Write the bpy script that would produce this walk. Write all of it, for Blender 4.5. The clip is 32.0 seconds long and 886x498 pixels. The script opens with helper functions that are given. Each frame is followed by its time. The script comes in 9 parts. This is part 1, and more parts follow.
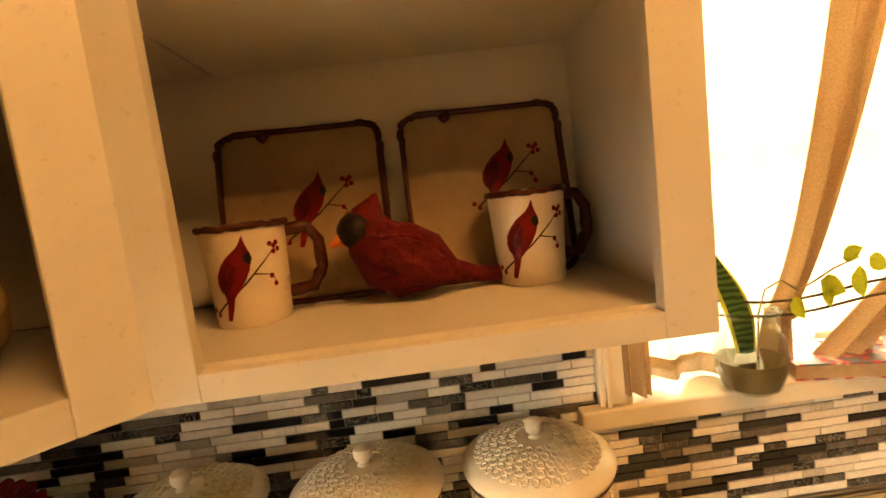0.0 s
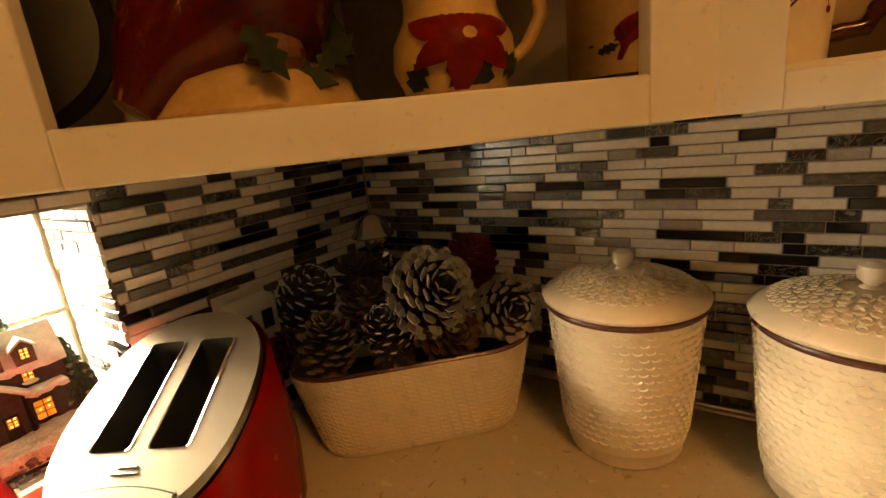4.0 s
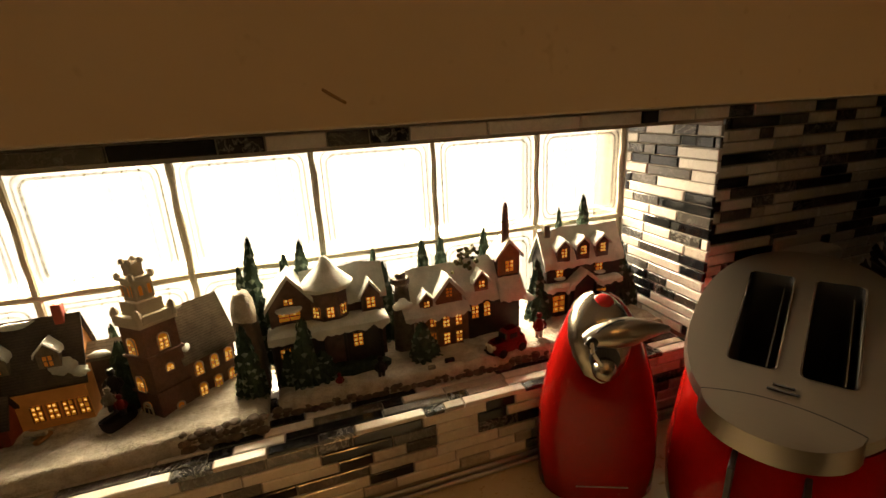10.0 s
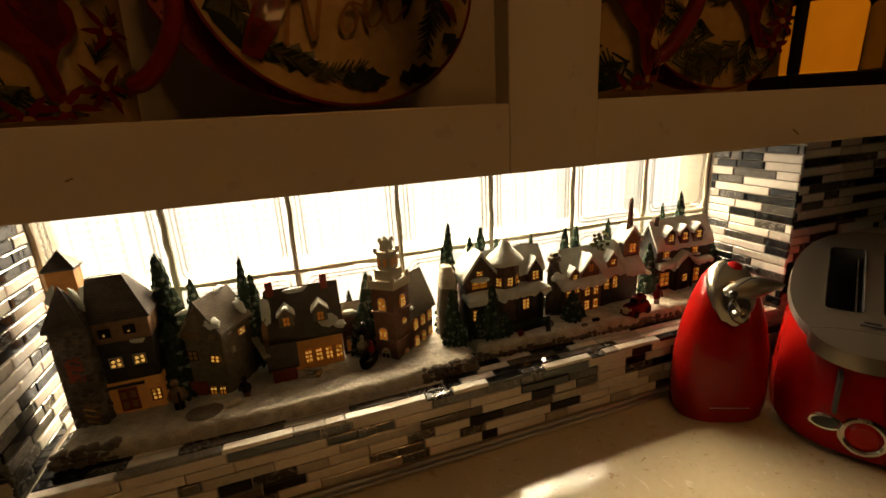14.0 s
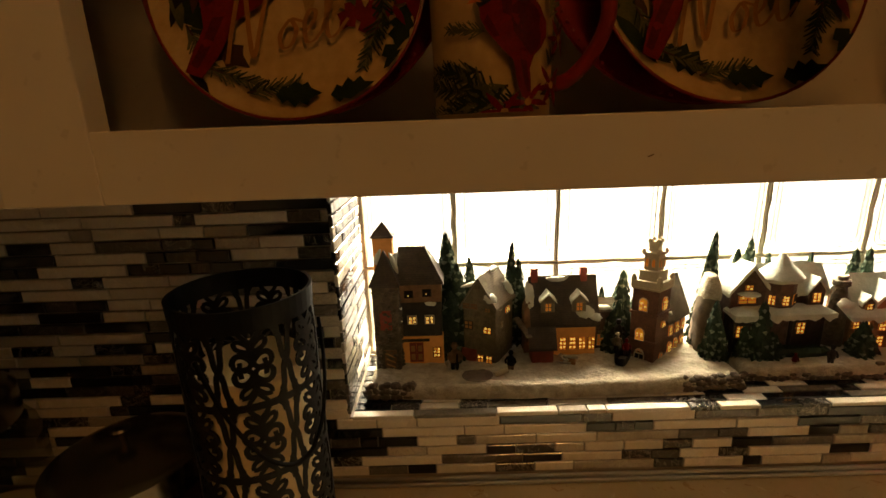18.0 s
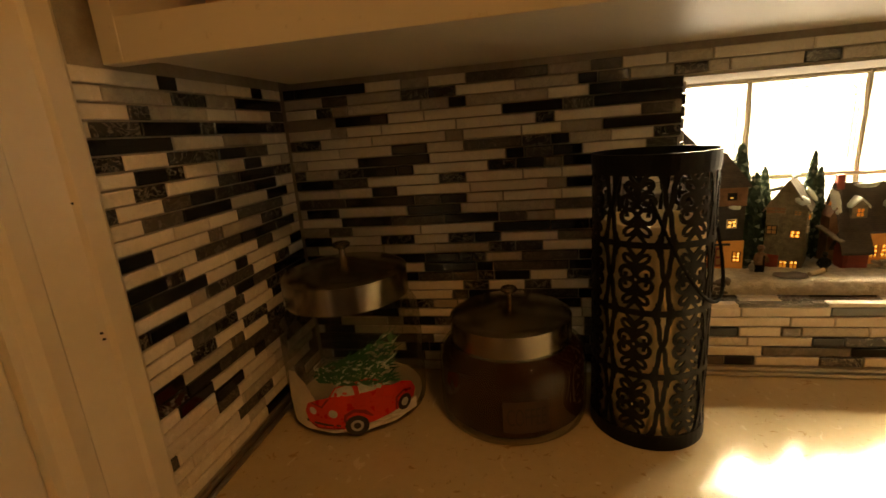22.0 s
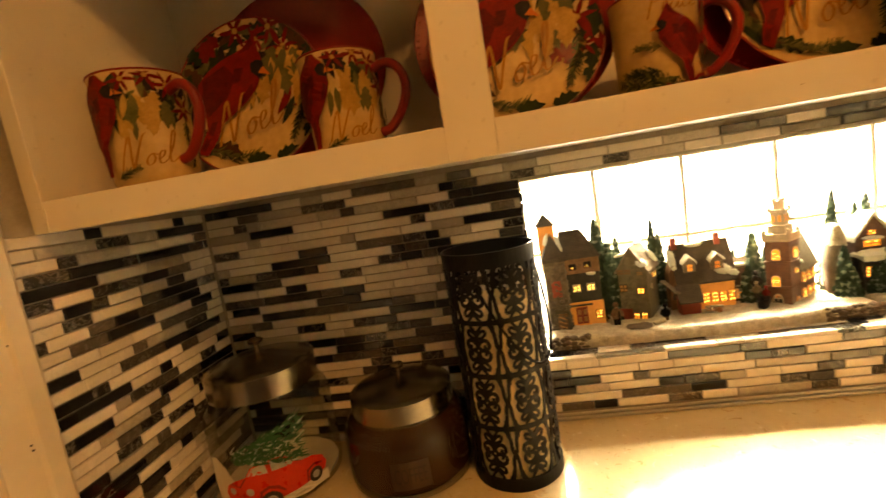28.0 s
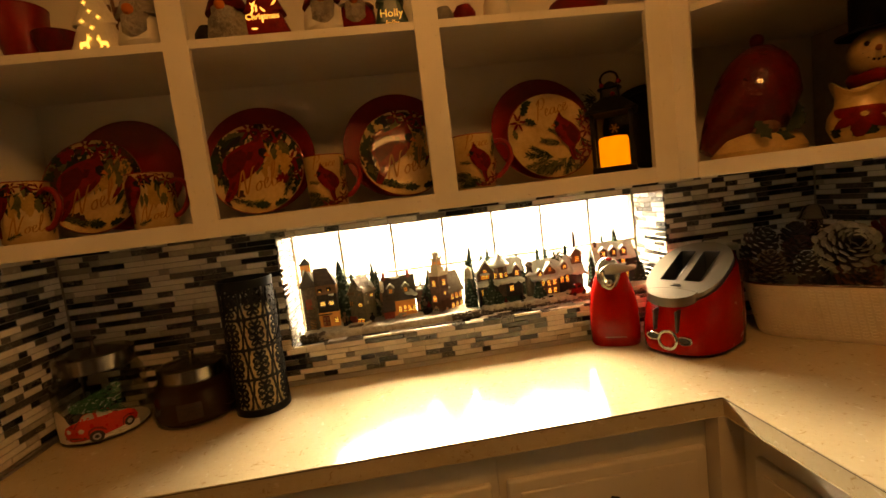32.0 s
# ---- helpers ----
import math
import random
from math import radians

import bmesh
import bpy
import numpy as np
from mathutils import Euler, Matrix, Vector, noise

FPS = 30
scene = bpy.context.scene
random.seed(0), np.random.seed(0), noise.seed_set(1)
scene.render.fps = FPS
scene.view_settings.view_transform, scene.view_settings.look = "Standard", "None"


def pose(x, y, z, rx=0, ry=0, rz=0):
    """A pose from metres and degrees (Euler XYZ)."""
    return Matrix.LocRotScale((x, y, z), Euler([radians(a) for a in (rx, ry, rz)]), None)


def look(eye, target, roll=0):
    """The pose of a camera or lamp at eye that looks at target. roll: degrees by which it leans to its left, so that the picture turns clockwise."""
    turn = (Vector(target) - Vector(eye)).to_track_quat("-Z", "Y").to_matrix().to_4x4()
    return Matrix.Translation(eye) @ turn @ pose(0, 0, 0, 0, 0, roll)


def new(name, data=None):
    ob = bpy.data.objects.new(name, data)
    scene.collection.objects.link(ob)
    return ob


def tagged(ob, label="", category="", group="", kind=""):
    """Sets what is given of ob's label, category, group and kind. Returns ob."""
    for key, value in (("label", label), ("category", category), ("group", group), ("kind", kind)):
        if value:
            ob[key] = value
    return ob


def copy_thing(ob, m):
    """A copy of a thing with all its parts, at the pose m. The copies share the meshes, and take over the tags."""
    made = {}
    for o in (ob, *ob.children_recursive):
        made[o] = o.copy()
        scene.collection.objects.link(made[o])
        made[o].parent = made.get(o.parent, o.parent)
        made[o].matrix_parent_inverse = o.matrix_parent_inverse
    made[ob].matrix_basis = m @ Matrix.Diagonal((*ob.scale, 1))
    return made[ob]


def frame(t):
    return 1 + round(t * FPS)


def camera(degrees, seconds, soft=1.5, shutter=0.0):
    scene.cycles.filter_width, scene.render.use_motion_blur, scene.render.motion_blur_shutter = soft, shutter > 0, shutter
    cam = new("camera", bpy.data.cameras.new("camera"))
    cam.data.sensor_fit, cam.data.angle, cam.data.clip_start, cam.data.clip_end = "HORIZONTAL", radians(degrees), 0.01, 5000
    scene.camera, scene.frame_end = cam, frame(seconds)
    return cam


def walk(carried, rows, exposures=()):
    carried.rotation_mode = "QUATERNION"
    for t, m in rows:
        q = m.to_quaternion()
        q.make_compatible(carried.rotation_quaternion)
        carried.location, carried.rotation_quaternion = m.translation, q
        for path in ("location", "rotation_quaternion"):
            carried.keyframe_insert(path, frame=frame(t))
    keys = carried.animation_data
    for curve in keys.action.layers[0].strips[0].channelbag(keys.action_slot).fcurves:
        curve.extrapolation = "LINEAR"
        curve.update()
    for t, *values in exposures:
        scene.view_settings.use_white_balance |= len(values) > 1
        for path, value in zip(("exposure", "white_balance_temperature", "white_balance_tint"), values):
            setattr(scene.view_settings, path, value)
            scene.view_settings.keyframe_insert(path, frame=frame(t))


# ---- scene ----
cam = camera(88.1, 32.0, shutter=0.2)
PATH = [
    (0, (-0.0080, 0.0010, 1.6290), (0.0830, 1.9863, 1.4051), -6.90),
    (0.5, (0.0840, 0.0070, 1.6180), (0.1640, 1.9888, 1.3610), -8.70),
    (1, (0.1020, 0.0190, 1.5820), (-0.0290, 1.9847, 1.2371), -8.40),
    (1.5, (0.0360, -0.0110, 1.5380), (-0.3321, 1.9214, 1.1769), -6.90),
    (2, (-0.0870, -0.0820, 1.4900), (-0.7640, 1.7759, 1.1900), -5.10),
    (2.5, (-0.2140, -0.1020, 1.4740), (-1.0948, 1.6555, 1.1061), -4.30),
    (4.5, (-0.2910, 0.0590, 1.4410), (-1.3839, 1.6358, 0.8761), -7.10),
    (5, (-0.3040, 0.1340, 1.4270), (-1.3649, 1.6858, 0.7441), -7.60),
    (5.5, (-0.3550, 0.1550, 1.4220), (-1.4862, 1.6213, 0.6668), -7.70),
    (6, (-0.4050, 0.1180, 1.4210), (-1.6809, 1.4759, 0.6941), -7.70),
    (6.5, (-0.4170, 0.0640, 1.4260), (-1.7619, 1.3689, 0.7271), -7.40),
    (7, (-0.3401, -0.0497, 1.4708), (-1.8414, 1.1654, 0.9516), -7.78),
    (7.5, (-0.3099, -0.2353, 1.5049), (-1.9852, 0.8145, 1.2035), -7.77),
    (8, (-0.3586, -0.3674, 1.5100), (-2.1644, 0.4514, 1.2480), -7.24),
    (8.5, (-0.4737, -0.4115, 1.4767), (-2.3615, 0.1276, 1.0952), -4.42),
    (9, (-0.5331, -0.4210, 1.4768), (-2.4292, 0.0191, 1.0175), -4.57),
    (9.5, (-0.5554, -0.3859, 1.4596), (-2.4045, 0.1541, 0.9218), -3.88),
    (10, (-0.5658, -0.3619, 1.4458), (-2.3808, 0.2260, 0.8456), -2.96),
    (10.5, (-0.5690, -0.3735, 1.4506), (-2.3112, 0.3773, 0.8172), -3.73),
    (11, (-0.5264, -0.4001, 1.4595), (-2.2540, 0.3910, 0.8354), -4.37),
    (11.5, (-0.4970, -0.4438, 1.4563), (-2.2199, 0.3197, 0.7863), -5.98),
    (12, (-0.4738, -0.5361, 1.4724), (-2.1861, 0.2924, 0.8548), -6.16),
    (12.5, (-0.4895, -0.6153, 1.4685), (-2.2110, 0.1733, 0.8246), -4.54),
    (13, (-0.4930, -0.6663, 1.4706), (-2.2411, 0.0807, 0.8492), -3.55),
    (13.5, (-0.4876, -0.6984, 1.4701), (-2.2527, 0.0201, 0.8631), -2.77),
    (14, (-0.4659, -0.7285, 1.4778), (-2.2824, -0.1102, 0.9135), -3.17),
    (14.5, (-0.4612, -0.7446, 1.4862), (-2.3320, -0.2829, 0.9503), -3.38),
    (16.5, (-0.4443, -0.8261, 1.4949), (-2.3730, -0.7740, 0.9679), -2.44),
    (17, (-0.4435, -0.8551, 1.4784), (-2.3745, -0.9128, 0.9609), -3.31),
    (17.5, (-0.4530, -0.8956, 1.4873), (-2.3837, -0.9490, 0.9681), -2.39),
    (18, (-0.4556, -0.9371, 1.4783), (-2.3871, -0.9602, 0.9601), -2.09),
    (18.5, (-0.4562, -0.9831, 1.4769), (-2.3896, -0.9900, 0.9653), -1.67),
    (19, (-0.4538, -1.0051, 1.4766), (-2.3888, -1.0328, 0.9717), -2.22),
    (19.5, (-0.4470, -1.0253, 1.4733), (-2.3868, -1.0692, 0.9882), -2.07),
    (20, (-0.4153, -1.0595, 1.4701), (-2.3708, -1.0665, 1.0507), -1.75),
    (20.5, (-0.3551, -1.0828, 1.4635), (-2.3152, -1.1762, 1.0771), -2.55),
    (21, (-0.3350, -1.1180, 1.4240), (-2.2836, -1.2060, 0.9821), -5.40),
    (21.5, (-0.3170, -1.2620, 1.3800), (-2.2392, -1.5210, 0.8920), -4.40),
    (22, (-0.2960, -1.3440, 1.3490), (-2.1948, -1.7310, 0.8541), -4.50),
    (22.5, (-0.3090, -1.4050, 1.3270), (-2.1801, -1.9100, 0.8330), -5.40),
    (23, (-0.3290, -1.4480, 1.3040), (-2.1484, -2.1141, 0.8079), -7.30),
    (23.5, (-0.3710, -1.4890, 1.2930), (-2.1875, -2.0922, 0.7128), -6.80),
    (24, (-0.3950, -1.4520, 1.2890), (-2.1948, -2.1009, 0.7061), -10.80),
    (24.5, (-0.3850, -1.4180, 1.2850), (-2.2272, -1.9701, 0.7359), -9.90),
    (26.5, (-0.3190, -1.3660, 1.3220), (-2.2379, -1.7340, 0.8950), -6.40),
    (27, (-0.2760, -1.3370, 1.3770), (-2.1896, -1.7929, 1.0161), -5.80),
    (27.5, (-0.2290, -1.2590, 1.4140), (-2.1421, -1.7620, 1.1190), -6.10),
    (28, (-0.1820, -1.1420, 1.4140), (-2.1436, -1.4301, 1.1509), -9.50),
    (28.5, (-0.1130, -1.0580, 1.4280), (-2.1029, -1.0670, 1.2279), -8.60),
    (29, (-0.0080, -0.9260, 1.4420), (-1.9998, -0.9770, 1.2680), -10.10),
    (29.5, (0.0900, -0.8420, 1.4300), (-1.8942, -0.7680, 1.1900), -8.30),
    (30, (0.1880, -0.7890, 1.4200), (-1.7817, -0.5530, 1.1660), -8.80),
    (30.5, (0.2860, -0.7240, 1.4240), (-1.6667, -0.3901, 1.1490), -7.50),
    (31, (0.3700, -0.6710, 1.4350), (-1.6034, -0.4731, 1.1771), -5.90),
    (31.5, (0.4180, -0.6970, 1.4520), (-1.5642, -0.6240, 1.1960), -5.00),
    (32, (0.4690, -0.7070, 1.4630), (-1.5105, -0.5139, 1.2529), -7.00),
]
# The plan is drawn in units of 0.8 m, with the counter's top at 0.897; TRUE turns plan units into metres over the floor.
UNIT = 0.8
FLOOR_Z = 0.897 - 0.91 / UNIT
TRUE = Matrix.Scale(UNIT, 4) @ Matrix.Translation((0, 0, -FLOOR_Z))
EXPOSURES = [(0.0, -0.05, 6400, 9), (0.5, -1.0, 6750, 9), (1.0, -1.15, 6650, 10), (2.0, -1.0, 6900, 12), (5.0, -0.45, 7150, 11), (6.0, -0.1, 7100, 10), (7.0, -0.65, 7000, 10), (8.0, -0.98, 6950, 10), (9.0, -1.68, 7450, 16), (9.5, -2.3, 6900, 16), (11.0, -3.25, 6700, 15), (14.0, -3.15, 6800, 15), (17.0, -2.4, 6600, 12), (20.0, -2.35, 7050, 12), (21.0, -2.2, 7250, 13), (22.0, -1.45, 7400, 12), (23.0, -0.22, 6600, 10), (24.0, 0.42, 6700, 10), (26.5, 0.1, 6600, 9), (28.0, -0.15, 7450, 11), (29.0, -0.75, 7750, 14), (31.0, -1.25, 7650, 16), (32.0, -1.3, 7650, 16)]
walk(cam, [(t, look(TRUE @ Vector(eye), TRUE @ Vector(target), roll)) for t, eye, target, roll in PATH], EXPOSURES)

# ---- light ----
world = bpy.data.worlds.new("world")
scene.world = world
world.use_nodes = True
wn = world.node_tree.nodes
sky = wn.new("ShaderNodeTexSky")
sky.sky_type, sky.sun_disc, sky.sun_elevation, sky.sun_rotation = "NISHITA", False, radians(35), radians(200)
world.node_tree.links.new(sky.outputs[0], wn["Background"].inputs[0])
wn["Background"].inputs[1].default_value = 0.1

# ---- materials ----


class Mat:
    """A node material built up step by step."""

    def __init__(self, name, rough=0.5, metal=0.0, spec=0.5, coat=0.0):
        self.m = bpy.data.materials.new(name)
        self.m.use_nodes = True
        self.n, self.l = self.m.node_tree.nodes, self.m.node_tree.links
        self.b = self.n["Principled BSDF"]
        self.set("Roughness", rough), self.set("Metallic", metal), self.set("Specular IOR Level", spec), self.set("Coat Weight", coat)
        self.co = self.n.new("ShaderNodeTexCoord").outputs["Object"]

    def set(self, key, value):
        self.b.inputs[key].default_value = value

    def noise(self, scale, detail=4, vec=None, rough=0.55, distort=0.0):
        t = self.n.new("ShaderNodeTexNoise")
        t.inputs["Scale"].default_value, t.inputs["Detail"].default_value = scale, detail
        t.inputs["Roughness"].default_value, t.inputs["Distortion"].default_value = rough, distort
        self.l.new(vec or self.co, t.inputs["Vector"])
        return t.outputs["Fac"]

    def ramp(self, fac, stops):
        r = self.n.new("ShaderNodeValToRGB")
        e = r.color_ramp.elements
        while len(e) < len(stops):
            e.new(0.5)
        for el, (p, c) in zip(e, stops):
            el.position, el.color = p, (*c, 1) if len(c) == 3 else c
        self.l.new(fac, r.inputs[0])
        return r.outputs[0]

    def mix(self, fac, a, b, kind="MIX"):
        x = self.n.new("ShaderNodeMix")
        x.data_type, x.blend_type = "RGBA", kind
        for sock, v in ((x.inputs[0], fac), (x.inputs[6], a), (x.inputs[7], b)):
            if hasattr(v, "is_linked"):
                self.l.new(v, sock)
            elif isinstance(v, (int, float)):
                sock.default_value = v
            else:
                sock.default_value = (*v, 1)
        return x.outputs[2]

    def math(self, op, a, b=0.0):
        x = self.n.new("ShaderNodeMath")
        x.operation = op
        for sock, v in ((x.inputs[0], a), (x.inputs[1], b)):
            if hasattr(v, "is_linked"):
                self.l.new(v, sock)
            else:
                sock.default_value = v
        return x.outputs[0]

    def colour(self, sock):
        if hasattr(sock, "is_linked"):
            self.l.new(sock, self.b.inputs["Base Color"])
        else:
            self.set("Base Color", (*sock, 1))
        return self

    def rough(self, sock):
        self.l.new(sock, self.b.inputs["Roughness"])
        return self

    def bump(self, height, strength=0.3, distance=0.002):
        x = self.n.new("ShaderNodeBump")
        x.inputs["Strength"].default_value, x.inputs["Distance"].default_value = strength, distance
        self.l.new(height, x.inputs["Height"])
        self.l.new(x.outputs[0], self.b.inputs["Normal"])
        return self

    def glow(self, colour, strength):
        self.set("Emission Color", (*colour, 1)), self.set("Emission Strength", strength)
        return self

    def rnd(self, island=False):
        if island:
            return self.n.new("ShaderNodeNewGeometry").outputs["Random Per Island"]
        return self.n.new("ShaderNodeObjectInfo").outputs["Random"]

    def stretch(self, x, y, z):
        m = self.n.new("ShaderNodeMapping")
        m.inputs["Scale"].default_value = (x, y, z)
        self.l.new(self.co, m.inputs["Vector"])
        return m.outputs[0]


def two_tone(name, a, b, scale=20, rough=0.5, metal=0.0, coat=0.0, bump=0.0, bscale=None, bdist=0.001, spec=0.5):
    """A surface whose colour wanders between a and b, with fine relief and an uneven gloss."""
    k = Mat(name, rough, metal, spec, coat)
    k.colour(k.ramp(k.mix(0.35, k.noise(scale), k.noise(scale * 7)), [(0.32, a), (0.68, b)]))
    k.rough(k.math("MULTIPLY_ADD", k.noise(scale * 2.3), 0.22))
    k.n[-1].inputs[2].default_value = max(rough - 0.11, 0.02)
    if bump:
        k.bump(k.noise(bscale or scale * 6), bump, bdist)
    return k.m


def cabinet_paint():
    k = Mat("cream cabinet paint", 0.42)
    base = k.ramp(k.noise(5), [(0.3, (0.60, 0.555, 0.47)), (0.7, (0.66, 0.615, 0.53))])
    specks = k.ramp(k.noise(95, 2), [(0.27, (0.50, 0.46, 0.38)), (0.33, (1, 1, 1))])
    k.colour(k.mix(0.22, base, k.mix(1.0, base, specks, "MULTIPLY")))
    k.bump(k.mix(0.5, k.noise(140, 3), k.noise(18, 2, k.stretch(1, 1, 4))), 0.12, 0.0012)
    return k.m


def counter_laminate():
    k = Mat("cream flecked laminate", 0.12, spec=0.36)
    base = k.ramp(k.mix(0.4, k.noise(6), k.noise(70, 3)), [(0.3, (0.43, 0.36, 0.23)), (0.7, (0.49, 0.41, 0.275))])
    flake = k.ramp(k.noise(62, 2, k.stretch(1.0, 0.6, 1), distort=1.2), [(0.655, (0, 0, 0)), (0.7, (1, 1, 1))])
    c = k.mix(k.math("MULTIPLY", flake, 0.7), base, (0.3, 0.2, 0.085))
    speck = k.ramp(k.noise(150, 2, k.stretch(0.6, 1.0, 1)), [(0.69, (0, 0, 0)), (0.73, (1, 1, 1))])
    c = k.mix(k.math("MULTIPLY", speck, 0.5), c, (0.24, 0.16, 0.07))
    pale = k.ramp(k.noise(48, 2, k.stretch(0.7, 1.0, 1.3), distort=0.8), [(0.66, (0, 0, 0)), (0.71, (1, 1, 1))])
    k.colour(k.mix(k.math("MULTIPLY", pale, 0.3), c, (0.72, 0.66, 0.52)))
    k.rough(k.ramp(k.noise(30), [(0.3, (0.1,) * 3), (0.7, (0.145,) * 3)]))
    k.bump(k.noise(260, 2), 0.03, 0.0005)
    return k.m


def tile_mat(name, a, b, vein=None, vein_amount=0.0, rough=0.2, coat=0.3, island=False, scale=40):
    k = Mat(name, rough, coat=coat)
    r = k.rnd(island)
    add = k.n.new("ShaderNodeVectorMath")
    add.operation = "MULTIPLY_ADD"
    k.l.new(k.co, add.inputs[0])
    add.inputs[1].default_value = (1, 1, 1)
    comb = k.n.new("ShaderNodeCombineXYZ")
    for i in range(3):
        k.l.new(k.math("MULTIPLY", r, 37.0 * (i + 1)), comb.inputs[i])
    k.l.new(comb.outputs[0], add.inputs[2])
    vec = add.outputs[0]
    c = k.ramp(k.mix(0.5, k.noise(scale, 5, vec, distort=1.5), r), [(0.3, a), (0.7, b)])
    if vein:
        w = k.noise(scale * 0.8, 4, vec, 0.6, 2.5)
        band = k.ramp(k.math("ABSOLUTE", k.math("SUBTRACT", w, 0.5)), [(0.0, (1, 1, 1)), (0.035, (0, 0, 0))])
        c = k.mix(k.math("MULTIPLY", band, vein_amount), c, vein)
    k.colour(c)
    k.rough(k.ramp(k.noise(60, 3, vec), [(0.3, (max(rough - 0.08, 0.03),) * 3), (0.7, (rough + 0.1,) * 3)]))
    k.bump(k.noise(130, 3, vec), 0.06, 0.001)
    return k.m


def brushed(name, colour, rough=0.32):
    k = Mat(name, rough, 1.0)
    k.colour(k.ramp(k.noise(900, 2, k.stretch(0.03, 1, 1)), [(0.3, tuple(c * 0.97 for c in colour)), (0.7, colour)]))
    k.rough(k.ramp(k.noise(1200, 2, k.stretch(0.03, 1, 1)), [(0.3, (rough - 0.015,) * 3), (0.7, (rough + 0.02,) * 3)]))
    return k.m


def clear_glass(name, tint=(0.9, 0.93, 0.9), gloss=0.02):
    """Thin clear glass: lets light straight through, with a Fresnel sheen."""
    m = bpy.data.materials.new(name)
    m.use_nodes = True
    n, l = m.node_tree.nodes, m.node_tree.links
    n.remove(n["Principled BSDF"])
    t, g, x, f, p = (n.new("ShaderNode" + s) for s in ("BsdfTransparent", "BsdfGlossy", "MixShader", "LayerWeight", "Math"))
    t.inputs[0].default_value = (*tint, 1)
    g.inputs["Roughness"].default_value = gloss
    f.inputs[0].default_value = 0.22
    p.operation, p.use_clamp = "MULTIPLY_ADD", True
    p.inputs[1].default_value, p.inputs[2].default_value = 0.44, 0.015
    l.new(f.outputs["Facing"], p.inputs[0])
    l.new(p.outputs[0], x.inputs[0]), l.new(t.outputs[0], x.inputs[1]), l.new(g.outputs[0], x.inputs[2])
    l.new(x.outputs[0], n["Material Output"].inputs[0])
    return m


def emitter(name, colour, strength, vary=0.0, scale=8):
    k = Mat(name, 0.6)
    k.colour(tuple(min(c, 0.8) for c in colour))
    if vary:
        k.l.new(k.ramp(k.noise(scale), [(0.3, tuple(c * (1 - vary) for c in colour)), (0.7, colour)]), k.b.inputs["Emission Color"])
        k.set("Emission Strength", strength)
    else:
        k.glow(colour, strength)
    return k.m


PAINT = cabinet_paint()
COUNTER = counter_laminate()
WALL = two_tone("beige wall paint", (0.42, 0.36, 0.26), (0.5, 0.43, 0.32), 6, 0.7, bump=0.2, bscale=180)
TRIM = two_tone("cream gloss trim paint", (0.7, 0.63, 0.5), (0.78, 0.71, 0.58), 9, 0.38, bump=0.12, bscale=70)
GROUT = two_tone("grey grout", (0.27, 0.235, 0.19), (0.37, 0.325, 0.265), 60, 0.85, bump=0.3, bscale=400)
# for the unseen walls: dark so that they bounce less light
DIMWALL = two_tone("dark brown low-bounce wall", (0.06, 0.045, 0.03), (0.09, 0.07, 0.05), 6, 0.7, bump=0.2, bscale=180)
FLOOR = two_tone("brown floor vinyl", (0.07, 0.045, 0.028), (0.12, 0.08, 0.05), 12, 0.45, bump=0.1)
CEIL = two_tone("dull tan ceiling paint", (0.36, 0.33, 0.28), (0.42, 0.39, 0.34), 9, 0.8, bump=0.3, bscale=150)
TILES = {}
for kind, island in (("single", False), ("joined", True)):
    TILES[kind] = [
        tile_mat("white marble tile " + kind, (0.68, 0.62, 0.54), (0.82, 0.77, 0.69), (0.46, 0.42, 0.36), 0.2, 0.22, 0.3, island, 25),
        tile_mat("black glass tile " + kind, (0.005, 0.005, 0.006), (0.012, 0.012, 0.014), None, 0, 0.12, 0.2, island),
        tile_mat("dark veined marble tile " + kind, (0.014, 0.013, 0.012), (0.05, 0.046, 0.041), (0.46, 0.44, 0.39), 0.45, 0.22, 0.3, island, 34),
        tile_mat("grey stone tile " + kind, (0.045, 0.04, 0.034), (0.105, 0.094, 0.079), (0.36, 0.33, 0.28), 0.2, 0.2, 0.3, island, 30),
        tile_mat("pale grey marble tile " + kind, (0.37, 0.33, 0.275), (0.58, 0.53, 0.46), (0.28, 0.255, 0.22), 0.5, 0.2, 0.3, island, 38),
    ]
STEEL = brushed("brushed steel", (0.42, 0.38, 0.32), 0.3)
NICKEL = brushed("satin nickel", (0.6, 0.56, 0.48), 0.38)
CHROME = Mat("chrome", 0.06, 1.0).colour((0.82, 0.8, 0.76)).m
BLACK = two_tone("black painted metal", (0.003, 0.003, 0.003), (0.008, 0.0075, 0.007), 40, 0.42, bump=0.1, spec=0.14)
BLACKP = two_tone("black plastic", (0.01, 0.01, 0.01), (0.025, 0.024, 0.023), 30, 0.45)
GLASS = clear_glass("clear glass", (0.88, 0.9, 0.87))
REDP = two_tone("red enamel", (0.2, 0.003, 0.002), (0.26, 0.005, 0.003), 8, 0.24, coat=0.25, spec=0.06)
REDG = two_tone("dark red glaze", (0.13, 0.005, 0.004), (0.2, 0.008, 0.006), 10, 0.4, coat=0.3, bump=0.05, spec=0.2)
CREAM = two_tone("cream ceramic glaze", (0.62, 0.53, 0.39), (0.72, 0.63, 0.48), 12, 0.3, coat=0.3, bump=0.05)
IVORY = two_tone("ivory painted glaze", (0.34, 0.225, 0.075), (0.54, 0.385, 0.165), 14, 0.5, coat=0.45, spec=0.25)

# ---- mesh tools ----


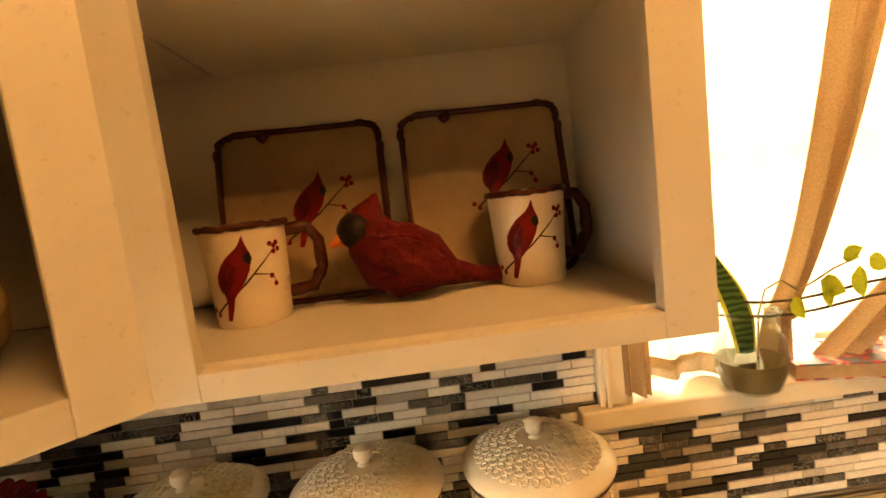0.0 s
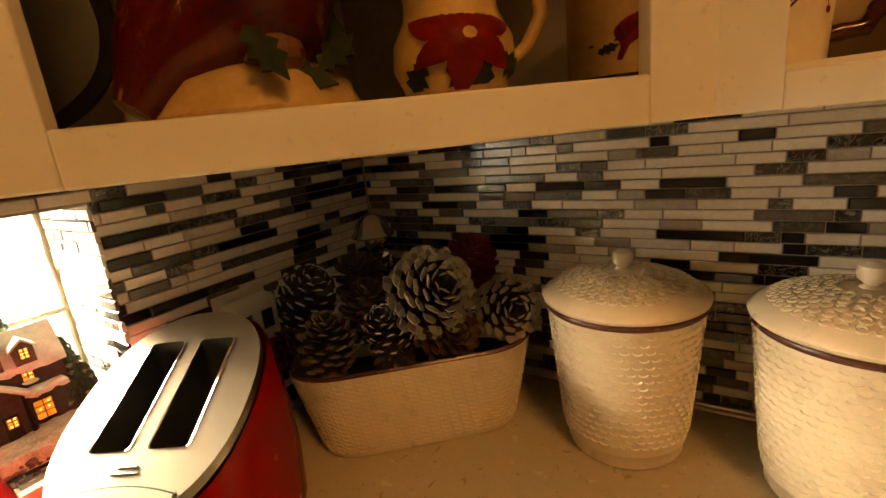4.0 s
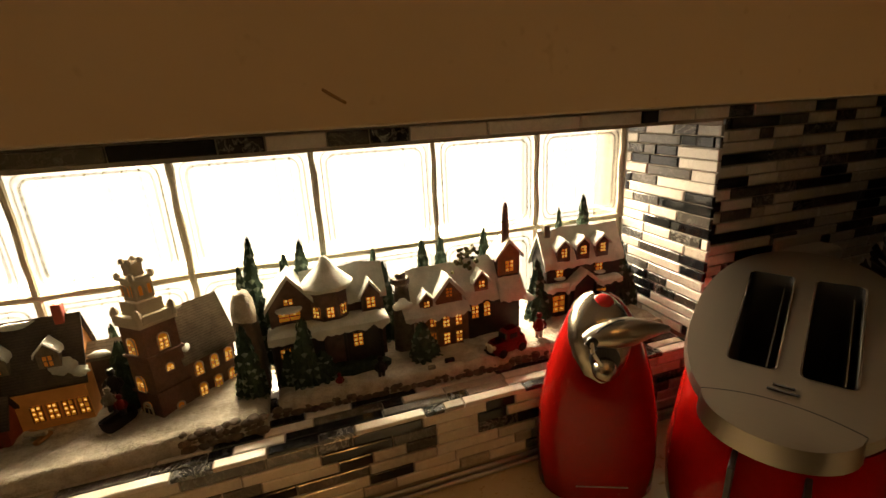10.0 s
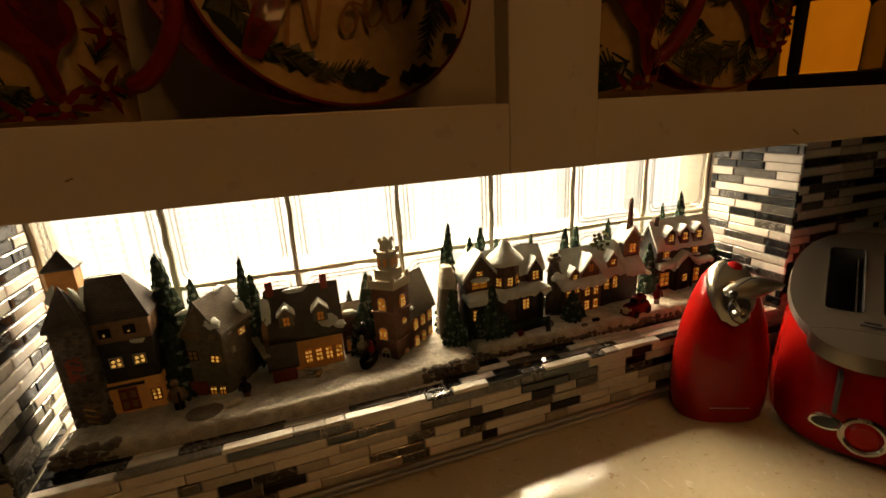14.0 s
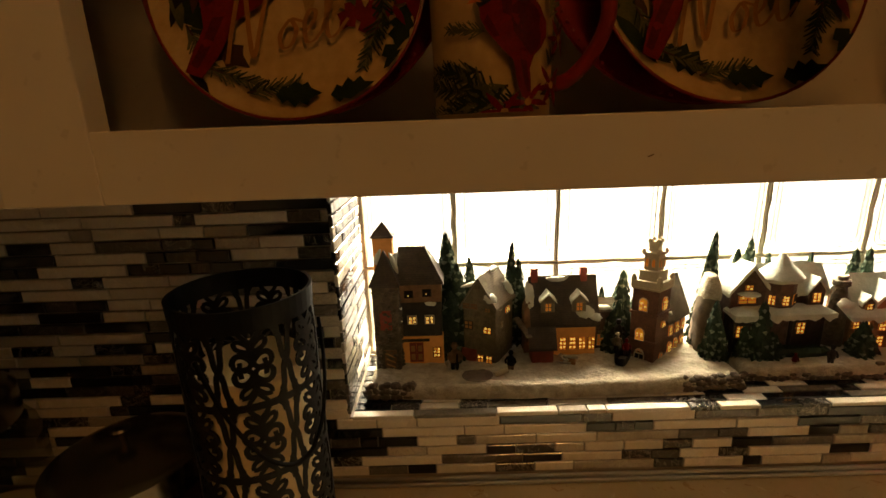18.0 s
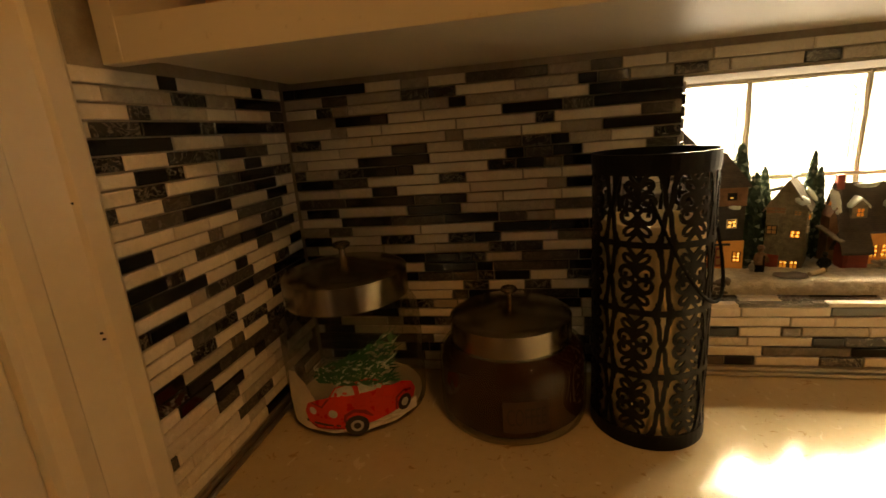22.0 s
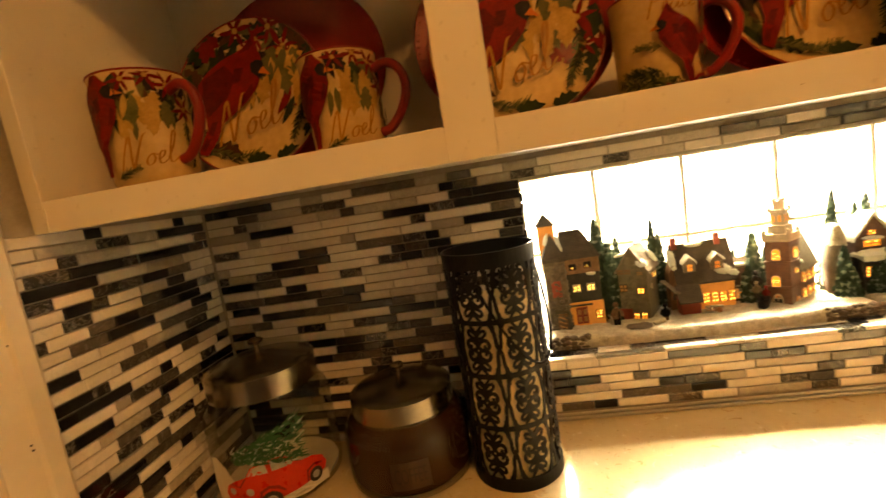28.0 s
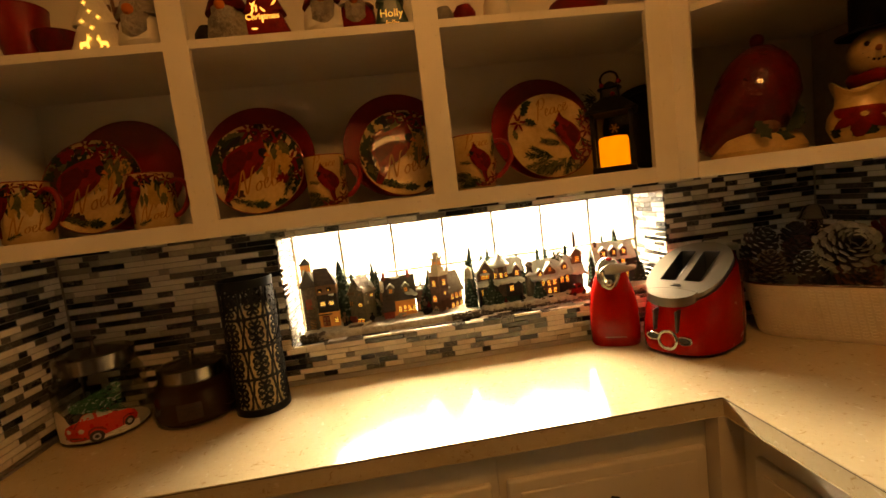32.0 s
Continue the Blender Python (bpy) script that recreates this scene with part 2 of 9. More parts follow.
def part(name, bm, material, parent=None, label="", smooth=False):
    """Links a bmesh as one mesh object under parent."""
    me = bpy.data.meshes.new(name)
    bm.normal_update()
    bm.to_mesh(me)
    bm.free()
    for m in material if isinstance(material, (list, tuple)) else [material]:
        me.materials.append(m)
    if smooth:
        me.polygons.foreach_set("use_smooth", [True] * len(me.polygons))
        me.set_sharp_from_angle(angle=radians(38))
    ob = new(name, me)
    if parent:
        ob.parent = parent
    if label:
        ob["label"] = label
    return ob


def thing(name, m, label, category, group="", kind=""):
    e = new(name)
    e.empty_display_size = 0.05
    e.matrix_world = m
    return tagged(e, label, category, group, kind)


def box(x0, y0, z0, x1, y1, z1, bevel=0.0, seg=2, bm=None):
    """A box between two corners, with rounded edges."""
    own = bmesh.new()
    bmesh.ops.create_cube(own, size=1)
    for v in own.verts:
        v.co = Vector(((x0 + x1) / 2 + v.co.x * (x1 - x0), (y0 + y1) / 2 + v.co.y * (y1 - y0), (z0 + z1) / 2 + v.co.z * (z1 - z0)))
    if bevel:
        bmesh.ops.bevel(own, geom=own.edges[:], offset=bevel, segments=seg, profile=0.5, affect="EDGES")
    return merged(bm, own)


def merged(bm, own):
    if bm is None:
        return own
    me = bpy.data.meshes.new("tmp")
    own.to_mesh(me)
    own.free()
    bm.from_mesh(me)
    bpy.data.meshes.remove(me)
    return bm


def lathe(profile, segs=40, bm=None, sx=1.0, sy=1.0, mat=0):
    """Turns a profile of (radius, height) about the z axis."""
    bm = bm or bmesh.new()
    rings = []
    for r, z in profile:
        if r < 1e-5:
            rings.append([bm.verts.new((0, 0, z))])
        else:
            rings.append([bm.verts.new((sx * r * math.cos(2 * math.pi * i / segs), sy * r * math.sin(2 * math.pi * i / segs), z)) for i in range(segs)])
    for a, b in zip(rings, rings[1:]):
        for i in range(segs):
            j = (i + 1) % segs
            q = [a[i % len(a)], a[j % len(a)], b[j % len(b)], b[i % len(b)]]
            q = list(dict.fromkeys(q))
            if len(q) > 2:
                bm.faces.new(q).material_index = mat
    return bm


def tube(points, r, segs=8, bm=None, closed=False):
    """A round bar along points."""
    bm = bm or bmesh.new()
    pts = [Vector(p) for p in points]
    n = len(pts)
    rings = []
    for i, p in enumerate(pts):
        a = pts[i - 1] if i or closed else p
        b = pts[(i + 1) % n] if i < n - 1 or closed else p
        d = (b - a).normalized()
        u = d.orthogonal().normalized() if i == 0 else (rings_u - d * rings_u.dot(d)).normalized()
        rings_u = u
        w = d.cross(u)
        rr = r[i] if isinstance(r, (list, tuple)) else r
        rings.append([bm.verts.new(p + (u * math.cos(2 * math.pi * k / segs) + w * math.sin(2 * math.pi * k / segs)) * rr) for k in range(segs)])
    for i in range(n if closed else n - 1):
        a, b = rings[i], rings[(i + 1) % n]
        for k in range(segs):
            bm.faces.new((a[k], a[(k + 1) % segs], b[(k + 1) % segs], b[k]))
    if not closed:
        bm.faces.new(rings[0][::-1]), bm.faces.new(rings[-1])
    return bm


def prism(poly, z0, z1, bm=None, bevel=0.0):
    """A flat outline pulled up from z0 to z1."""
    own = bmesh.new()
    lo = [own.verts.new((x, y, z0)) for x, y in poly]
    hi = [own.verts.new((x, y, z1)) for x, y in poly]
    n = len(poly)
    own.faces.new(lo[::-1]), own.faces.new(hi)
    for i in range(n):
        own.faces.new((lo[i], lo[(i + 1) % n], hi[(i + 1) % n], hi[i]))
    if bevel:
        bmesh.ops.bevel(own, geom=[e for e in own.edges if abs(e.verts[0].co.z - e.verts[1].co.z) < 1e-6], offset=bevel, segments=2, profile=0.5, affect="EDGES")
    return merged(bm, own)


def ball(x, y, z, r, bm=None, sz=1.0, u=14, v=9):
    own = bmesh.new()
    bmesh.ops.create_uvsphere(own, u_segments=u, v_segments=v, radius=r)
    for q in own.verts:
        q.co = Vector((x + q.co.x, y + q.co.y, z + q.co.z * sz))
    return merged(bm, own)


def moved(bm, m):
    bmesh.ops.transform(bm, matrix=m, verts=bm.verts[:])
    return bm


def rough_up(bm, amount, scale, seed=0.0):
    for v in bm.verts:
        v.co += noise.noise_vector(v.co * scale + Vector((seed, seed * 1.7, 0))) * amount
    return bm


# ---- the room ----
CEILING = 2.81
WX, NY, SY = -1.105, 0.870, -1.787      # tiled wall faces
CT, CB = 0.897, 1.440                  # counter top, underside of the upper cabinets
WY0, WY1, WZ0, WZ1, GX = -1.107, 0.268, 1.026, 1.402, -1.311


def structure(name, bm, material, label, category, smooth=False):
    return tagged(part(name, bm, material, None, "", smooth), label, category, kind="structure")


structure("floor", box(-1.8, -4.2, FLOOR_Z - 0.05, 3.4, 1.3, FLOOR_Z), FLOOR, "brown vinyl kitchen floor", "floor")
structure("ceiling", box(-1.8, -4.2, CEILING, 3.4, 1.3, CEILING + 0.06), CEIL, "dull painted kitchen ceiling", "ceiling")
bm = box(-1.41, -4.2, FLOOR_Z, WX - 0.004, WY0, CEILING)
box(-1.41, WY1, FLOOR_Z, WX - 0.004, 1.2, CEILING, bm=bm)
box(-1.41, WY0, FLOOR_Z, WX - 0.004, WY1, WZ0 - 0.004, bm=bm)
box(-1.41, WY0, WZ1, WX - 0.004, WY1, CEILING, bm=bm)
wall_w = structure("wall_west", bm, GROUT, "mosaic tiled kitchen wall with a glass block window", "wall")
NX0, NX1, NZ0, NZ1 = 0.36, 1.26, 1.178, 2.1
bm = box(WX - 0.004, NY + 0.004, FLOOR_Z, NX0, 1.05, CEILING)
box(NX1, NY + 0.004, FLOOR_Z, 3.4, 1.05, CEILING, bm=bm)
box(NX0, NY + 0.004, FLOOR_Z, NX1, 1.05, NZ0 - 0.02, bm=bm)
box(NX0, NY + 0.004, NZ1, NX1, 1.05, CEILING, bm=bm)
wall_n = structure("wall_north", bm, GROUT, "mosaic tiled kitchen wall under a curtained window", "wall")
bm = box(WX - 0.004, SY - 0.14, FLOOR_Z, -0.57, SY - 0.004, CEILING)
wall_s = structure("wall_south", bm, GROUT, "short mosaic tiled return wall beside a door", "wall")
bm = box(-0.57, SY - 0.14, 2.3, 0.34, SY - 0.004, CEILING)
box(0.34, SY - 0.14, FLOOR_Z, 0.6, SY - 0.004, CEILING, bm=bm)
structure("wall_door", bm, WALL, "beige painted wall round a closed door", "wall")
# two walls out of view, added dark to hold down bounced light
structure("wall_east", box(3.3, -4.2, FLOOR_Z, 3.4, 1.05, CEILING), DIMWALL, "plain kitchen wall out of view, dark to cut bounced light", "wall")
structure("wall_back", box(-1.6, -4.2, FLOOR_Z, 3.3, -4.1, CEILING), DIMWALL, "plain kitchen wall out of view, dark to cut bounced light", "wall")

# door casing beside the tiles, and the door behind it
bm = bmesh.new()
prof = [(0.0, 0.0), (0.0, 0.017), (0.006, 0.02), (0.028, 0.02), (0.032, 0.0165), (0.05, 0.015), (0.072, 0.0125), (0.076, 0.0155), (0.092, 0.0155), (0.098, 0.011), (0.104, 0.009), (0.112, 0.009), (0.116, 0.0)]
prism([(-0.686 + a, SY - 0.004 + d * 1.25) for a, d in prof][::-1], FLOOR_Z, 2.36, bm)
trim_s = structure("trim", bm, TRIM, "cream moulded door casing beside the tiles", "trim")
for x, z in ((-0.648, 1.18), (-0.661, 1.178), (-0.649, 1.173), (-0.662, 1.172), (-0.676, 1.177), (-0.64, 0.955), (-0.655, 1.31)):
    part("nail_hole", moved(lathe([(0, 0.0008), (0.0013, 0.0006), (0.0016, -0.002)], 8), pose(x, SY + 0.0172, z, -90)), BLACKP, trim_s, "small dark nail hole")
bm = box(-0.5695, SY - 0.10, FLOOR_Z, -0.47, SY + 0.0055, 2.3, 0.003)
structure("trim", bm, TRIM, "cream door jamb", "trim")
door = structure("door_1", box(-0.468, SY - 0.09, FLOOR_Z + 0.01, 0.34, SY - 0.05, 2.29, 0.003), TRIM, "closed cream painted door", "door")
for z0, z1 in ((0.0, 0.8), (0.95, 2.1)):
    part("panel", box(-0.40, SY - 0.056, z0, 0.2, SY - 0.044, z1, 0.006), TRIM, door)

# glass block window
win = tagged(new("window_1"), "two rows of bright glass blocks set deep in the tiled wall", "window", kind="structure")
MORTAR = two_tone("tan mortar", (0.42, 0.36, 0.26), (0.56, 0.5, 0.38), 90, 0.9, bump=0.5, bscale=220, bdist=0.002)


def block_glass(name="moulded block glass", low=0.8, high=0.95, dimple=0.74):
    m = bpy.data.materials.new(name)
    m.use_nodes = True
    n, l = m.node_tree.nodes, m.node_tree.links
    n.remove(n["Principled BSDF"])
    t, g, x, f, p = (n.new("ShaderNode" + s) for s in ("BsdfTransparent", "BsdfGlossy", "MixShader", "LayerWeight", "Math"))
    co = n.new("ShaderNodeTexCoord").outputs["Object"]
    w = n.new("ShaderNodeTexWave")
    w.wave_type, w.bands_direction = "BANDS", "Y"
    w.inputs["Scale"].default_value, w.inputs["Distortion"].default_value = 14, 0.6
    l.new(co, w.inputs["Vector"])
    v = n.new("ShaderNodeTexVoronoi")
    v.inputs["Scale"].default_value, v.inputs["Randomness"].default_value = 70, 0.15
    l.new(co, v.inputs["Vector"])
    r = n.new("ShaderNodeValToRGB")
    r.color_ramp.elements[0].position, r.color_ramp.elements[0].color = 0.0, (low, low, low * 0.94, 1)
    r.color_ramp.elements[1].position, r.color_ramp.elements[1].color = 0.14, (high, high, high * 0.99, 1)
    l.new(w.outputs["Fac"], r.inputs[0])
    d = n.new("ShaderNodeValToRGB")
    d.color_ramp.elements[0].position, d.color_ramp.elements[0].color = 0.22, (dimple, dimple, dimple, 1)
    d.color_ramp.elements[1].position, d.color_ramp.elements[1].color = 0.42, (1, 1, 1, 1)
    l.new(v.outputs["Distance"], d.inputs[0])
    both = n.new("ShaderNodeMixRGB")
    both.blend_type = "MULTIPLY"
    both.inputs[0].default_value = 1.0
    l.new(r.outputs[0], both.inputs[1]), l.new(d.outputs[0], both.inputs[2])
    l.new(both.outputs[0], t.inputs[0])
    f.inputs[0].default_value = 0.12
    p.operation, p.use_clamp = "MULTIPLY_ADD", True
    p.inputs[1].default_value, p.inputs[2].default_value = 0.3, 0.03
    l.new(f.outputs["Facing"], p.inputs[0])
    g.inputs["Roughness"].default_value = 0.08
    bp = n.new("ShaderNodeBump")
    bp.inputs["Strength"].default_value, bp.inputs["Distance"].default_value = 0.4, 0.002
    l.new(v.outputs["Distance"], bp.inputs["Height"]), l.new(bp.outputs[0], g.inputs["Normal"])
    l.new(p.outputs[0], x.inputs[0]), l.new(t.outputs[0], x.inputs[1]), l.new(g.outputs[0], x.inputs[2])
    l.new(x.outputs[0], n["Material Output"].inputs[0])
    return m


BLOCK = block_glass()
RIDGE = block_glass("thick block glass rim", 0.6, 0.72, 1.0)
JY = [0.073 - 0.1995 * k for k in range(-1, 7)]
rnd = random.Random(4)
bm = bmesh.new()
for y in [WY0 + 0.004] + JY[1:-1][::-1] + [WY1 - 0.004]:
    pts = [(GX - 0.012 + rnd.uniform(-0.001, 0.001), y + rnd.uniform(-0.0012, 0.0012), WZ0 + (WZ1 - WZ0) * i / 14) for i in range(15)]
    tube(pts, [rnd.uniform(0.0045, 0.0062) for _ in pts], 6, bm)
for z in (WZ0 + 0.003, 1.212, WZ1 - 0.003):
    pts = [(GX - 0.012 + rnd.uniform(-0.001, 0.001), WY0 + (WY1 - WY0) * i / 50, z + rnd.uniform(-0.001, 0.001)) for i in range(51)]
    tube(pts, [rnd.uniform(0.0045, 0.0062) for _ in pts], 6, bm)
part("mortar", bm, MORTAR, win, "tan mortar joints", True)
for row, (z0, z1) in enumerate(((WZ0 + 0.008, 1.206), (1.218, WZ1 - 0.008))):
    for i in range(7):
        y0 = (JY[1:-1][::-1][i - 1] if i else WY0 + 0.004) + 0.006
        y1 = (JY[1:-1][::-1][i] if i < 6 else WY1 - 0.004) - 0.006
        bm = bmesh.new()
        box(GX - 0.09, y0, z0, GX - 0.008, y1, z1, 0.008, 3, bm)
        blk = part("glass_block", bm, BLOCK, win, smooth=False)
        bm = bmesh.new()
        loop = []
        for cy, cz, a0 in ((y1 - 0.03, z1 - 0.03, 0), (y0 + 0.03, z1 - 0.03, 90), (y0 + 0.03, z0 + 0.03, 180), (y1 - 0.03, z0 + 0.03, 270)):
            loop += [(GX - 0.008, cy + 0.015 * math.cos(radians(a0 + k * 22.5)), cz + 0.015 * math.sin(radians(a0 + k * 22.5))) for k in range(5)]
        tube(loop, 0.0022, 5, bm, True)
        my, mz = (y0 + y1) / 2, (z0 + z1) / 2
        tube([(q[0] + 0.0005, my + (q[1] - my) * (1 + 0.018 / (y1 - y0)), mz + (q[2] - mz) * (1 + 0.018 / (z1 - z0))) for q in loop], 0.0016, 5, bm, True)
        part("ridge", bm, RIDGE, blk)

# daylight outside both windows
DAY_W = emitter("bright overcast daylight", (1.0, 0.92, 0.77), 13.5)
DAY_N = emitter("bright daylight behind the curtain", (1.0, 0.9, 0.73), 20.0)
bm = bmesh.new()
bm.faces.new([bm.verts.new(p) for p in ((-2.1, WY0 - 1.6, -0.5), (-2.1, WY1 + 1.2, -0.5), (-2.1, WY1 + 1.2, 2.6), (-2.1, WY0 - 1.6, 2.6))])
structure("backdrop", bm, DAY_W, "bright overcast daylight outside", "backdrop")
bm = bmesh.new()
bm.faces.new([bm.verts.new(p) for p in ((0.0, 1.35, 0.9), (0.0, 1.35, 2.4), (1.7, 1.35, 2.4), (1.7, 1.35, 0.9))])
structure("backdrop", bm, DAY_N, "bright daylight outside", "backdrop")
bm = box(-2.3, -4.2, FLOOR_Z, -2.25, 1.5, CEILING)
structure("backdrop", bm, WALL, "far wall outside the window", "backdrop")

# skylight falling steeply through the blocks
lamp_data = bpy.data.lights.new("skylight", "AREA")
lamp_data.shape, lamp_data.size, lamp_data.size_y = "RECTANGLE", 1.5, 0.5
lamp_data.energy, lamp_data.spread, lamp_data.color = 520.0, radians(100), (1.0, 0.84, 0.57)
skylight = new("skylight", lamp_data)
skylight.matrix_world = look((-1.85, (WY0 + WY1) / 2, 1.58), (-1.36, (WY0 + WY1) / 2, 1.21))

# ring lamp on the ceiling
lamp = thing("ceiling_light", pose(0.68, -0.42, CEILING), "round ring lamp on the kitchen ceiling", "ceiling light")
part("canopy", lathe([(0, 0), (0.09, 0), (0.09, -0.02), (0.06, -0.03), (0, -0.03)], 32), TRIM, lamp, smooth=True)
LAMPGLOW = emitter("warm lamp glow", (1.0, 0.46, 0.12), 225.0)
ring = [(0.2 * math.cos(a * math.pi / 24), 0.2 * math.sin(a * math.pi / 24), -0.06) for a in range(48)]
part("ring_tube", tube(ring, 0.018, 10, closed=True), LAMPGLOW, lamp, "glowing warm ring", True)
for a in (0, 2.094, 4.189):
    part("arm", tube([(0.05 * math.cos(a), 0.05 * math.sin(a), -0.025), (0.2 * math.cos(a), 0.2 * math.sin(a), -0.05)], 0.006), NICKEL, lamp)

# counter
bm = bmesh.new()
CX, CY = -0.549, 0.042
prism([(WX, SY), (CX, SY), (CX, CY), (2.2, CY), (2.2, NY), (WX, NY)], CT - 0.05, CT, bm, 0.002)
structure("countertop", bm, COUNTER, "cream flecked laminate countertop with a square edge", "countertop")
bm = box(CX + 0.0008, SY + 0.01, CT - 0.0045, CX + 0.0016, CY, CT - 0.003)
box(CX, CY - 0.0016, CT - 0.0045, 2.2, CY - 0.0008, CT - 0.003, bm=bm)
structure("edge_line", bm, two_tone("brown laminate seam", (0.06, 0.04, 0.02), (0.1, 0.06, 0.03), 40, 0.6), "thin brown laminate seam along the edge", "trim")
ALU = brushed("brushed aluminium trim", (0.6, 0.56, 0.5), 0.35)
bm = box(WX, SY + 0.012, CT, WX + 0.012, NY - 0.012, CT + 0.003)
tube([(WX + 0.0125, SY + 0.012, CT + 0.004), (WX + 0.0125, NY - 0.012, CT + 0.004)], 0.0035, 8, bm)
tube([(WX + 0.005, SY + 0.012, CT + 0.009), (WX + 0.005, NY - 0.012, CT + 0.009)], 0.004, 8, bm)
tube([(WX, NY - 0.0125, CT + 0.004), (1.6, NY - 0.0125, CT + 0.004)], 0.0035, 8, bm)
tube([(WX, NY - 0.005, CT + 0.009), (1.6, NY - 0.005, CT + 0.009)], 0.004, 8, bm)
tube([(WX, SY + 0.0125, CT + 0.004), (-0.69, SY + 0.0125, CT + 0.004)], 0.0035, 8, bm)
tube([(WX, SY + 0.005, CT + 0.009), (-0.69, SY + 0.005, CT + 0.009)], 0.004, 8, bm)
structure("trim", bm, ALU, "brushed metal strip between tiles and counter", "trim")


# base cabinets
def base_cabinet(m, width, fronts, label):
    e = thing("base_cabinet", m, label, "cabinet", "base cabinets")
    part("body", box(0, 0.02, FLOOR_Z + 0.12, width, 0.5, CT - 0.052), PAINT, e)
    part("toe_kick", box(0, 0.07, FLOOR_Z, width, 0.09, FLOOR_Z + 0.12), BLACKP, e)
    for x0, z0, x1, z1, name in fronts:
        bm = box(x0, 0.0, z0, x1, 0.0195, z1, 0.006, 3)
        box(x0 + 0.03, -0.006, z0 + 0.03, x1 - 0.03, 0.0, z1 - 0.03, 0.004, 2, bm)
        f = part(name, bm, PAINT, e)
        cx, cz = (x0 + x1) / 2, (z0 + z1) / 2 if name == "drawer" else z1 - 0.08
        part("knob", moved(lathe([(0, 0), (0.006, 0), (0.006, 0.014), (0.016, 0.018), (0.016, 0.024), (0, 0.028)], 20), pose(cx, -0.005, cz, 90)), BLACK, f, "black knob", True)
    return e


base_cabinet(pose(CX - 0.03, SY, 0, 0, 0, 90), 1.25, [(0.04, 0.58, 0.62, 0.755, "drawer"), (0.65, 0.58, 1.231, 0.755, "drawer"), (0.04, -0.08, 0.62, 0.55, "cabinet_door"), (0.65, -0.08, 1.231, 0.55, "cabinet_door")], "cream painted base cabinet with a drawer")
base_cabinet(pose(CX - 0.03, SY + 1.252, 0, 0, 0, 90), 0.558, [(0.018, 0.58, 0.545, 0.755, "drawer"), (0.018, -0.08, 0.545, 0.55, "cabinet_door")], "cream painted base cabinet with a drawer")
base_cabinet(pose(CX, CY + 0.03, 0, 0, 0, 0), 0.8, [(0.055, -0.08, 0.4, 0.765, "cabinet_door"), (0.42, -0.08, 0.77, 0.765, "cabinet_door")], "cream painted base cabinet with two doors")
base_cabinet(pose(CX + 0.802, CY + 0.03, 0, 0, 0, 0), 0.8, [(0.03, -0.08, 0.39, 0.765, "cabinet_door"), (0.41, -0.08, 0.77, 0.765, "cabinet_door")], "cream painted base cabinet with two doors")

bm = box(CX - 0.05, 0.024, FLOOR_Z + 0.12, CX + 0.001, CY + 0.05, CT - 0.052)
tagged(part("filler_panel", bm, PAINT), "cream painted filler panel in the cabinet corner", "cabinet")

# upper cabinets
FX, FY = -0.721, 0.489                 # faces of the west and north runs
SH, S2, TOP = 1.482, 1.893, 2.40       # shelf, second shelf's underside, top
FT = 0.019


def frame_bar(e, name, *c):
    return part(name, box(*c, 0.0009, 2), PAINT, e)


uw = thing("upper_cabinet", pose(0, 0, CB), "cream painted open-fronted upper cabinet with three bays", "cabinet", "upper cabinets")
for y0, y1 in ((SY + 0.022, -1.741), (-1.197, -1.138), (-0.595, -0.532), (0.015, 0.081)):
    frame_bar(uw, "stile", FX - FT, y0, 0.0, FX, y1, TOP - CB)
for y0, y1 in ((-1.741, -1.197), (-1.138, -0.595), (-0.532, 0.015)):
    frame_bar(uw, "rail", FX - FT, y0, 0.0, FX - 0.0005, y1, SH - CB)
    frame_bar(uw, "rail", FX - FT, y0, 2.35 - CB, FX - 0.0005, y1, TOP - CB)
    frame_bar(uw, "shelf_edge", FX - FT - 0.004, y0, S2 - CB, FX - 0.003, y1, S2 + 0.021 - CB)
part("bottom_panel", box(WX + 0.003, SY + 0.022, 0.012, FX - FT, 0.079, SH - CB - 0.004), PAINT, uw)
part("shelf", box(WX + 0.01, SY + 0.003, S2 + 0.002 - CB, FX - FT - 0.004, 0.14, S2 + 0.019 - CB), PAINT, uw)
part("top_panel", box(WX + 0.003, SY + 0.003, TOP - CB - 0.018, FX - FT, 0.079, TOP - CB), PAINT, uw)
part("back_panel", box(WX + 0.003, SY + 0.003, SH - CB, WX + 0.009, 0.3, TOP - CB - 0.018), PAINT, uw)
part("side_panel", box(WX + 0.009, SY + 0.022, 0.014, FX - FT, SY + 0.038, TOP - CB - 0.018), PAINT, uw)

SCUFF = two_tone("brown scuff in paint", (0.2, 0.14, 0.08), (0.3, 0.22, 0.13), 90, 0.7)
part("scratch", moved(box(-0.0009, -0.0042, -0.0005, 0.0004, 0.0042, 0.0005, 0.0002), pose(FX - 0.0004, -0.345, 1.45 - CB, -32)), SCUFF, uw, "small brown scratch in the paint")
part("scratch", moved(box(-0.0009, -0.0018, -0.0004, 0.0004, 0.0018, 0.0004, 0.0002), pose(FX - 0.0004, -0.82, 1.458 - CB, 20)), SCUFF, uw, "small brown scratch in the paint")

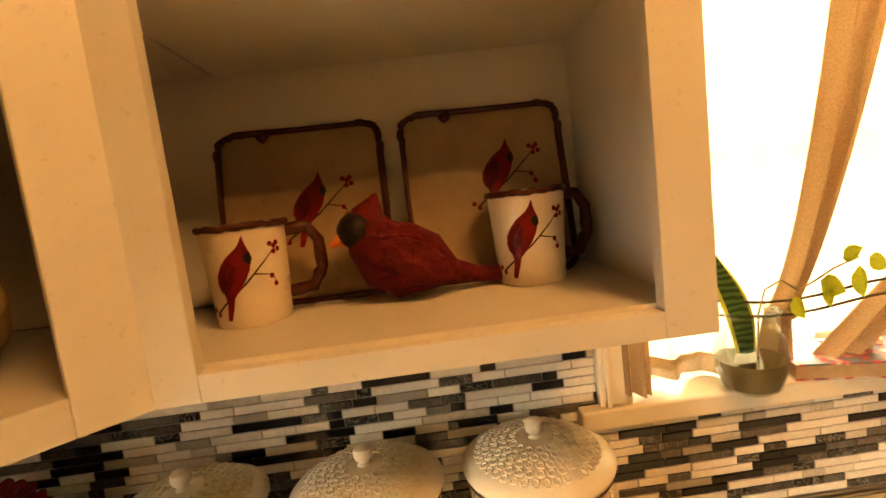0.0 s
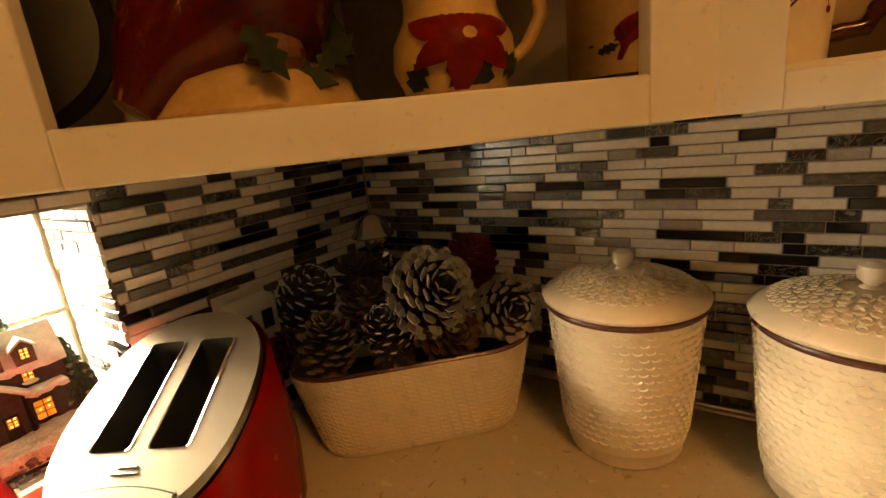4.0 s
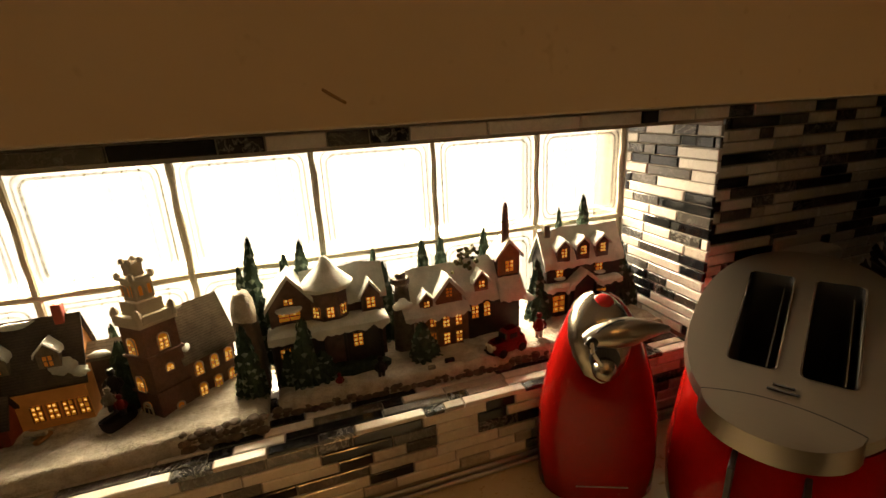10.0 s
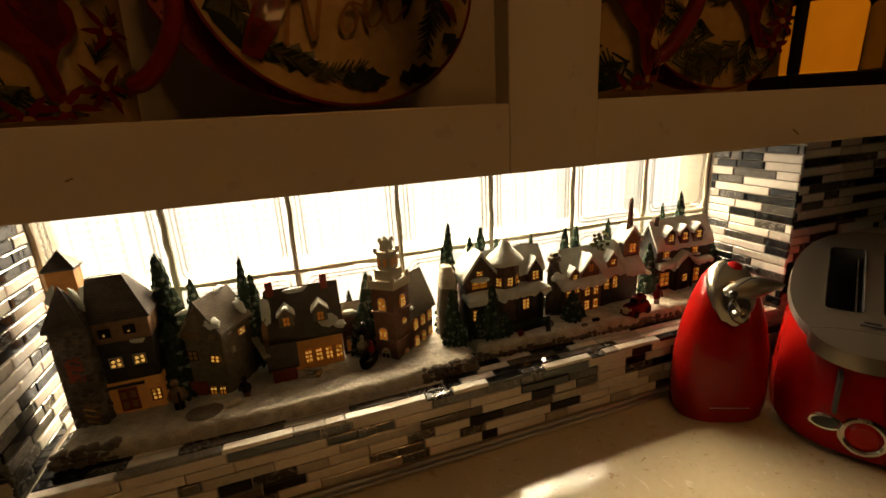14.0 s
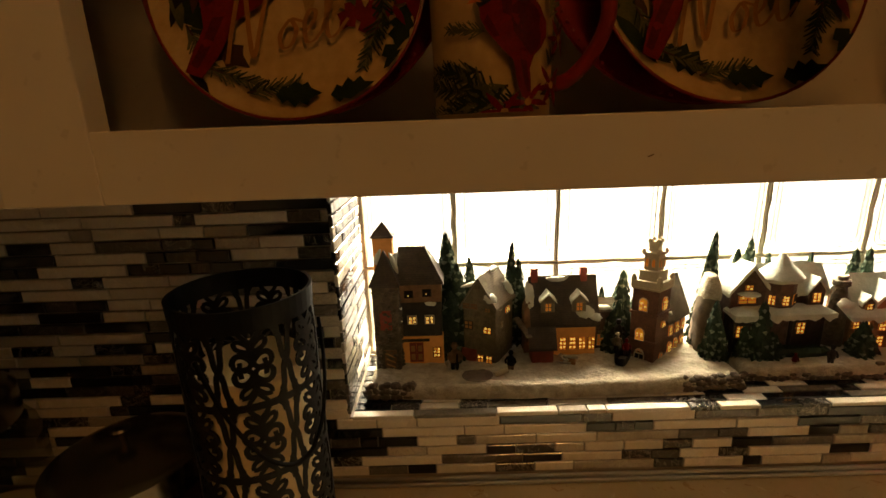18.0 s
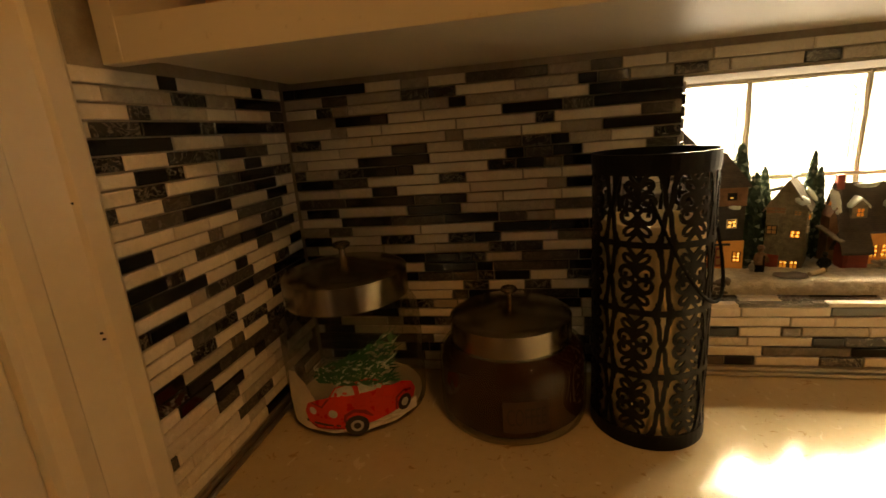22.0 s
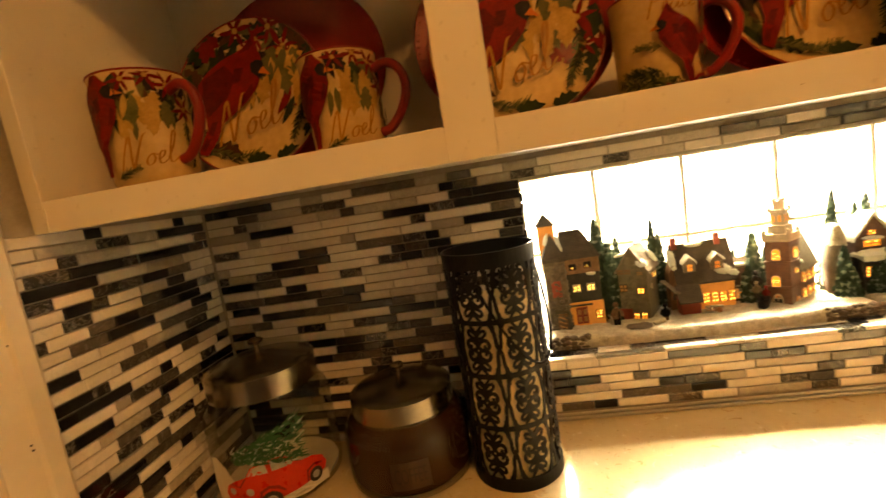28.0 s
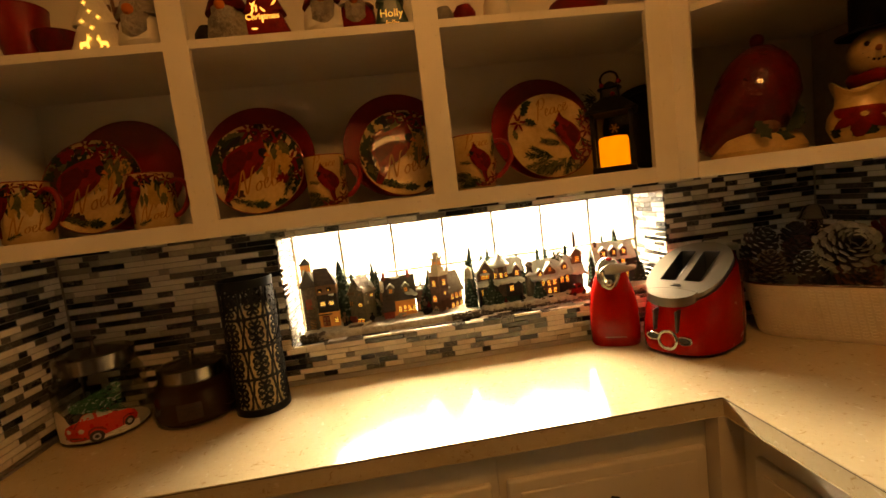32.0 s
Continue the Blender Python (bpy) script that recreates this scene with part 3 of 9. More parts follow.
uc = thing("upper_cabinet", pose(0, 0, CB), "cream painted open corner cabinet with a slanted face", "cabinet", "upper cabinets")
D = pose(FX, 0.081, 0, 0, 0, 45)
LEN = (FX * -1 - 0.313) * math.sqrt(2)
for x0, x1 in ((-0.005, 0.046), (0.510, LEN + 0.005)):
    part("stile", moved(box(x0, 0, 0, x1, FT, TOP - CB, 0.0022, 2), D), PAINT, uc)
for z0, z1 in ((0.0, SH - CB), (2.35 - CB, TOP - CB)):
    part("rail", moved(box(0.046, 0.0005, z0, 0.510, FT, z1, 0.0022, 2), D), PAINT, uc)
inner = [(WX + 0.003, 0.081), (FX - 0.012, 0.081), (-0.313, FY + 0.012), (-0.313, NY - 0.003), (WX + 0.003, NY - 0.003)]
part("bottom_panel", prism(inner, 0.012, SH - CB - 0.004), PAINT, uc)
part("top_panel", prism(inner, TOP - CB - 0.018, TOP - CB), PAINT, uc)
part("back_panel", box(WX + 0.003, 0.302, SH - CB, WX + 0.009, NY - 0.003, TOP - CB - 0.018), PAINT, uc)
part("shelf", prism([(WX + 0.01, 0.145), (FX - 0.03, 0.145), (-0.335, FY + 0.04), (-0.335, NY - 0.01), (WX + 0.01, NY - 0.01)], S2 - 0.008 - CB, S2 + 0.01 - CB), PAINT, uc)

un = thing("upper_cabinet", pose(0, 0, CB), "cream painted open upper cabinet beside the window", "cabinet", "upper cabinets")
for x0, x1 in ((-0.313, -0.264), (0.254, 0.316)):
    frame_bar(un, "stile", x0, FY, 0.0, x1, FY + FT, TOP - CB)
frame_bar(un, "rail", -0.264, FY + 0.0005, 0.0, 0.254, FY + FT, SH - CB - 0.010)
frame_bar(un, "rail", -0.264, FY + 0.0005, 2.35 - CB, 0.254, FY + FT, TOP - CB)
part("bottom_panel", box(-0.312, FY + FT, 0.012, 0.316, NY - 0.003, SH - CB - 0.004), PAINT, un)
part("shelf", box(-0.33, FY + 0.05, S2 - 0.008 - CB, 0.298, NY - 0.01, S2 + 0.01 - CB), PAINT, un)
part("top_panel", box(-0.312, FY + FT, TOP - CB - 0.018, 0.316, NY - 0.003, TOP - CB), PAINT, un)
part("back_panel", box(-0.9, NY - 0.009, SH - CB, 0.298, NY - 0.003, TOP - CB - 0.018), PAINT, un)
part("side_panel", box(0.299, FY + FT, 0.012, 0.316, NY - 0.003, TOP - CB), PAINT, un)

# ribbed paper lining on the shelves
LINER = two_tone("ribbed cream shelf paper", (0.5, 0.45, 0.36), (0.6, 0.55, 0.45), 20, 0.7, bump=0.2)


def liner(name, x0, y0, x1, y1, along_y, label):
    bm = bmesh.new()
    L, Wd = (y1 - y0, x1 - x0) if along_y else (x1 - x0, y1 - y0)
    n = int(L / 0.0065)
    rows = []
    for i in range(n * 2 + 1):
        s = i / (n * 2)
        h = 0.0012 * (1 - math.cos(i * math.pi)) / 2 + 0.0005
        h += 0.0012 * max(0, noise.noise((s * 9, 3.1, 0)))
        e = 0.0012 * noise.noise((s * 30, 1, 0))
        a, b = (x0, y0 + L * s) if along_y else (x0 + L * s, y0), (x1 + e, y0 + L * s) if along_y else (x0 + L * s, y1)
        rows.append([bm.verts.new((*a, h)), bm.verts.new((*b, h)), bm.verts.new((*b, -0.001)), bm.verts.new((*a, -0.001))])
    for p, q in zip(rows, rows[1:]):
        for k in range(4):
            bm.faces.new((p[k], p[(k + 1) % 4], q[(k + 1) % 4], q[k]))
    bmesh.ops.recalc_face_normals(bm, faces=bm.faces[:])
    ob = part(name, moved(bm, pose(0, 0, SH - 0.003)), LINER)
    tagged(ob, label, "shelf liner", "shelf liners")


for y0, y1 in ((-1.739, -1.199), (-1.136, -0.597), (-0.53, 0.013)):
    liner("shelf_liner", WX + 0.02, y0, FX - 0.004, y1, True, "ribbed cream paper lining on an open shelf")

# ---- the north window ----
casing = structure("trim", box(0.305, NY - 0.018, NZ0, NX0 + 0.012, NY + 0.003, NZ1 + 0.08, 0.004), TRIM, "cream window casing", "trim")
bm = box(0.316, NY - 0.025, NZ0, 0.328, NY - 0.018, NZ1 + 0.08, 0.003)
tagged(part("trim", bm, TRIM), "raised bead on the window casing", "trim", kind="structure")
structure("trim", box(NX1 - 0.012, NY - 0.018, NZ0, NX1 + 0.06, NY + 0.003, NZ1 + 0.08, 0.004), TRIM, "cream window casing", "trim")
structure("window_sill", box(0.262, NY - 0.03, NZ0 - 0.042, NX1 + 0.1, 1.05, NZ0, 0.006, 3), TRIM, "cream painted wooden window sill", "window sill")
w2 = tagged(new("window_2"), "bright daylit sash window behind tan curtains", "window", kind="structure")
for a in ((NX0, 0.98, NZ0, NX0 + 0.04, 1.02, NZ1), (NX1 - 0.04, 0.98, NZ0, NX1, 1.02, NZ1), (NX0, 0.98, NZ0, NX1, 1.02, NZ0 + 0.04), (NX0, 0.98, 1.62, NX1, 1.02, 1.66)):
    part("window_frame", box(*a, 0.003), TRIM, w2)
part("pane", box(NX0 + 0.04, 0.998, NZ0 + 0.04, NX1 - 0.04, 1.002, NZ1), GLASS, w2)


def cloth(name, tint, through_light):
    m = bpy.data.materials.new(name)
    m.use_nodes = True
    n, l = m.node_tree.nodes, m.node_tree.links
    n.remove(n["Principled BSDF"])
    d, t, x = (n.new("ShaderNode" + s) for s in ("BsdfDiffuse", "BsdfTranslucent", "MixShader"))
    co = n.new("ShaderNodeTexCoord").outputs["Object"]
    w = n.new("ShaderNodeTexNoise")
    w.inputs["Scale"].default_value = 260
    l.new(co, w.inputs["Vector"])
    r = n.new("ShaderNodeValToRGB")
    r.color_ramp.elements[0].position, r.color_ramp.elements[0].color = 0.35, (*[c * 0.8 for c in tint], 1)
    r.color_ramp.elements[1].position, r.color_ramp.elements[1].color = 0.65, (*tint, 1)
    l.new(w.outputs["Fac"], r.inputs[0])
    l.new(r.outputs[0], d.inputs[0]), l.new(r.outputs[0], t.inputs[0])
    x.inputs[0].default_value = through_light
    l.new(d.outputs[0], x.inputs[1]), l.new(t.outputs[0], x.inputs[2])
    l.new(x.outputs[0], n["Material Output"].inputs[0])
    return m


SHEER = cloth("cream sheer cotton", (0.78, 0.63, 0.4), 0.6)
TAN = cloth("tan cotton", (0.42, 0.28, 0.15), 0.32)


def sheet(u0, u1, z0, z1, fn, nu=60, nz=30):
    bm = bmesh.new()
    g = [[bm.verts.new(fn(u0 + (u1 - u0) * i / nu, z0 + (z1 - z0) * j / nz)) for i in range(nu + 1)] for j in range(nz + 1)]
    for j in range(nz):
        for i in range(nu):
            bm.faces.new((g[j][i], g[j][i + 1], g[j + 1][i + 1], g[j + 1][i]))
    return bm


curtain = thing("curtain", pose(0, 0, 0), "cream sheer curtain with a tan hem, glowing in daylight", "curtain")
wav = lambda u, z: 0.02 * math.sin(u * 42 + 2.6 * math.sin(z * 4)) + 0.009 * math.sin(u * 97 + z * 7) + 0.006 * math.sin(u * 60 - z * 16)
part("sheer_panel", sheet(0.37, 1.25, NZ0 + 0.05, NZ1, lambda u, z: (u, 0.925 + wav(u, z), z + 0.01 * math.sin(u * 9)), 90, 30), SHEER, curtain, smooth=True)
part("hem", sheet(0.4, 1.25, NZ0 + 0.012, NZ0 + 0.055, lambda u, z: (u, 0.918 + wav(u, z), z + 0.02 * math.sin(u * 6)), 70, 4), TAN, curtain, "tan hem band", True)
side = thing("curtain", pose(0, 0, 0), "tan cotton curtain gathered to one side", "curtain")
part("gathered_drop", sheet(0, 1, NZ0 + 0.005, NZ1, lambda u, z: (0.345 + 0.07 * u, 0.855 + 0.012 * math.sin(u * 14 + z), z + 0.02 * (1 - u) * (z < NZ0 + 0.1)), 24, 30), TAN, side, smooth=True)


def swag(x_top, x_mid, x_low, z_mid, wide, label):
    e = thing("curtain", pose(0, 0, 0), label, "curtain")

    def f(u, z):
        if z > z_mid:
            s = (z - z_mid) / (NZ1 - z_mid)
            cx, w = x_mid + (x_top - x_mid) * s ** 0.7, wide * (0.5 + 1.1 * s)
        else:
            s = (z_mid - z) / (z_mid - NZ0)
            cx, w = x_mid + (x_low - x_mid) * s, wide * (0.5 + 0.5 * s)
        return (cx + w * (u - 0.5), 0.885 + 0.014 * math.sin(u * 17) - 0.02 * math.sin(u * 3.1), z)

    part("drape", sheet(0, 1, NZ0 + 0.02, NZ1, f, 30, 40), TAN, e, smooth=True)
    part("tie", tube([(x_mid - wide * 0.35 + wide * 0.7 * i / 10, 0.875 - 0.03 * math.sin(i * 0.314), z_mid + 0.004 * math.sin(i)) for i in range(11)], 0.009, 8), TAN, e, "tan fabric tie", True)


swag(0.93, 0.70, 0.68, 1.32, 0.085, "tan cotton curtain tied back in a swag")
swag(1.3, 0.98, 0.80, 1.36, 0.13, "tan cotton curtain swept aside over the sill")
cord = two_tone("brown cord", (0.06, 0.035, 0.02), (0.1, 0.06, 0.03), 60, 0.7)
for dz in (0.0, 0.028):
    o = part("plant_wire", tube([(0.34 + 0.05 * i, 0.86 - 0.004 * i, 1.335 + dz + 0.012 * math.sin(i * 0.7)) for i in range(14)], 0.003, 6), cord, None, "", True)
    tagged(o, "thin brown wire strung across the window", "wire", "window wires")

# jar with cuttings on the sill
jar = thing("plant_jar", pose(0.607, 0.84, NZ0) @ Matrix.Diagonal((0.82, 0.82, 0.98, 1)), "round clear glass jar of murky water with plant cuttings", "jar", "")
prof = [(0.0, 0.0), (0.045, 0.0), (0.062, 0.01), (0.076, 0.045), (0.078, 0.075), (0.07, 0.115), (0.056, 0.142), (0.054, 0.15), (0.062, 0.158), (0.066, 0.165), (0.064, 0.168), (0.059, 0.162)]
part("glass", lathe(prof, 40), GLASS, jar, smooth=True)
part("rim", moved(tube([(0.063 * math.cos(a * math.pi / 18), 0.063 * math.sin(a * math.pi / 18), 0.165) for a in range(36)], 0.003, 6, closed=True), Matrix()), GLASS, jar)
WATER = two_tone("murky brown water", (0.05, 0.032, 0.01), (0.12, 0.08, 0.025), 60, 0.12, coat=0.3)
part("water", lathe([(0, 0.003), (0.043, 0.003), (0.06, 0.012), (0.0735, 0.045), (0.0755, 0.068), (0, 0.07)], 36), WATER, jar, "murky brown water with roots", True)
LEAF = cloth("thin yellow-green leaf", (0.5, 0.52, 0.04), 0.45)
k = Mat("banded snake plant leaf", 0.4)
wv = k.n.new("ShaderNodeTexWave")
wv.bands_direction = "Z"
wv.inputs["Scale"].default_value, wv.inputs["Distortion"].default_value = 24, 5
k.l.new(k.co, wv.inputs["Vector"])
SNAKE = k.colour(k.ramp(wv.outputs["Fac"], [(0.3, (0.02, 0.05, 0.015)), (0.7, (0.10, 0.17, 0.05))])).m
YELLOW = two_tone("yellow leaf edge", (0.4, 0.36, 0.05), (0.55, 0.5, 0.08), 40, 0.4)


def blade(h, w, lean, rim):
    bm = bmesh.new()
    rows = []
    for i in range(25):
        s = i / 24
        ww = w * (math.sin(math.pi * min(1, 0.18 + s * 0.82)) ** 0.7) * (1 - s ** 4) + 0.0008
        cx = lean * s + 0.014 * math.sin(s * 5)
        z = 0.06 + h * s
        c = [-1, -1 + rim, 0, 1 - rim, 1]
        rows.append([bm.verts.new((cx + ww * q, 0.006 * q * q + 0.01 * s, z)) for q in c])
    for a, b in zip(rows, rows[1:]):
        for q in range(4):
            bm.faces.new((a[q], a[q + 1], b[q + 1], b[q])).material_index = 1 if q in (0, 3) else 0
    bmesh.ops.solidify(bm, geom=bm.faces[:], thickness=0.002)
    return bm


part("snake_leaf", moved(blade(0.27, 0.034, -0.085, 0.26), pose(-0.012, -0.01, 0.02)), [SNAKE, YELLOW], jar, "green banded snake plant leaf with yellow edges", True)
stem = [(0.02, 0.0, 0.06), (0.01, -0.02, 0.16), (0.02, -0.03, 0.21), (0.06, -0.03, 0.225), (0.1, -0.03, 0.2), (0.13, -0.03, 0.21), (0.19, -0.03, 0.235), (0.25, -0.03, 0.25)]
part("vine", tube(stem, 0.0022, 6), two_tone("tan vine stem", (0.2, 0.13, 0.05), (0.28, 0.2, 0.08), 60, 0.6), jar, smooth=True)
for x, z, r, s in ((0.085, 0.19, -60, 0.034), (0.15, 0.215, -25, 0.044), (0.175, 0.205, -90, 0.03), (0.205, 0.25, 20, 0.034), (0.245, 0.235, -80, 0.042), (0.27, 0.25, -30, 0.036)):
    bm = bmesh.new()
    pts = [(0, 0), (0.4, 0.42), (0.8, 0.5), (1.2, 0.36), (1.6, 0.0), (1.2, -0.36), (0.8, -0.5), (0.4, -0.42)]
    c = bm.verts.new((0.8 * s, -0.006, 0))
    vs = [bm.verts.new((a * s, 0.003 * abs(b) * 4, b * s)) for a, b in pts]
    for i in range(8):
        bm.faces.new((c, vs[i], vs[(i + 1) % 8]))
    bmesh.ops.solidify(bm, geom=bm.faces[:], thickness=0.0008)
    part("leaf", moved(bm, pose(x, -0.035, z, 0, -r, 0)), LEAF, jar, smooth=True)

# book and small block on the sill
book = thing("book", pose(0.81, 0.885, NZ0, 0, 0, -14), "thick paperback with a red and white cover lying flat", "book")
part("page_block", box(-0.09, -0.06, 0.003, 0.2, 0.08, 0.03, 0.001), two_tone("tan page edges", (0.32, 0.22, 0.12), (0.42, 0.3, 0.18), 90, 0.8), book)
COVER = Mat("printed book cover", 0.3)
COVER.colour(COVER.ramp(COVER.noise(26, 2), [(0.42, (0.55, 0.5, 0.42)), (0.5, (0.5, 0.03, 0.02)), (0.58, (0.1, 0.12, 0.16))]))
part("cover", box(-0.092, -0.062, 0.03, 0.2, 0.08, 0.034, 0.001), COVER.m, book)
part("back_cover", box(-0.092, -0.062, 0.0, 0.2, 0.08, 0.003, 0.0005), COVER.m, book)

# ---- things on the counter ----
BROWNLINE = two_tone("dark brown glaze line", (0.05, 0.015, 0.012), (0.09, 0.03, 0.02), 30, 0.25)


def crescents(r_at, z0, z1, rows, per, size):
    """Small pressed arcs standing proud of a round wall."""
    bm = bmesh.new()
    for j in range(rows):
        z = z0 + (z1 - z0) * j / (rows - 1)
        for i in range(per):
            a = 2 * math.pi * (i + 0.5 * (j % 2)) / per
            prev = None
            for s in range(7):
                t = math.pi * (0.05 + 0.9 * s / 6)
                da, dz = math.cos(t) * size, -math.sin(t) * size * 0.62
                zz = z + dz
                r = r_at(zz)
                aa = a + da / r
                ring = [bm.verts.new(((r + o) * math.cos(aa), (r + o) * math.sin(aa), zz + q)) for o, q in ((-0.0005, 0.0016), (0.0026, 0.0004), (-0.0005, -0.0012))]
                if prev:
                    for q in range(2):
                        bm.faces.new((prev[q], ring[q], ring[q + 1], prev[q + 1]))
                prev = ring
    return bm


def canister():
    e = thing("canister", pose(-0.447, 0.732, CT), "cream ceramic canister with a scale relief and domed lid", "canister", "canisters on the counter")
    r_at = lambda z: 0.1 + 0.021 * (z - 0.03) / 0.23
    part("body", lathe([(0, 0), (0.09, 0), (0.094, 0.004), (0.095, 0.024), (0.1, 0.03), (0.1, 0.033), (r_at(0.25), 0.25), (0.1235, 0.256), (0.1235, 0.262), (0.118, 0.262), (0.11, 0.2)], 56), CREAM, e, smooth=True)
    part("relief", crescents(r_at, 0.05, 0.245, 17, 42, 0.0068), CREAM, e, "pressed fish-scale relief", True)["kind"] = "stuff"
    part("stripe", lathe([(0.1238, 0.2545), (0.1256, 0.257), (0.1256, 0.2615), (0.1238, 0.264)], 56), BROWNLINE, e, "thin brown stripe", True)
    dome = [(0.1235, 0.2645), (0.128, 0.267), (0.1295, 0.272), (0.127, 0.276), (0.115, 0.283), (0.09, 0.2945), (0.06, 0.304), (0.03, 0.309), (0.012, 0.31), (0.008, 0.314)]
    lid = part("lid", lathe(dome + [(0.0, 0.314)], 56), CREAM, e, "domed cream lid", True)
    bm = bmesh.new()
    for k, (r, z) in enumerate(((0.04, 0.308), (0.056, 0.3055), (0.071, 0.3015), (0.086, 0.2965), (0.1, 0.2905))):
        n = int(2 * math.pi * r / 0.0165)
        for i in range(n):
            a = 2 * math.pi * (i + 0.5 * (k % 2)) / n
            c = [(r * math.cos(a) + 0.0058 * math.cos(q * 0.7854) * math.cos(a) - 0.0058 * math.sin(q * 0.7854) * math.sin(a),
                  r * math.sin(a) + 0.0058 * math.cos(q * 0.7854) * math.sin(a) + 0.0058 * math.sin(q * 0.7854) * math.cos(a),
                  z - 0.0021 * math.cos(q * 0.7854) + 0.0004) for q in range(8)]
            tube(c, 0.0021, 5, bm, True)
    part("ring_relief", bm, CREAM, lid, "pressed ring relief", True)["kind"] = "stuff"
    part("knob", lathe([(0, 0.312), (0.007, 0.312), (0.008, 0.316), (0.0145, 0.3215), (0.0165, 0.33), (0.0145, 0.3385), (0.008, 0.343), (0, 0.344)], 20), CREAM, lid, "round cream knob", True)
    return e


can = canister()
copy_thing(can, pose(-0.148, 0.728, CT, 0, 0, 40))
copy_thing(can, pose(0.143, 0.735, CT, 0, 0, 75))


def stadium(a, r, n=14):
    """An outline with two round ends, a long and r wide from the middle."""
    s = a - r
    return [(s + r * math.cos(t), r * math.sin(t)) for t in [-math.pi / 2 + math.pi * i / n for i in range(n + 1)]] + [(-s + r * math.cos(t), r * math.sin(t)) for t in [math.pi / 2 + math.pi * i / n for i in range(n + 1)]]


def loft(rings, bm=None, cap=True):
    """A skin through outlines of equal count: [(points, z), ...], z a number or a function of (x, y)."""
    bm = bm or bmesh.new()
    vs = [[bm.verts.new((x, y, z(x, y) if callable(z) else z)) for x, y in pts] for pts, z in rings]
    n = len(vs[0])
    for a, b in zip(vs, vs[1:]):
        for i in range(n):
            bm.faces.new((a[i], a[(i + 1) % n], b[(i + 1) % n], b[i]))
    if cap:
        bm.faces.new(vs[0][::-1])
    return bm


planter = thing("planter", pose(-0.805, 0.608, CT, 0, 0, 42), "oval cream ceramic planter with a scale relief, full of pine cones", "planter")
part("body", loft([(stadium(0.186, 0.07), 0.0), (stadium(0.19, 0.074), 0.004), (stadium(0.192, 0.076), 0.012), (stadium(0.228, 0.098), 0.172), (stadium(0.23, 0.1), 0.178), (stadium(0.224, 0.094), 0.178), (stadium(0.2, 0.08), 0.05)]), CREAM, planter, smooth=True)
part("rim", loft([(stadium(0.2305, 0.1005), 0.1745), (stadium(0.232, 0.102), 0.1775), (stadium(0.23, 0.1), 0.1805), (stadium(0.223, 0.093), 0.1795)], cap=False), BROWNLINE, planter, "dark brown glazed rim", True)
part("filling", loft([(stadium(0.214, 0.085), 0.12), (stadium(0.2, 0.075), 0.125)]), BLACKP, planter)
bm = bmesh.new()
for j in range(15):
    z = 0.02 + 0.0102 * j
    f = (z - 0.012) / 0.16
    line = stadium(0.192 + 0.036 * f, 0.076 + 0.022 * f, 30)
    L = [(Vector(p), Vector(line[(i + 1) % len(line)])) for i, p in enumerate(line)]
    total = sum((b - a).length for a, b in L)
    step, run, nxt = 0.0195, 0.0, (0.0098 if j % 2 else 0)
    for a, b in L:
        d = (b - a).length
        while nxt < run + d and nxt < total - 0.01:
            p = a + (b - a) * ((nxt - run) / d)
            t = (b - a).normalized()
            o = Vector((t.y, -t.x))
            c = [(p.x + t.x * 0.0078 * math.cos(q) + o.x * 0.0004, p.y + t.y * 0.0078 * math.cos(q) + o.y * 0.0004, z + 0.0042 * math.sin(q)) for q in [k * math.pi / 5 for k in range(10)]]
            tube(c, 0.0013, 4, bm, True)
            nxt += step
        run += d
part("relief", bm, CREAM, planter, "pressed oval relief", True)["kind"] = "stuff"

CONE_W = two_tone("white-washed cone scale", (0.2, 0.165, 0.12), (0.46, 0.42, 0.35), 60, 0.7, spec=0.2)
CONE_B = two_tone("dark brown cone scale", (0.02, 0.011, 0.006), (0.06, 0.03, 0.016), 50, 0.6)
CONE_O = two_tone("orange-brown cone scale", (0.07, 0.026, 0.008), (0.16, 0.06, 0.02), 50, 0.6)
CONE_D = two_tone("dark snow-tipped cone scale", (0.01, 0.007, 0.005), (0.03, 0.02, 0.014), 50, 0.6)
CONE_P = two_tone("pale brown cone scale", (0.13, 0.085, 0.055), (0.33, 0.26, 0.19), 60, 0.7, spec=0.2)
CONE_R = two_tone("red-brown cone scale", (0.06, 0.022, 0.012), (0.15, 0.065, 0.04), 50, 0.6)
TIP = two_tone("white cone tip", (0.45, 0.42, 0.38), (0.6, 0.57, 0.52), 70, 0.7)


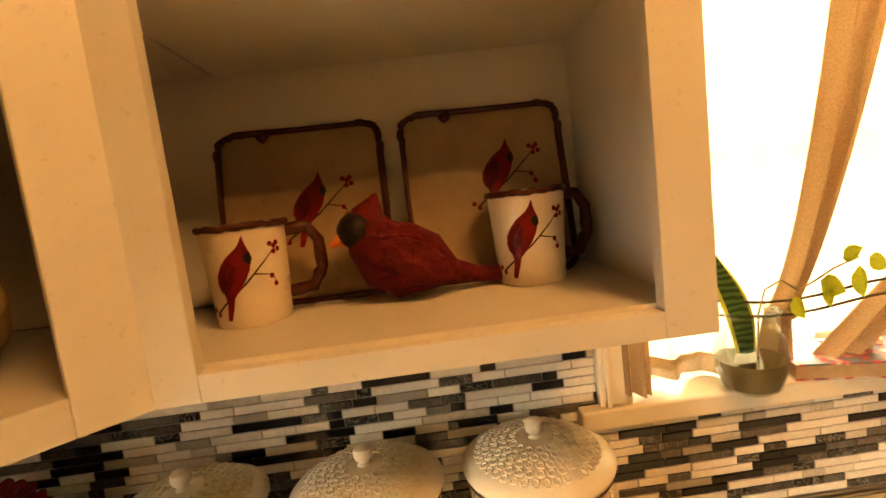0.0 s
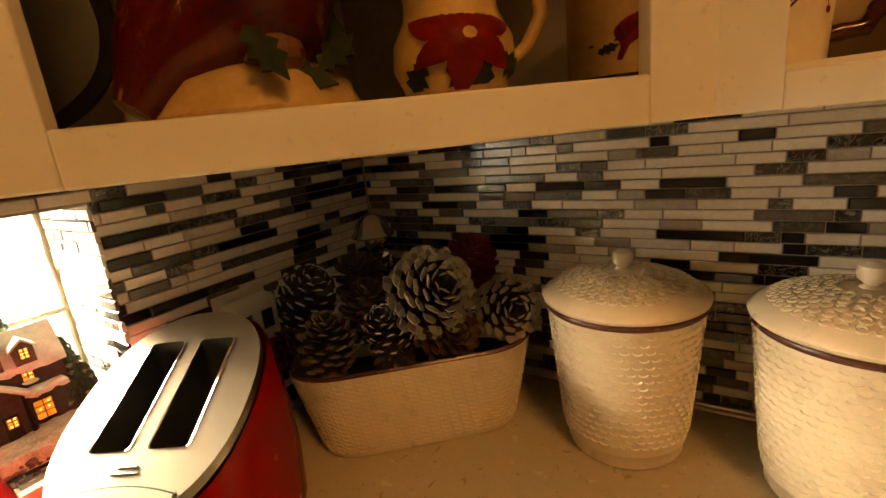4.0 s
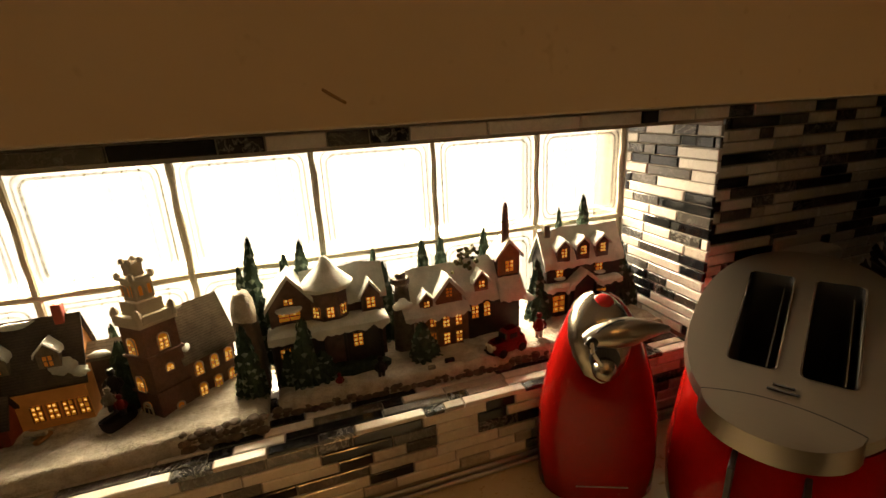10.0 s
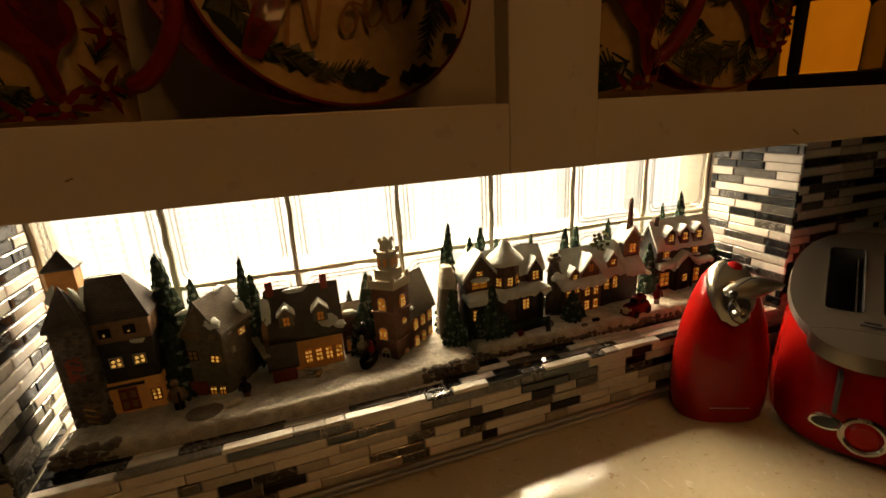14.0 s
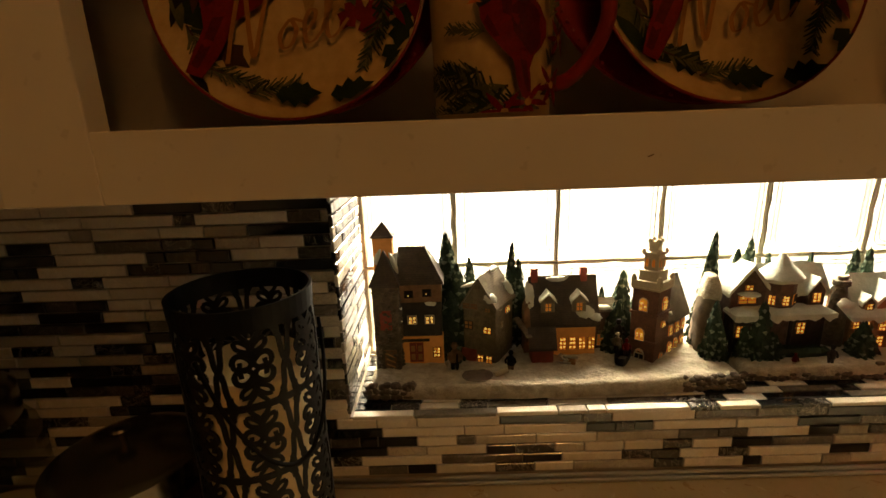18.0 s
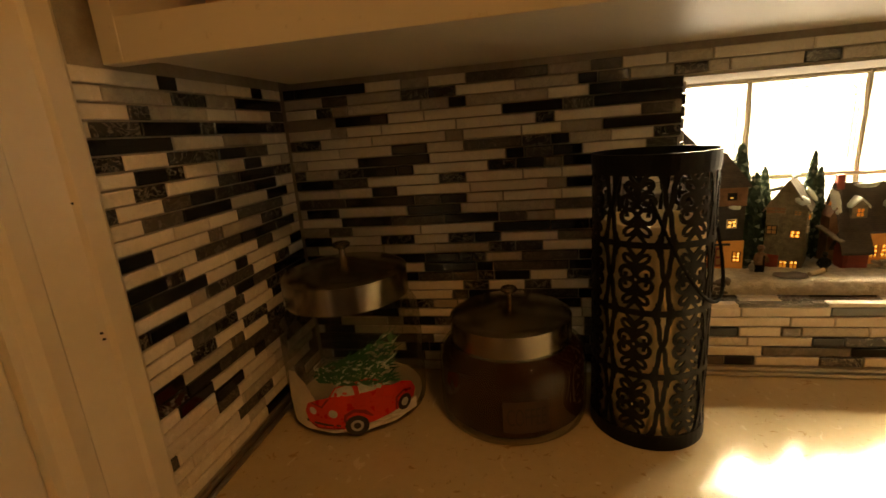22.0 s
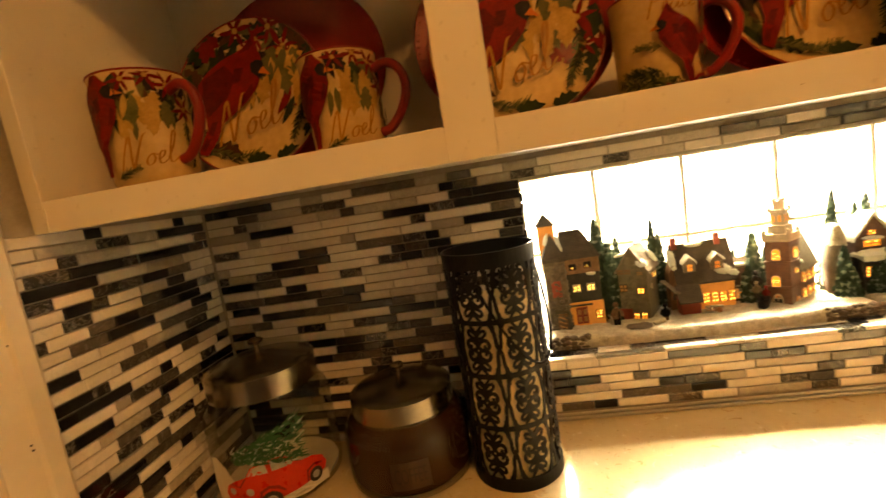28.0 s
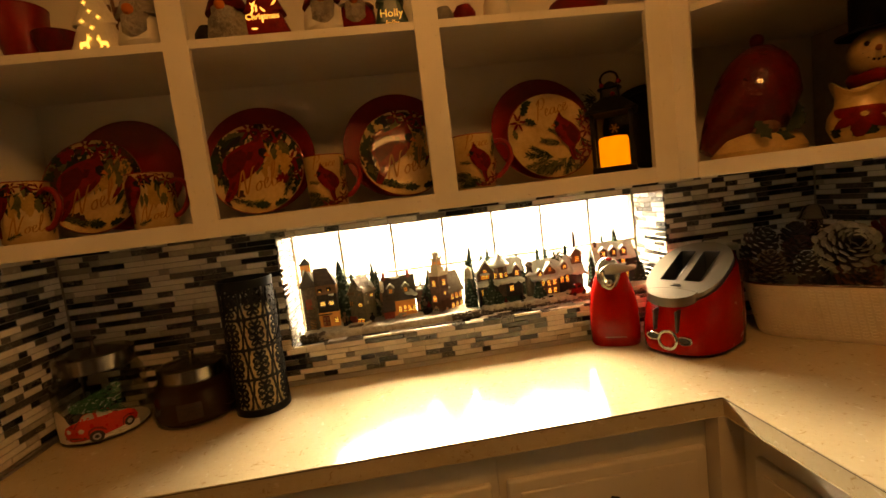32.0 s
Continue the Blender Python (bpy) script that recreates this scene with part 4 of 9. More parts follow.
def cone_scale(start=2):
    """One woody scale, its root at the axis and its tip at x = 1.3."""
    bm = bmesh.new()
    top, low = [], []
    for x, z, w in ((0.25, -0.35, 0.24), (0.7, 0.0, 0.4), (1.0, 0.3, 0.56), (1.18, 0.5, 0.5), (1.27, 0.6, 0.26)):
        top.append([bm.verts.new((x, w * q, z + 0.14 * (1 - q * q))) for q in (-1, 0, 1)])
        low.append([bm.verts.new((x * 0.985, w * q, z - 0.14)) for q in (-1, 0, 1)])
    for j in range(4):
        mi = 1 if j >= start else 0
        for q in range(2):
            bm.faces.new((top[j][q], top[j + 1][q], top[j + 1][q + 1], top[j][q + 1])).material_index = mi
            bm.faces.new((low[j][q], low[j][q + 1], low[j + 1][q + 1], low[j + 1][q])).material_index = 1 if j > 2 else 0
        bm.faces.new((top[j][0], low[j][0], low[j + 1][0], top[j + 1][0])).material_index = mi
        bm.faces.new((top[j][2], top[j + 1][2], low[j + 1][2], low[j][2])).material_index = mi
    for q in range(2):
        bm.faces.new((top[4][q], low[4][q], low[4][q + 1], top[4][q + 1])).material_index = 1
    return bm


SCALES = {}


def pine_cone(m, length, width, base, tip, label, seed, count=90, group="pine cones"):
    """Overlapping woody scales set in a spiral round an egg-shaped core."""
    r = random.Random(seed)
    e = thing("pine_cone", m, label, "pine cone", group)
    part("core", lathe([(0, -length * 0.45), (width * 0.16, -length * 0.3), (width * 0.2, 0), (width * 0.12, length * 0.3), (0, length * 0.45)], 10), base, e)
    key, start = (base.name, tip.name), 3 if tip == TIP else 2
    for i in range(count):
        s = (i + 0.5) / count
        z = length * (s - 0.5) * 0.98
        out = width * 0.47 * (math.sin(math.pi * min(0.98, 0.14 + s * 0.82)) ** 0.75)
        sz = width * 0.132 * (0.5 + 0.9 * math.sin(math.pi * (0.15 + 0.7 * s))) * r.uniform(0.85, 1.12)
        if key in SCALES:
            ob = new("scale", SCALES[key])
            ob.parent = e
        else:
            ob = part("scale", cone_scale(start), [base, tip], e)
            SCALES[key] = ob.data
        ob.matrix_basis = pose(0, 0, z, 0, 0, math.degrees(i * 2.39996)) @ pose(0, 0, 0, r.uniform(-8, 8), 14 - 34 * s, r.uniform(-4, 4)) @ Matrix.Diagonal((out * r.uniform(0.92, 1.06), sz, sz, 1))
    return e


P = pose(-0.79, 0.622, CT, 0, 0, 42)
pine_cone(P @ pose(0.021, -0.03, 0.277, 62, 0, 25), 0.125, 0.142, CONE_D, CONE_W, "large white-washed pine cone on top of the heap", 1, 110)
pine_cone(P @ pose(0.167, -0.02, 0.222, 76, 0, 6), 0.09, 0.112, CONE_D, CONE_W, "round white-washed pine cone showing its base", 2, 80)
pine_cone(P @ pose(-0.166, -0.045, 0.216, 14, 6, 0), 0.118, 0.088, CONE_B, CONE_P, "brown pine cone with pale scale tips", 3, 90)
pine_cone(P @ pose(-0.2, 0.028, 0.282, 22, 28, 0), 0.12, 0.098, CONE_D, TIP, "dark pine cone with white tips", 4, 80)
pine_cone(P @ pose(0.046, -0.045, 0.2, 62, 0, 20), 0.075, 0.1, CONE_D, CONE_O, "brown pine cone with orange-brown scales", 5, 80)
pine_cone(P @ pose(-0.058, -0.045, 0.222, 30, -12, 0), 0.11, 0.082, CONE_D, TIP, "dark pine cone with white tips", 6, 80)
pine_cone(P @ pose(-0.095, -0.01, 0.255, 15, 12, 0), 0.12, 0.086, CONE_B, CONE_R, "red-brown pine cone amid the heap", 7, 80)
pine_cone(P @ pose(-0.1, 0.045, 0.298, 20, 0, 0), 0.11, 0.085, CONE_D, CONE_B, "dark brown pine cone", 11, 70)
pine_cone(P @ pose(-0.235, -0.012, 0.21, 70, 0, -30), 0.055, 0.066, CONE_B, CONE_O, "small brown pine cone at the planter's end", 8, 60)
pine_cone(P @ pose(0.116, 0.05, 0.3, 20, 15, 0), 0.1, 0.096, REDG, REDG, "dark red glitter pine cone", 9, 70)
pine_cone(P @ pose(-0.055, -0.062, 0.186, 80, 0, 0), 0.055, 0.066, CONE_D, CONE_B, "small dark brown pine cone", 10, 60)
SILVER = Mat("silver foil", 0.1, 1.0).colour((0.42, 0.39, 0.33)).m
orn = thing("ornament", pose(-0.972, 0.722, CT), "silver bell ornament with a foil bow on a dark stand", "ornament")
part("stand", lathe([(0, 0), (0.045, 0), (0.046, 0.008), (0.012, 0.016), (0.009, 0.2), (0.012, 0.32), (0, 0.322)], 24), BLACK, orn, "thin dark stand", True)
part("ribbon", rough_up(ball(0.018, -0.006, 0.298, 0.024, sz=0.8, u=20, v=12), 0.018, 110), SILVER, orn, "crumpled silver foil bow")
part("ball", ball(0.008, 0, 0.338, 0.024), SILVER, orn, "silver ball", True)
part("bell", moved(lathe([(0, 0.05), (0.014, 0.049), (0.026, 0.042), (0.034, 0.03), (0.04, 0.014), (0.048, 0.004), (0.045, 0.0), (0.02, 0.004)], 28), pose(0.004, 0, 0.349)), SILVER, orn, "silver bell", True)
o = part("ornament", ball(0, 0, 0, 0.0135), CREAM, None, "", True)
o.matrix_world = pose(-1.015, 0.7, 1.19)
tagged(o, "small cream bead ornament", "ornament")

# wall outlet
outlet = thing("outlet", pose(WX + 0.004, 0.462, 1.14), "white wall outlet with a plug-in adapter", "outlet")
PLAST = two_tone("off-white plastic", (0.55, 0.5, 0.42), (0.62, 0.57, 0.48), 20, 0.4)
part("plate", box(0.0, -0.055, -0.08, 0.008, 0.055, 0.06, 0.003), PLAST, outlet)
part("adapter", box(0.008, -0.05, -0.05, 0.05, 0.05, 0.045, 0.01, 3), PLAST, outlet)
for y in (-0.022, 0.022):
    part("socket", box(0.0495, y - 0.012, -0.02, 0.0515, y + 0.012, 0.018, 0.001), BLACKP, outlet)


# toaster
def superell(a, b, n=3.0, k=48):
    return [(math.copysign(abs(math.cos(t)) ** (2 / n), math.cos(t)) * a, math.copysign(abs(math.sin(t)) ** (2 / n), math.sin(t)) * b) for t in [2 * math.pi * i / k for i in range(k)]]


toaster = thing("toaster", pose(-0.925, 0.238, CT, 0, 0, 31.7), "red two-slot toaster with a slanted brushed steel top", "toaster")
slant = lambda x, y: 0.252 + 0.43 * y
rings = []
for s, a, b, dy in ((0.0, 0.118, 0.16, -0.01), (0.02, 0.13, 0.176, -0.012), (0.3, 0.133, 0.181, -0.012), (0.7, 0.126, 0.172, -0.006), (0.95, 0.117, 0.158, 0.0), (1.0, 0.113, 0.152, 0.0)):
    pts = [(x, y + dy) for x, y in superell(a, b, 2.5)]
    rings.append((pts, (lambda s: lambda x, y: 0.012 + s * (slant(x, y) - 0.03))(s)))
part("body", loft(rings), REDP, toaster, "glossy red enamel shell", True)
part("base", loft([(superell(0.112, 0.155, 2.5), 0.0), (superell(0.116, 0.16, 2.5), 0.012), (superell(0.1, 0.14, 2.5), 0.0125)]), BLACKP, toaster)


def rrect(cx, cy, w, h, r=0.006):
    return [(cx + sx * (w / 2 - r) + r * math.cos(a), cy + sy * (h / 2 - r) + r * math.sin(a)) for sx, sy, a0 in ((1, 1, 0), (-1, 1, 90), (-1, -1, 180), (1, -1, 270)) for a in [radians(a0 + q * 30) for q in range(4)]]


plate = [(x - 0.007, y - 0.009) for x, y in superell(0.118, 0.149, 2.3)]
bm = bmesh.new()
loops = []
for pts in (plate, rrect(-0.045, 0.005, 0.052, 0.158), rrect(0.031, 0.005, 0.052, 0.158)):
    vs = [bm.verts.new((x, y, slant(x, y))) for x, y in pts]
    loops.append(vs)
    for i in range(len(vs)):
        bm.edges.new((vs[i], vs[(i + 1) % len(vs)]))
bmesh.ops.triangle_fill(bm, edges=bm.edges[:], use_beauty=True)
for f in bm.faces:
    if f.normal.z < 0:
        f.normal_flip()
lo = [bm.verts.new((v.co.x * 1.02, v.co.y * 1.02, v.co.z - 0.012)) for v in loops[0]]
lo2 = [bm.verts.new((v.co.x * 0.97, v.co.y * 0.97, v.co.z - 0.022)) for v in loops[0]]
n = len(lo)
for i in range(n):
    j = (i + 1) % n
    bm.faces.new((loops[0][j], loops[0][i], lo[i], lo[j])), bm.faces.new((lo[j], lo[i], lo2[i], lo2[j]))
part("top_plate", bm, STEEL, toaster, "brushed steel top")
for sx in (-0.045, 0.031):
    bm = bmesh.new()
    o = rrect(sx, 0.005, 0.0545, 0.1605)
    a = [bm.verts.new((x, y, slant(x, y) + 0.0012)) for x, y in o]
    b = [bm.verts.new((sx + (x - sx) * 0.93, 0.005 + (y - 0.005) * 0.98, slant(x, y) + 0.001)) for x, y in o]
    c = [bm.verts.new((sx + (x - sx) * 0.93, 0.005 + (y - 0.005) * 0.98, 0.1)) for x, y in o]
    for i in range(len(o)):
        j = (i + 1) % len(o)
        bm.faces.new((a[i], a[j], b[j], b[i])).material_index = 1
        bm.faces.new((b[i], b[j], c[j], c[i]))
    bm.faces.new(c)
    s = part("slot", bm, [BLACKP, CHROME], toaster, "dark bread slot with a bright rim")
    part("guide_wire", tube([(sx + 0.016, -0.06, slant(0, -0.06) - 0.012), (sx + 0.016, 0.095, slant(0, 0.095) - 0.012)], 0.0014, 6), CHROME, s)
bm = bmesh.new()
arc = [(-0.01 + 0.077 * math.sin(t), -0.126 - 0.043 * math.cos(t)) for t in [radians(-90 + 180 * i / 20) for i in range(21)]]
bow = lambda x: -0.13 + 0.012 * (1 - ((x + 0.01) / 0.077) ** 2)
t0 = [bm.verts.new((x, y, slant(x, y) + 0.004)) for x, y in arc]
t1 = [bm.verts.new((x, bow(x), slant(x, bow(x)) + 0.004)) for x, y in arc]
t2 = [bm.verts.new((x * 1.02, y - 0.004, slant(x, y) - 0.022)) for x, y in arc]
t3 = [bm.verts.new((x * 0.98, y + 0.008, slant(x, y) - 0.026)) for x, y in arc]
for i in range(20):
    bm.faces.new((t1[i], t0[i], t0[i + 1], t1[i + 1])), bm.faces.new((t0[i], t2[i], t2[i + 1], t0[i + 1])), bm.faces.new((t2[i], t3[i], t3[i + 1], t2[i + 1]))
part("front_lip", bm, STEEL, toaster, "brushed steel front lip", True)
part("seam", tube([(x, bow(x) + 0.0008, slant(x, bow(x)) + 0.0022) for x, y in arc], 0.0022, 6), BLACKP, toaster)
for sx in (-0.04, 0.028):
    part("lever_groove", box(sx - 0.003, -0.193, 0.085, sx + 0.003, -0.15, 0.15, 0.001), BLACKP, toaster, "dark lever groove")
ctl = part("control_ring", moved(tube([(0.027 * math.cos(q * math.pi / 16), 0.027 * math.sin(q * math.pi / 16), 0) for q in range(32)], 0.005, 8, closed=True), pose(0.0, -0.193, 0.058, 84)), CHROME, toaster, "chrome control ring", True)
part("dial", moved(lathe([(0, 0.01), (0.017, 0.009), (0.022, 0.004), (0.022, -0.005)], 28), pose(0.0, -0.19, 0.058, 84)), REDP, ctl, "red dial", True)
for sx in (-0.047, 0.047):
    part("button_ring", moved(tube([(sx + 0.021 * math.cos(q * math.pi / 12), 0.011 * math.sin(q * math.pi / 12), 0) for q in range(24)], 0.003, 6, closed=True), pose(0.0, -0.187, 0.064 if sx < 0 else 0.06, 84)), CHROME, ctl, "chrome button surround", True)
    part("button", moved(lathe([(0, 0.004), (0.016, 0.003), (0.019, -0.004)], 20, sy=0.5), pose(sx, -0.186, 0.064 if sx < 0 else 0.06, 84)), BLACKP, ctl, "black button", True)
for i, w in enumerate((0.018, 0.026)):
    part("marking", box(-0.008 - w * 0.6, -0.096 - 0.007 * i, slant(0, -0.096 - 0.007 * i) + 0.0006, -0.008 + w * 0.6, -0.0925 - 0.007 * i, slant(0, -0.0925 - 0.007 * i) + 0.001), BLACKP, toaster, "small dark printed caution line")
tc = [(-1.02, 0.36, CT + 0.004), (-1.06, 0.40, CT + 0.003), (-1.075, 0.44, CT + 0.05), (-1.05, 0.45, 1.08)]
o = part("power_cord", tube(tc, 0.004, 8), BLACKP, None, "", True)
tagged(o, "black power cord behind the toaster", "power cord")

# can opener
opener = thing("can_opener", pose(-1.03, 0.008, CT, 0, 0, 66), "red upright electric can opener with a steel cutting head", "can opener")
rings = []
for z, w, d, dy in ((0.0, 0.076, 0.05, 0), (0.008, 0.081, 0.054, 0), (0.06, 0.083, 0.054, 0), (0.13, 0.08, 0.05, 0.002), (0.185, 0.07, 0.045, 0.004), (0.229, 0.057, 0.04, 0.006), (0.266, 0.042, 0.034, 0.008), (0.288, 0.026, 0.024, 0.009), (0.298, 0.01, 0.01, 0.009)):
    rings.append(([(x, y + dy) for x, y in superell(w, d, 2.6, 40)], z))
bm = loft(rings)
part("body", bm, REDP, opener, "glossy red plastic body", True)
DKSTEEL = brushed("dark satin steel", (0.36, 0.32, 0.26), 0.24)
LVSTEEL = brushed("satin steel lever", (0.4, 0.36, 0.29), 0.34)
rings = []
for z, w, d, dy in ((0.2, 0.008, 0.008, -0.046), (0.208, 0.023, 0.013, -0.043), (0.23, 0.035, 0.017, -0.037), (0.252, 0.041, 0.023, -0.029), (0.272, 0.039, 0.03, -0.018), (0.288, 0.031, 0.029, -0.009), (0.299, 0.018, 0.018, -0.004), (0.3035, 0.006, 0.006, -0.002)):
    rings.append(([(x - 0.009, y + dy) for x, y in superell(w, d, 2.2, 30)], z))
part("head", loft(rings), DKSTEEL, opener, "satin steel cutting head", True)
lever = tube([(-0.034, -0.05, 0.262), (-0.022, -0.053, 0.266), (0.0, -0.052, 0.27), (0.022, -0.046, 0.27), (0.044, -0.037, 0.268), (0.064, -0.029, 0.265), (0.077, -0.024, 0.263)], [0.006, 0.013, 0.0185, 0.018, 0.0125, 0.0075, 0.003], 18)
part("lever", lever, LVSTEEL, opener, "satin steel beak-shaped lever", True)
part("lever_edge", tube([(-0.034, -0.058, 0.258), (-0.018, -0.062, 0.281), (0.004, -0.056, 0.29), (0.024, -0.046, 0.284)], 0.0012, 6), BLACKP, opener, "dark gap along the lever", True)
part("recess", moved(lathe([(0, 0.001), (0.018, 0.001), (0.019, -0.003), (0, -0.003)], 24), pose(-0.008, -0.056, 0.236, 90)), BLACKP, opener, "dark recess round the cutter", True)
part("link", tube([(-0.028, -0.067, 0.266), (-0.027, -0.071, 0.254), (-0.02, -0.072, 0.242), (-0.014, -0.07, 0.234)], 0.003, 8), CHROME, opener, smooth=True)
part("cutter", lathe([(0, -0.004), (0.006, -0.004), (0.007, 0.003), (0, 0.006)], 20), BLACKP, opener, smooth=True).matrix_basis = pose(-0.027, -0.064, 0.265, 90)
part("magnet", ball(-0.01, -0.063, 0.226, 0.0155), DKSTEEL, opener, "round steel magnet", True)
part("button_ring", moved(lathe([(0.0125, 0), (0.015, 0.001), (0.0155, -0.003)], 24, sy=0.72), pose(-0.004, -0.017, 0.2985, 22)), CHROME, opener, smooth=True)
part("button", moved(ball(0, 0, 0, 0.0125, sz=0.35), pose(-0.004, -0.017, 0.2985, 22)), two_tone("translucent red button", (0.36, 0.01, 0.01), (0.45, 0.02, 0.02), 20, 0.2), opener, "red oval button", True)
part("badge", box(-0.036, -0.0554, 0.0345, 0.034, -0.0548, 0.0362), two_tone("dull silver print", (0.2, 0.15, 0.13), (0.3, 0.24, 0.2), 60, 0.4), opener, "small pale badge")

# glass jars with steel lids
CAR = two_tone("red car print", (0.45, 0.02, 0.012), (0.58, 0.035, 0.02), 40, 0.3)
CARLINE = two_tone("dark red print", (0.16, 0.006, 0.005), (0.24, 0.012, 0.01), 40, 0.3)
DARK = two_tone("black print", (0.01, 0.01, 0.01), (0.03, 0.03, 0.03), 60, 0.35)
SNOW = two_tone("painted snow", (0.55, 0.52, 0.46), (0.7, 0.67, 0.6), 40, 0.6)
PINE = two_tone("painted pine green", (0.006, 0.05, 0.02), (0.02, 0.11, 0.04), 70, 0.4)
PALE = two_tone("pale blue-grey print", (0.3, 0.34, 0.32), (0.5, 0.53, 0.5), 60, 0.3)


def decal(shapes, wrap, lift=0.0006, cuts=0):
    """Flat outlines laid on a surface by wrap(u, v, lift)."""
    bm = bmesh.new()
    for k, (mat, pts) in enumerate(shapes):
        own = bmesh.new()
        vs = [own.verts.new((u, v, 0)) for u, v in pts]
        f = own.faces.new(vs)
        f.normal_update()
        if f.normal.z < 0:
            f.normal_flip()
        bmesh.ops.triangulate(own, faces=own.faces[:])
        if cuts:
            bmesh.ops.subdivide_edges(own, edges=own.edges[:], cuts=cuts, use_grid_fill=True)
        for v in own.verts:
            v.co = Vector(wrap(v.co.x, v.co.y, lift + k * 0.00002))
        for f in own.faces:
            f.material_index = mat
        merged(bm, own)
    return bm


def on_jar(r, turn):
    return lambda u, v, o: ((r + o) * math.cos(turn + u / r), (r + o) * math.sin(turn + u / r), v)


def circle(cx, cy, r, n=14, sy=1.0):
    return [(cx + r * math.cos(2 * math.pi * i / n), cy + sy * r * math.sin(2 * math.pi * i / n)) for i in range(n)]


JARGLASS = clear_glass("thick jar glass", (0.8, 0.81, 0.77), 0.05)
LIDSTEEL = brushed("dull brushed steel", (0.24, 0.205, 0.16), 0.24)


def glass_jar(m, r, h, lid_r, label):
    e = thing("glass_jar", m, label, "jar", "glass jars with steel lids")
    out = [(0, 0), (r * 0.9, 0), (r * 0.98, 0.006), (r, 0.02), (r, h * 0.72), (r * 0.97, h * 0.83), (r * 0.86, h * 0.93), (lid_r + 0.004, h * 0.97), (lid_r + 0.004, h)]
    part("glass", lathe(out, 48), JARGLASS, e, "clear glass body", True)
    lid = part("lid", lathe([(lid_r + 0.002, h - 0.012), (lid_r + 0.006, h - 0.01), (lid_r + 0.006, h + 0.028), (lid_r, h + 0.032), (lid_r * 0.9, h + 0.0335), (lid_r * 0.3, h + 0.042), (0, h + 0.044)], 48), LIDSTEEL, e, "brushed steel lid", True)
    part("knob", lathe([(0, h + 0.04), (0.005, h + 0.04), (0.0045, h + 0.06), (0.012, h + 0.064), (0.0135, h + 0.068), (0.011, h + 0.071), (0, h + 0.072)], 24), LIDSTEEL, lid, "flat steel knob on a stem", True)
    return e


j1 = glass_jar(pose(-0.985, -1.655, CT) @ Matrix.Scale(1.1, 4), 0.108, 0.192, 0.088, "clear glass jar painted with a red car and tree")
W1 = on_jar(0.108, radians(24))
part("painted_snow", decal([(0, [(-0.09, 0.012), (0.09, 0.012), (0.09, 0.03), (0.04, 0.03), (-0.03, 0.028), (-0.06, 0.05), (-0.08, 0.085), (-0.1, 0.1), (-0.12, 0.095), (-0.13, 0.05), (-0.12, 0.014)])], W1, 0.0004, 3), SNOW, j1, "white painted snow", True)
part("snow_base", lathe([(0, 0.0045), (0.094, 0.0045), (0.1, 0.01), (0.1, 0.014), (0, 0.016)], 40), SNOW, j1, "white snow filling the bottom", True)
body = [(-0.084, 0.026), (-0.089, 0.042), (-0.082, 0.056), (-0.064, 0.065), (-0.046, 0.07), (-0.036, 0.085), (-0.016, 0.094), (0.014, 0.093), (0.03, 0.082), (0.04, 0.072), (0.06, 0.07), (0.078, 0.06), (0.085, 0.045), (0.08, 0.034), (0.03, 0.027), (-0.03, 0.019), (-0.07, 0.018)]
wind = [(-0.043, 0.071), (-0.034, 0.084), (-0.013, 0.0905), (-0.01, 0.072)]
side = [(-0.004, 0.073), (-0.005, 0.0905), (0.012, 0.0895), (0.028, 0.078), (0.026, 0.0735)]
fender = [(-0.03, 0.03), (-0.028, 0.042), (-0.014, 0.05), (0.002, 0.046), (0.012, 0.034), (0.008, 0.034), (-0.002, 0.041), (-0.013, 0.0445), (-0.024, 0.039), (-0.026, 0.03)]
shapes = [(0, body), (3, [(-0.084, 0.026), (-0.07, 0.018), (-0.03, 0.019), (-0.03, 0.024), (-0.07, 0.024)]), (2, wind), (2, side), (3, fender), (3, [(-0.076, 0.058), (-0.058, 0.052), (-0.045, 0.068), (-0.049, 0.068), (-0.059, 0.055), (-0.074, 0.06)]), (3, [(0.044, 0.03), (0.046, 0.05), (0.06, 0.056), (0.076, 0.05), (0.075, 0.047), (0.06, 0.052), (0.049, 0.047), (0.047, 0.03)])]
shapes += [(1, circle(-0.012, 0.023, 0.0165)), (2, circle(-0.012, 0.023, 0.009)), (1, circle(-0.012, 0.023, 0.005)), (1, circle(0.061, 0.035, 0.0125)), (2, circle(0.061, 0.035, 0.0065)), (2, circle(-0.074, 0.046, 0.006)), (2, circle(-0.043, 0.044, 0.0065)), (1, [(-0.088, 0.03), (-0.034, 0.026), (-0.034, 0.023), (-0.088, 0.026)])]
part("painted_car", decal([(m, [(a * 1.02 + 0.002, 0.012 + (b - 0.012) * 0.98) for a, b in p]) for m, p in shapes], W1, 0.0009, 2), [CAR, DARK, PALE, CARLINE], j1, "painted red car", True)
rr = random.Random(3)
shapes = []
for i in range(330):
    s = rr.random()
    u = -0.06 + 0.11 * s
    half = 0.008 + 0.03 * s
    v = 0.106 + 0.008 * s + rr.uniform(-half, half)
    l, an = 0.017, radians(rr.uniform(-50, 50) + 8)
    du, dv = math.cos(an) * l, math.sin(an) * l
    shapes.append((0 if rr.random() < 0.88 else 1, [(u, v - 0.002), (u + du, v + dv), (u, v + 0.002)]))
part("painted_tree", decal(shapes, W1, 0.0016, 0), [PINE, PALE], j1, "painted green tree on the car roof")

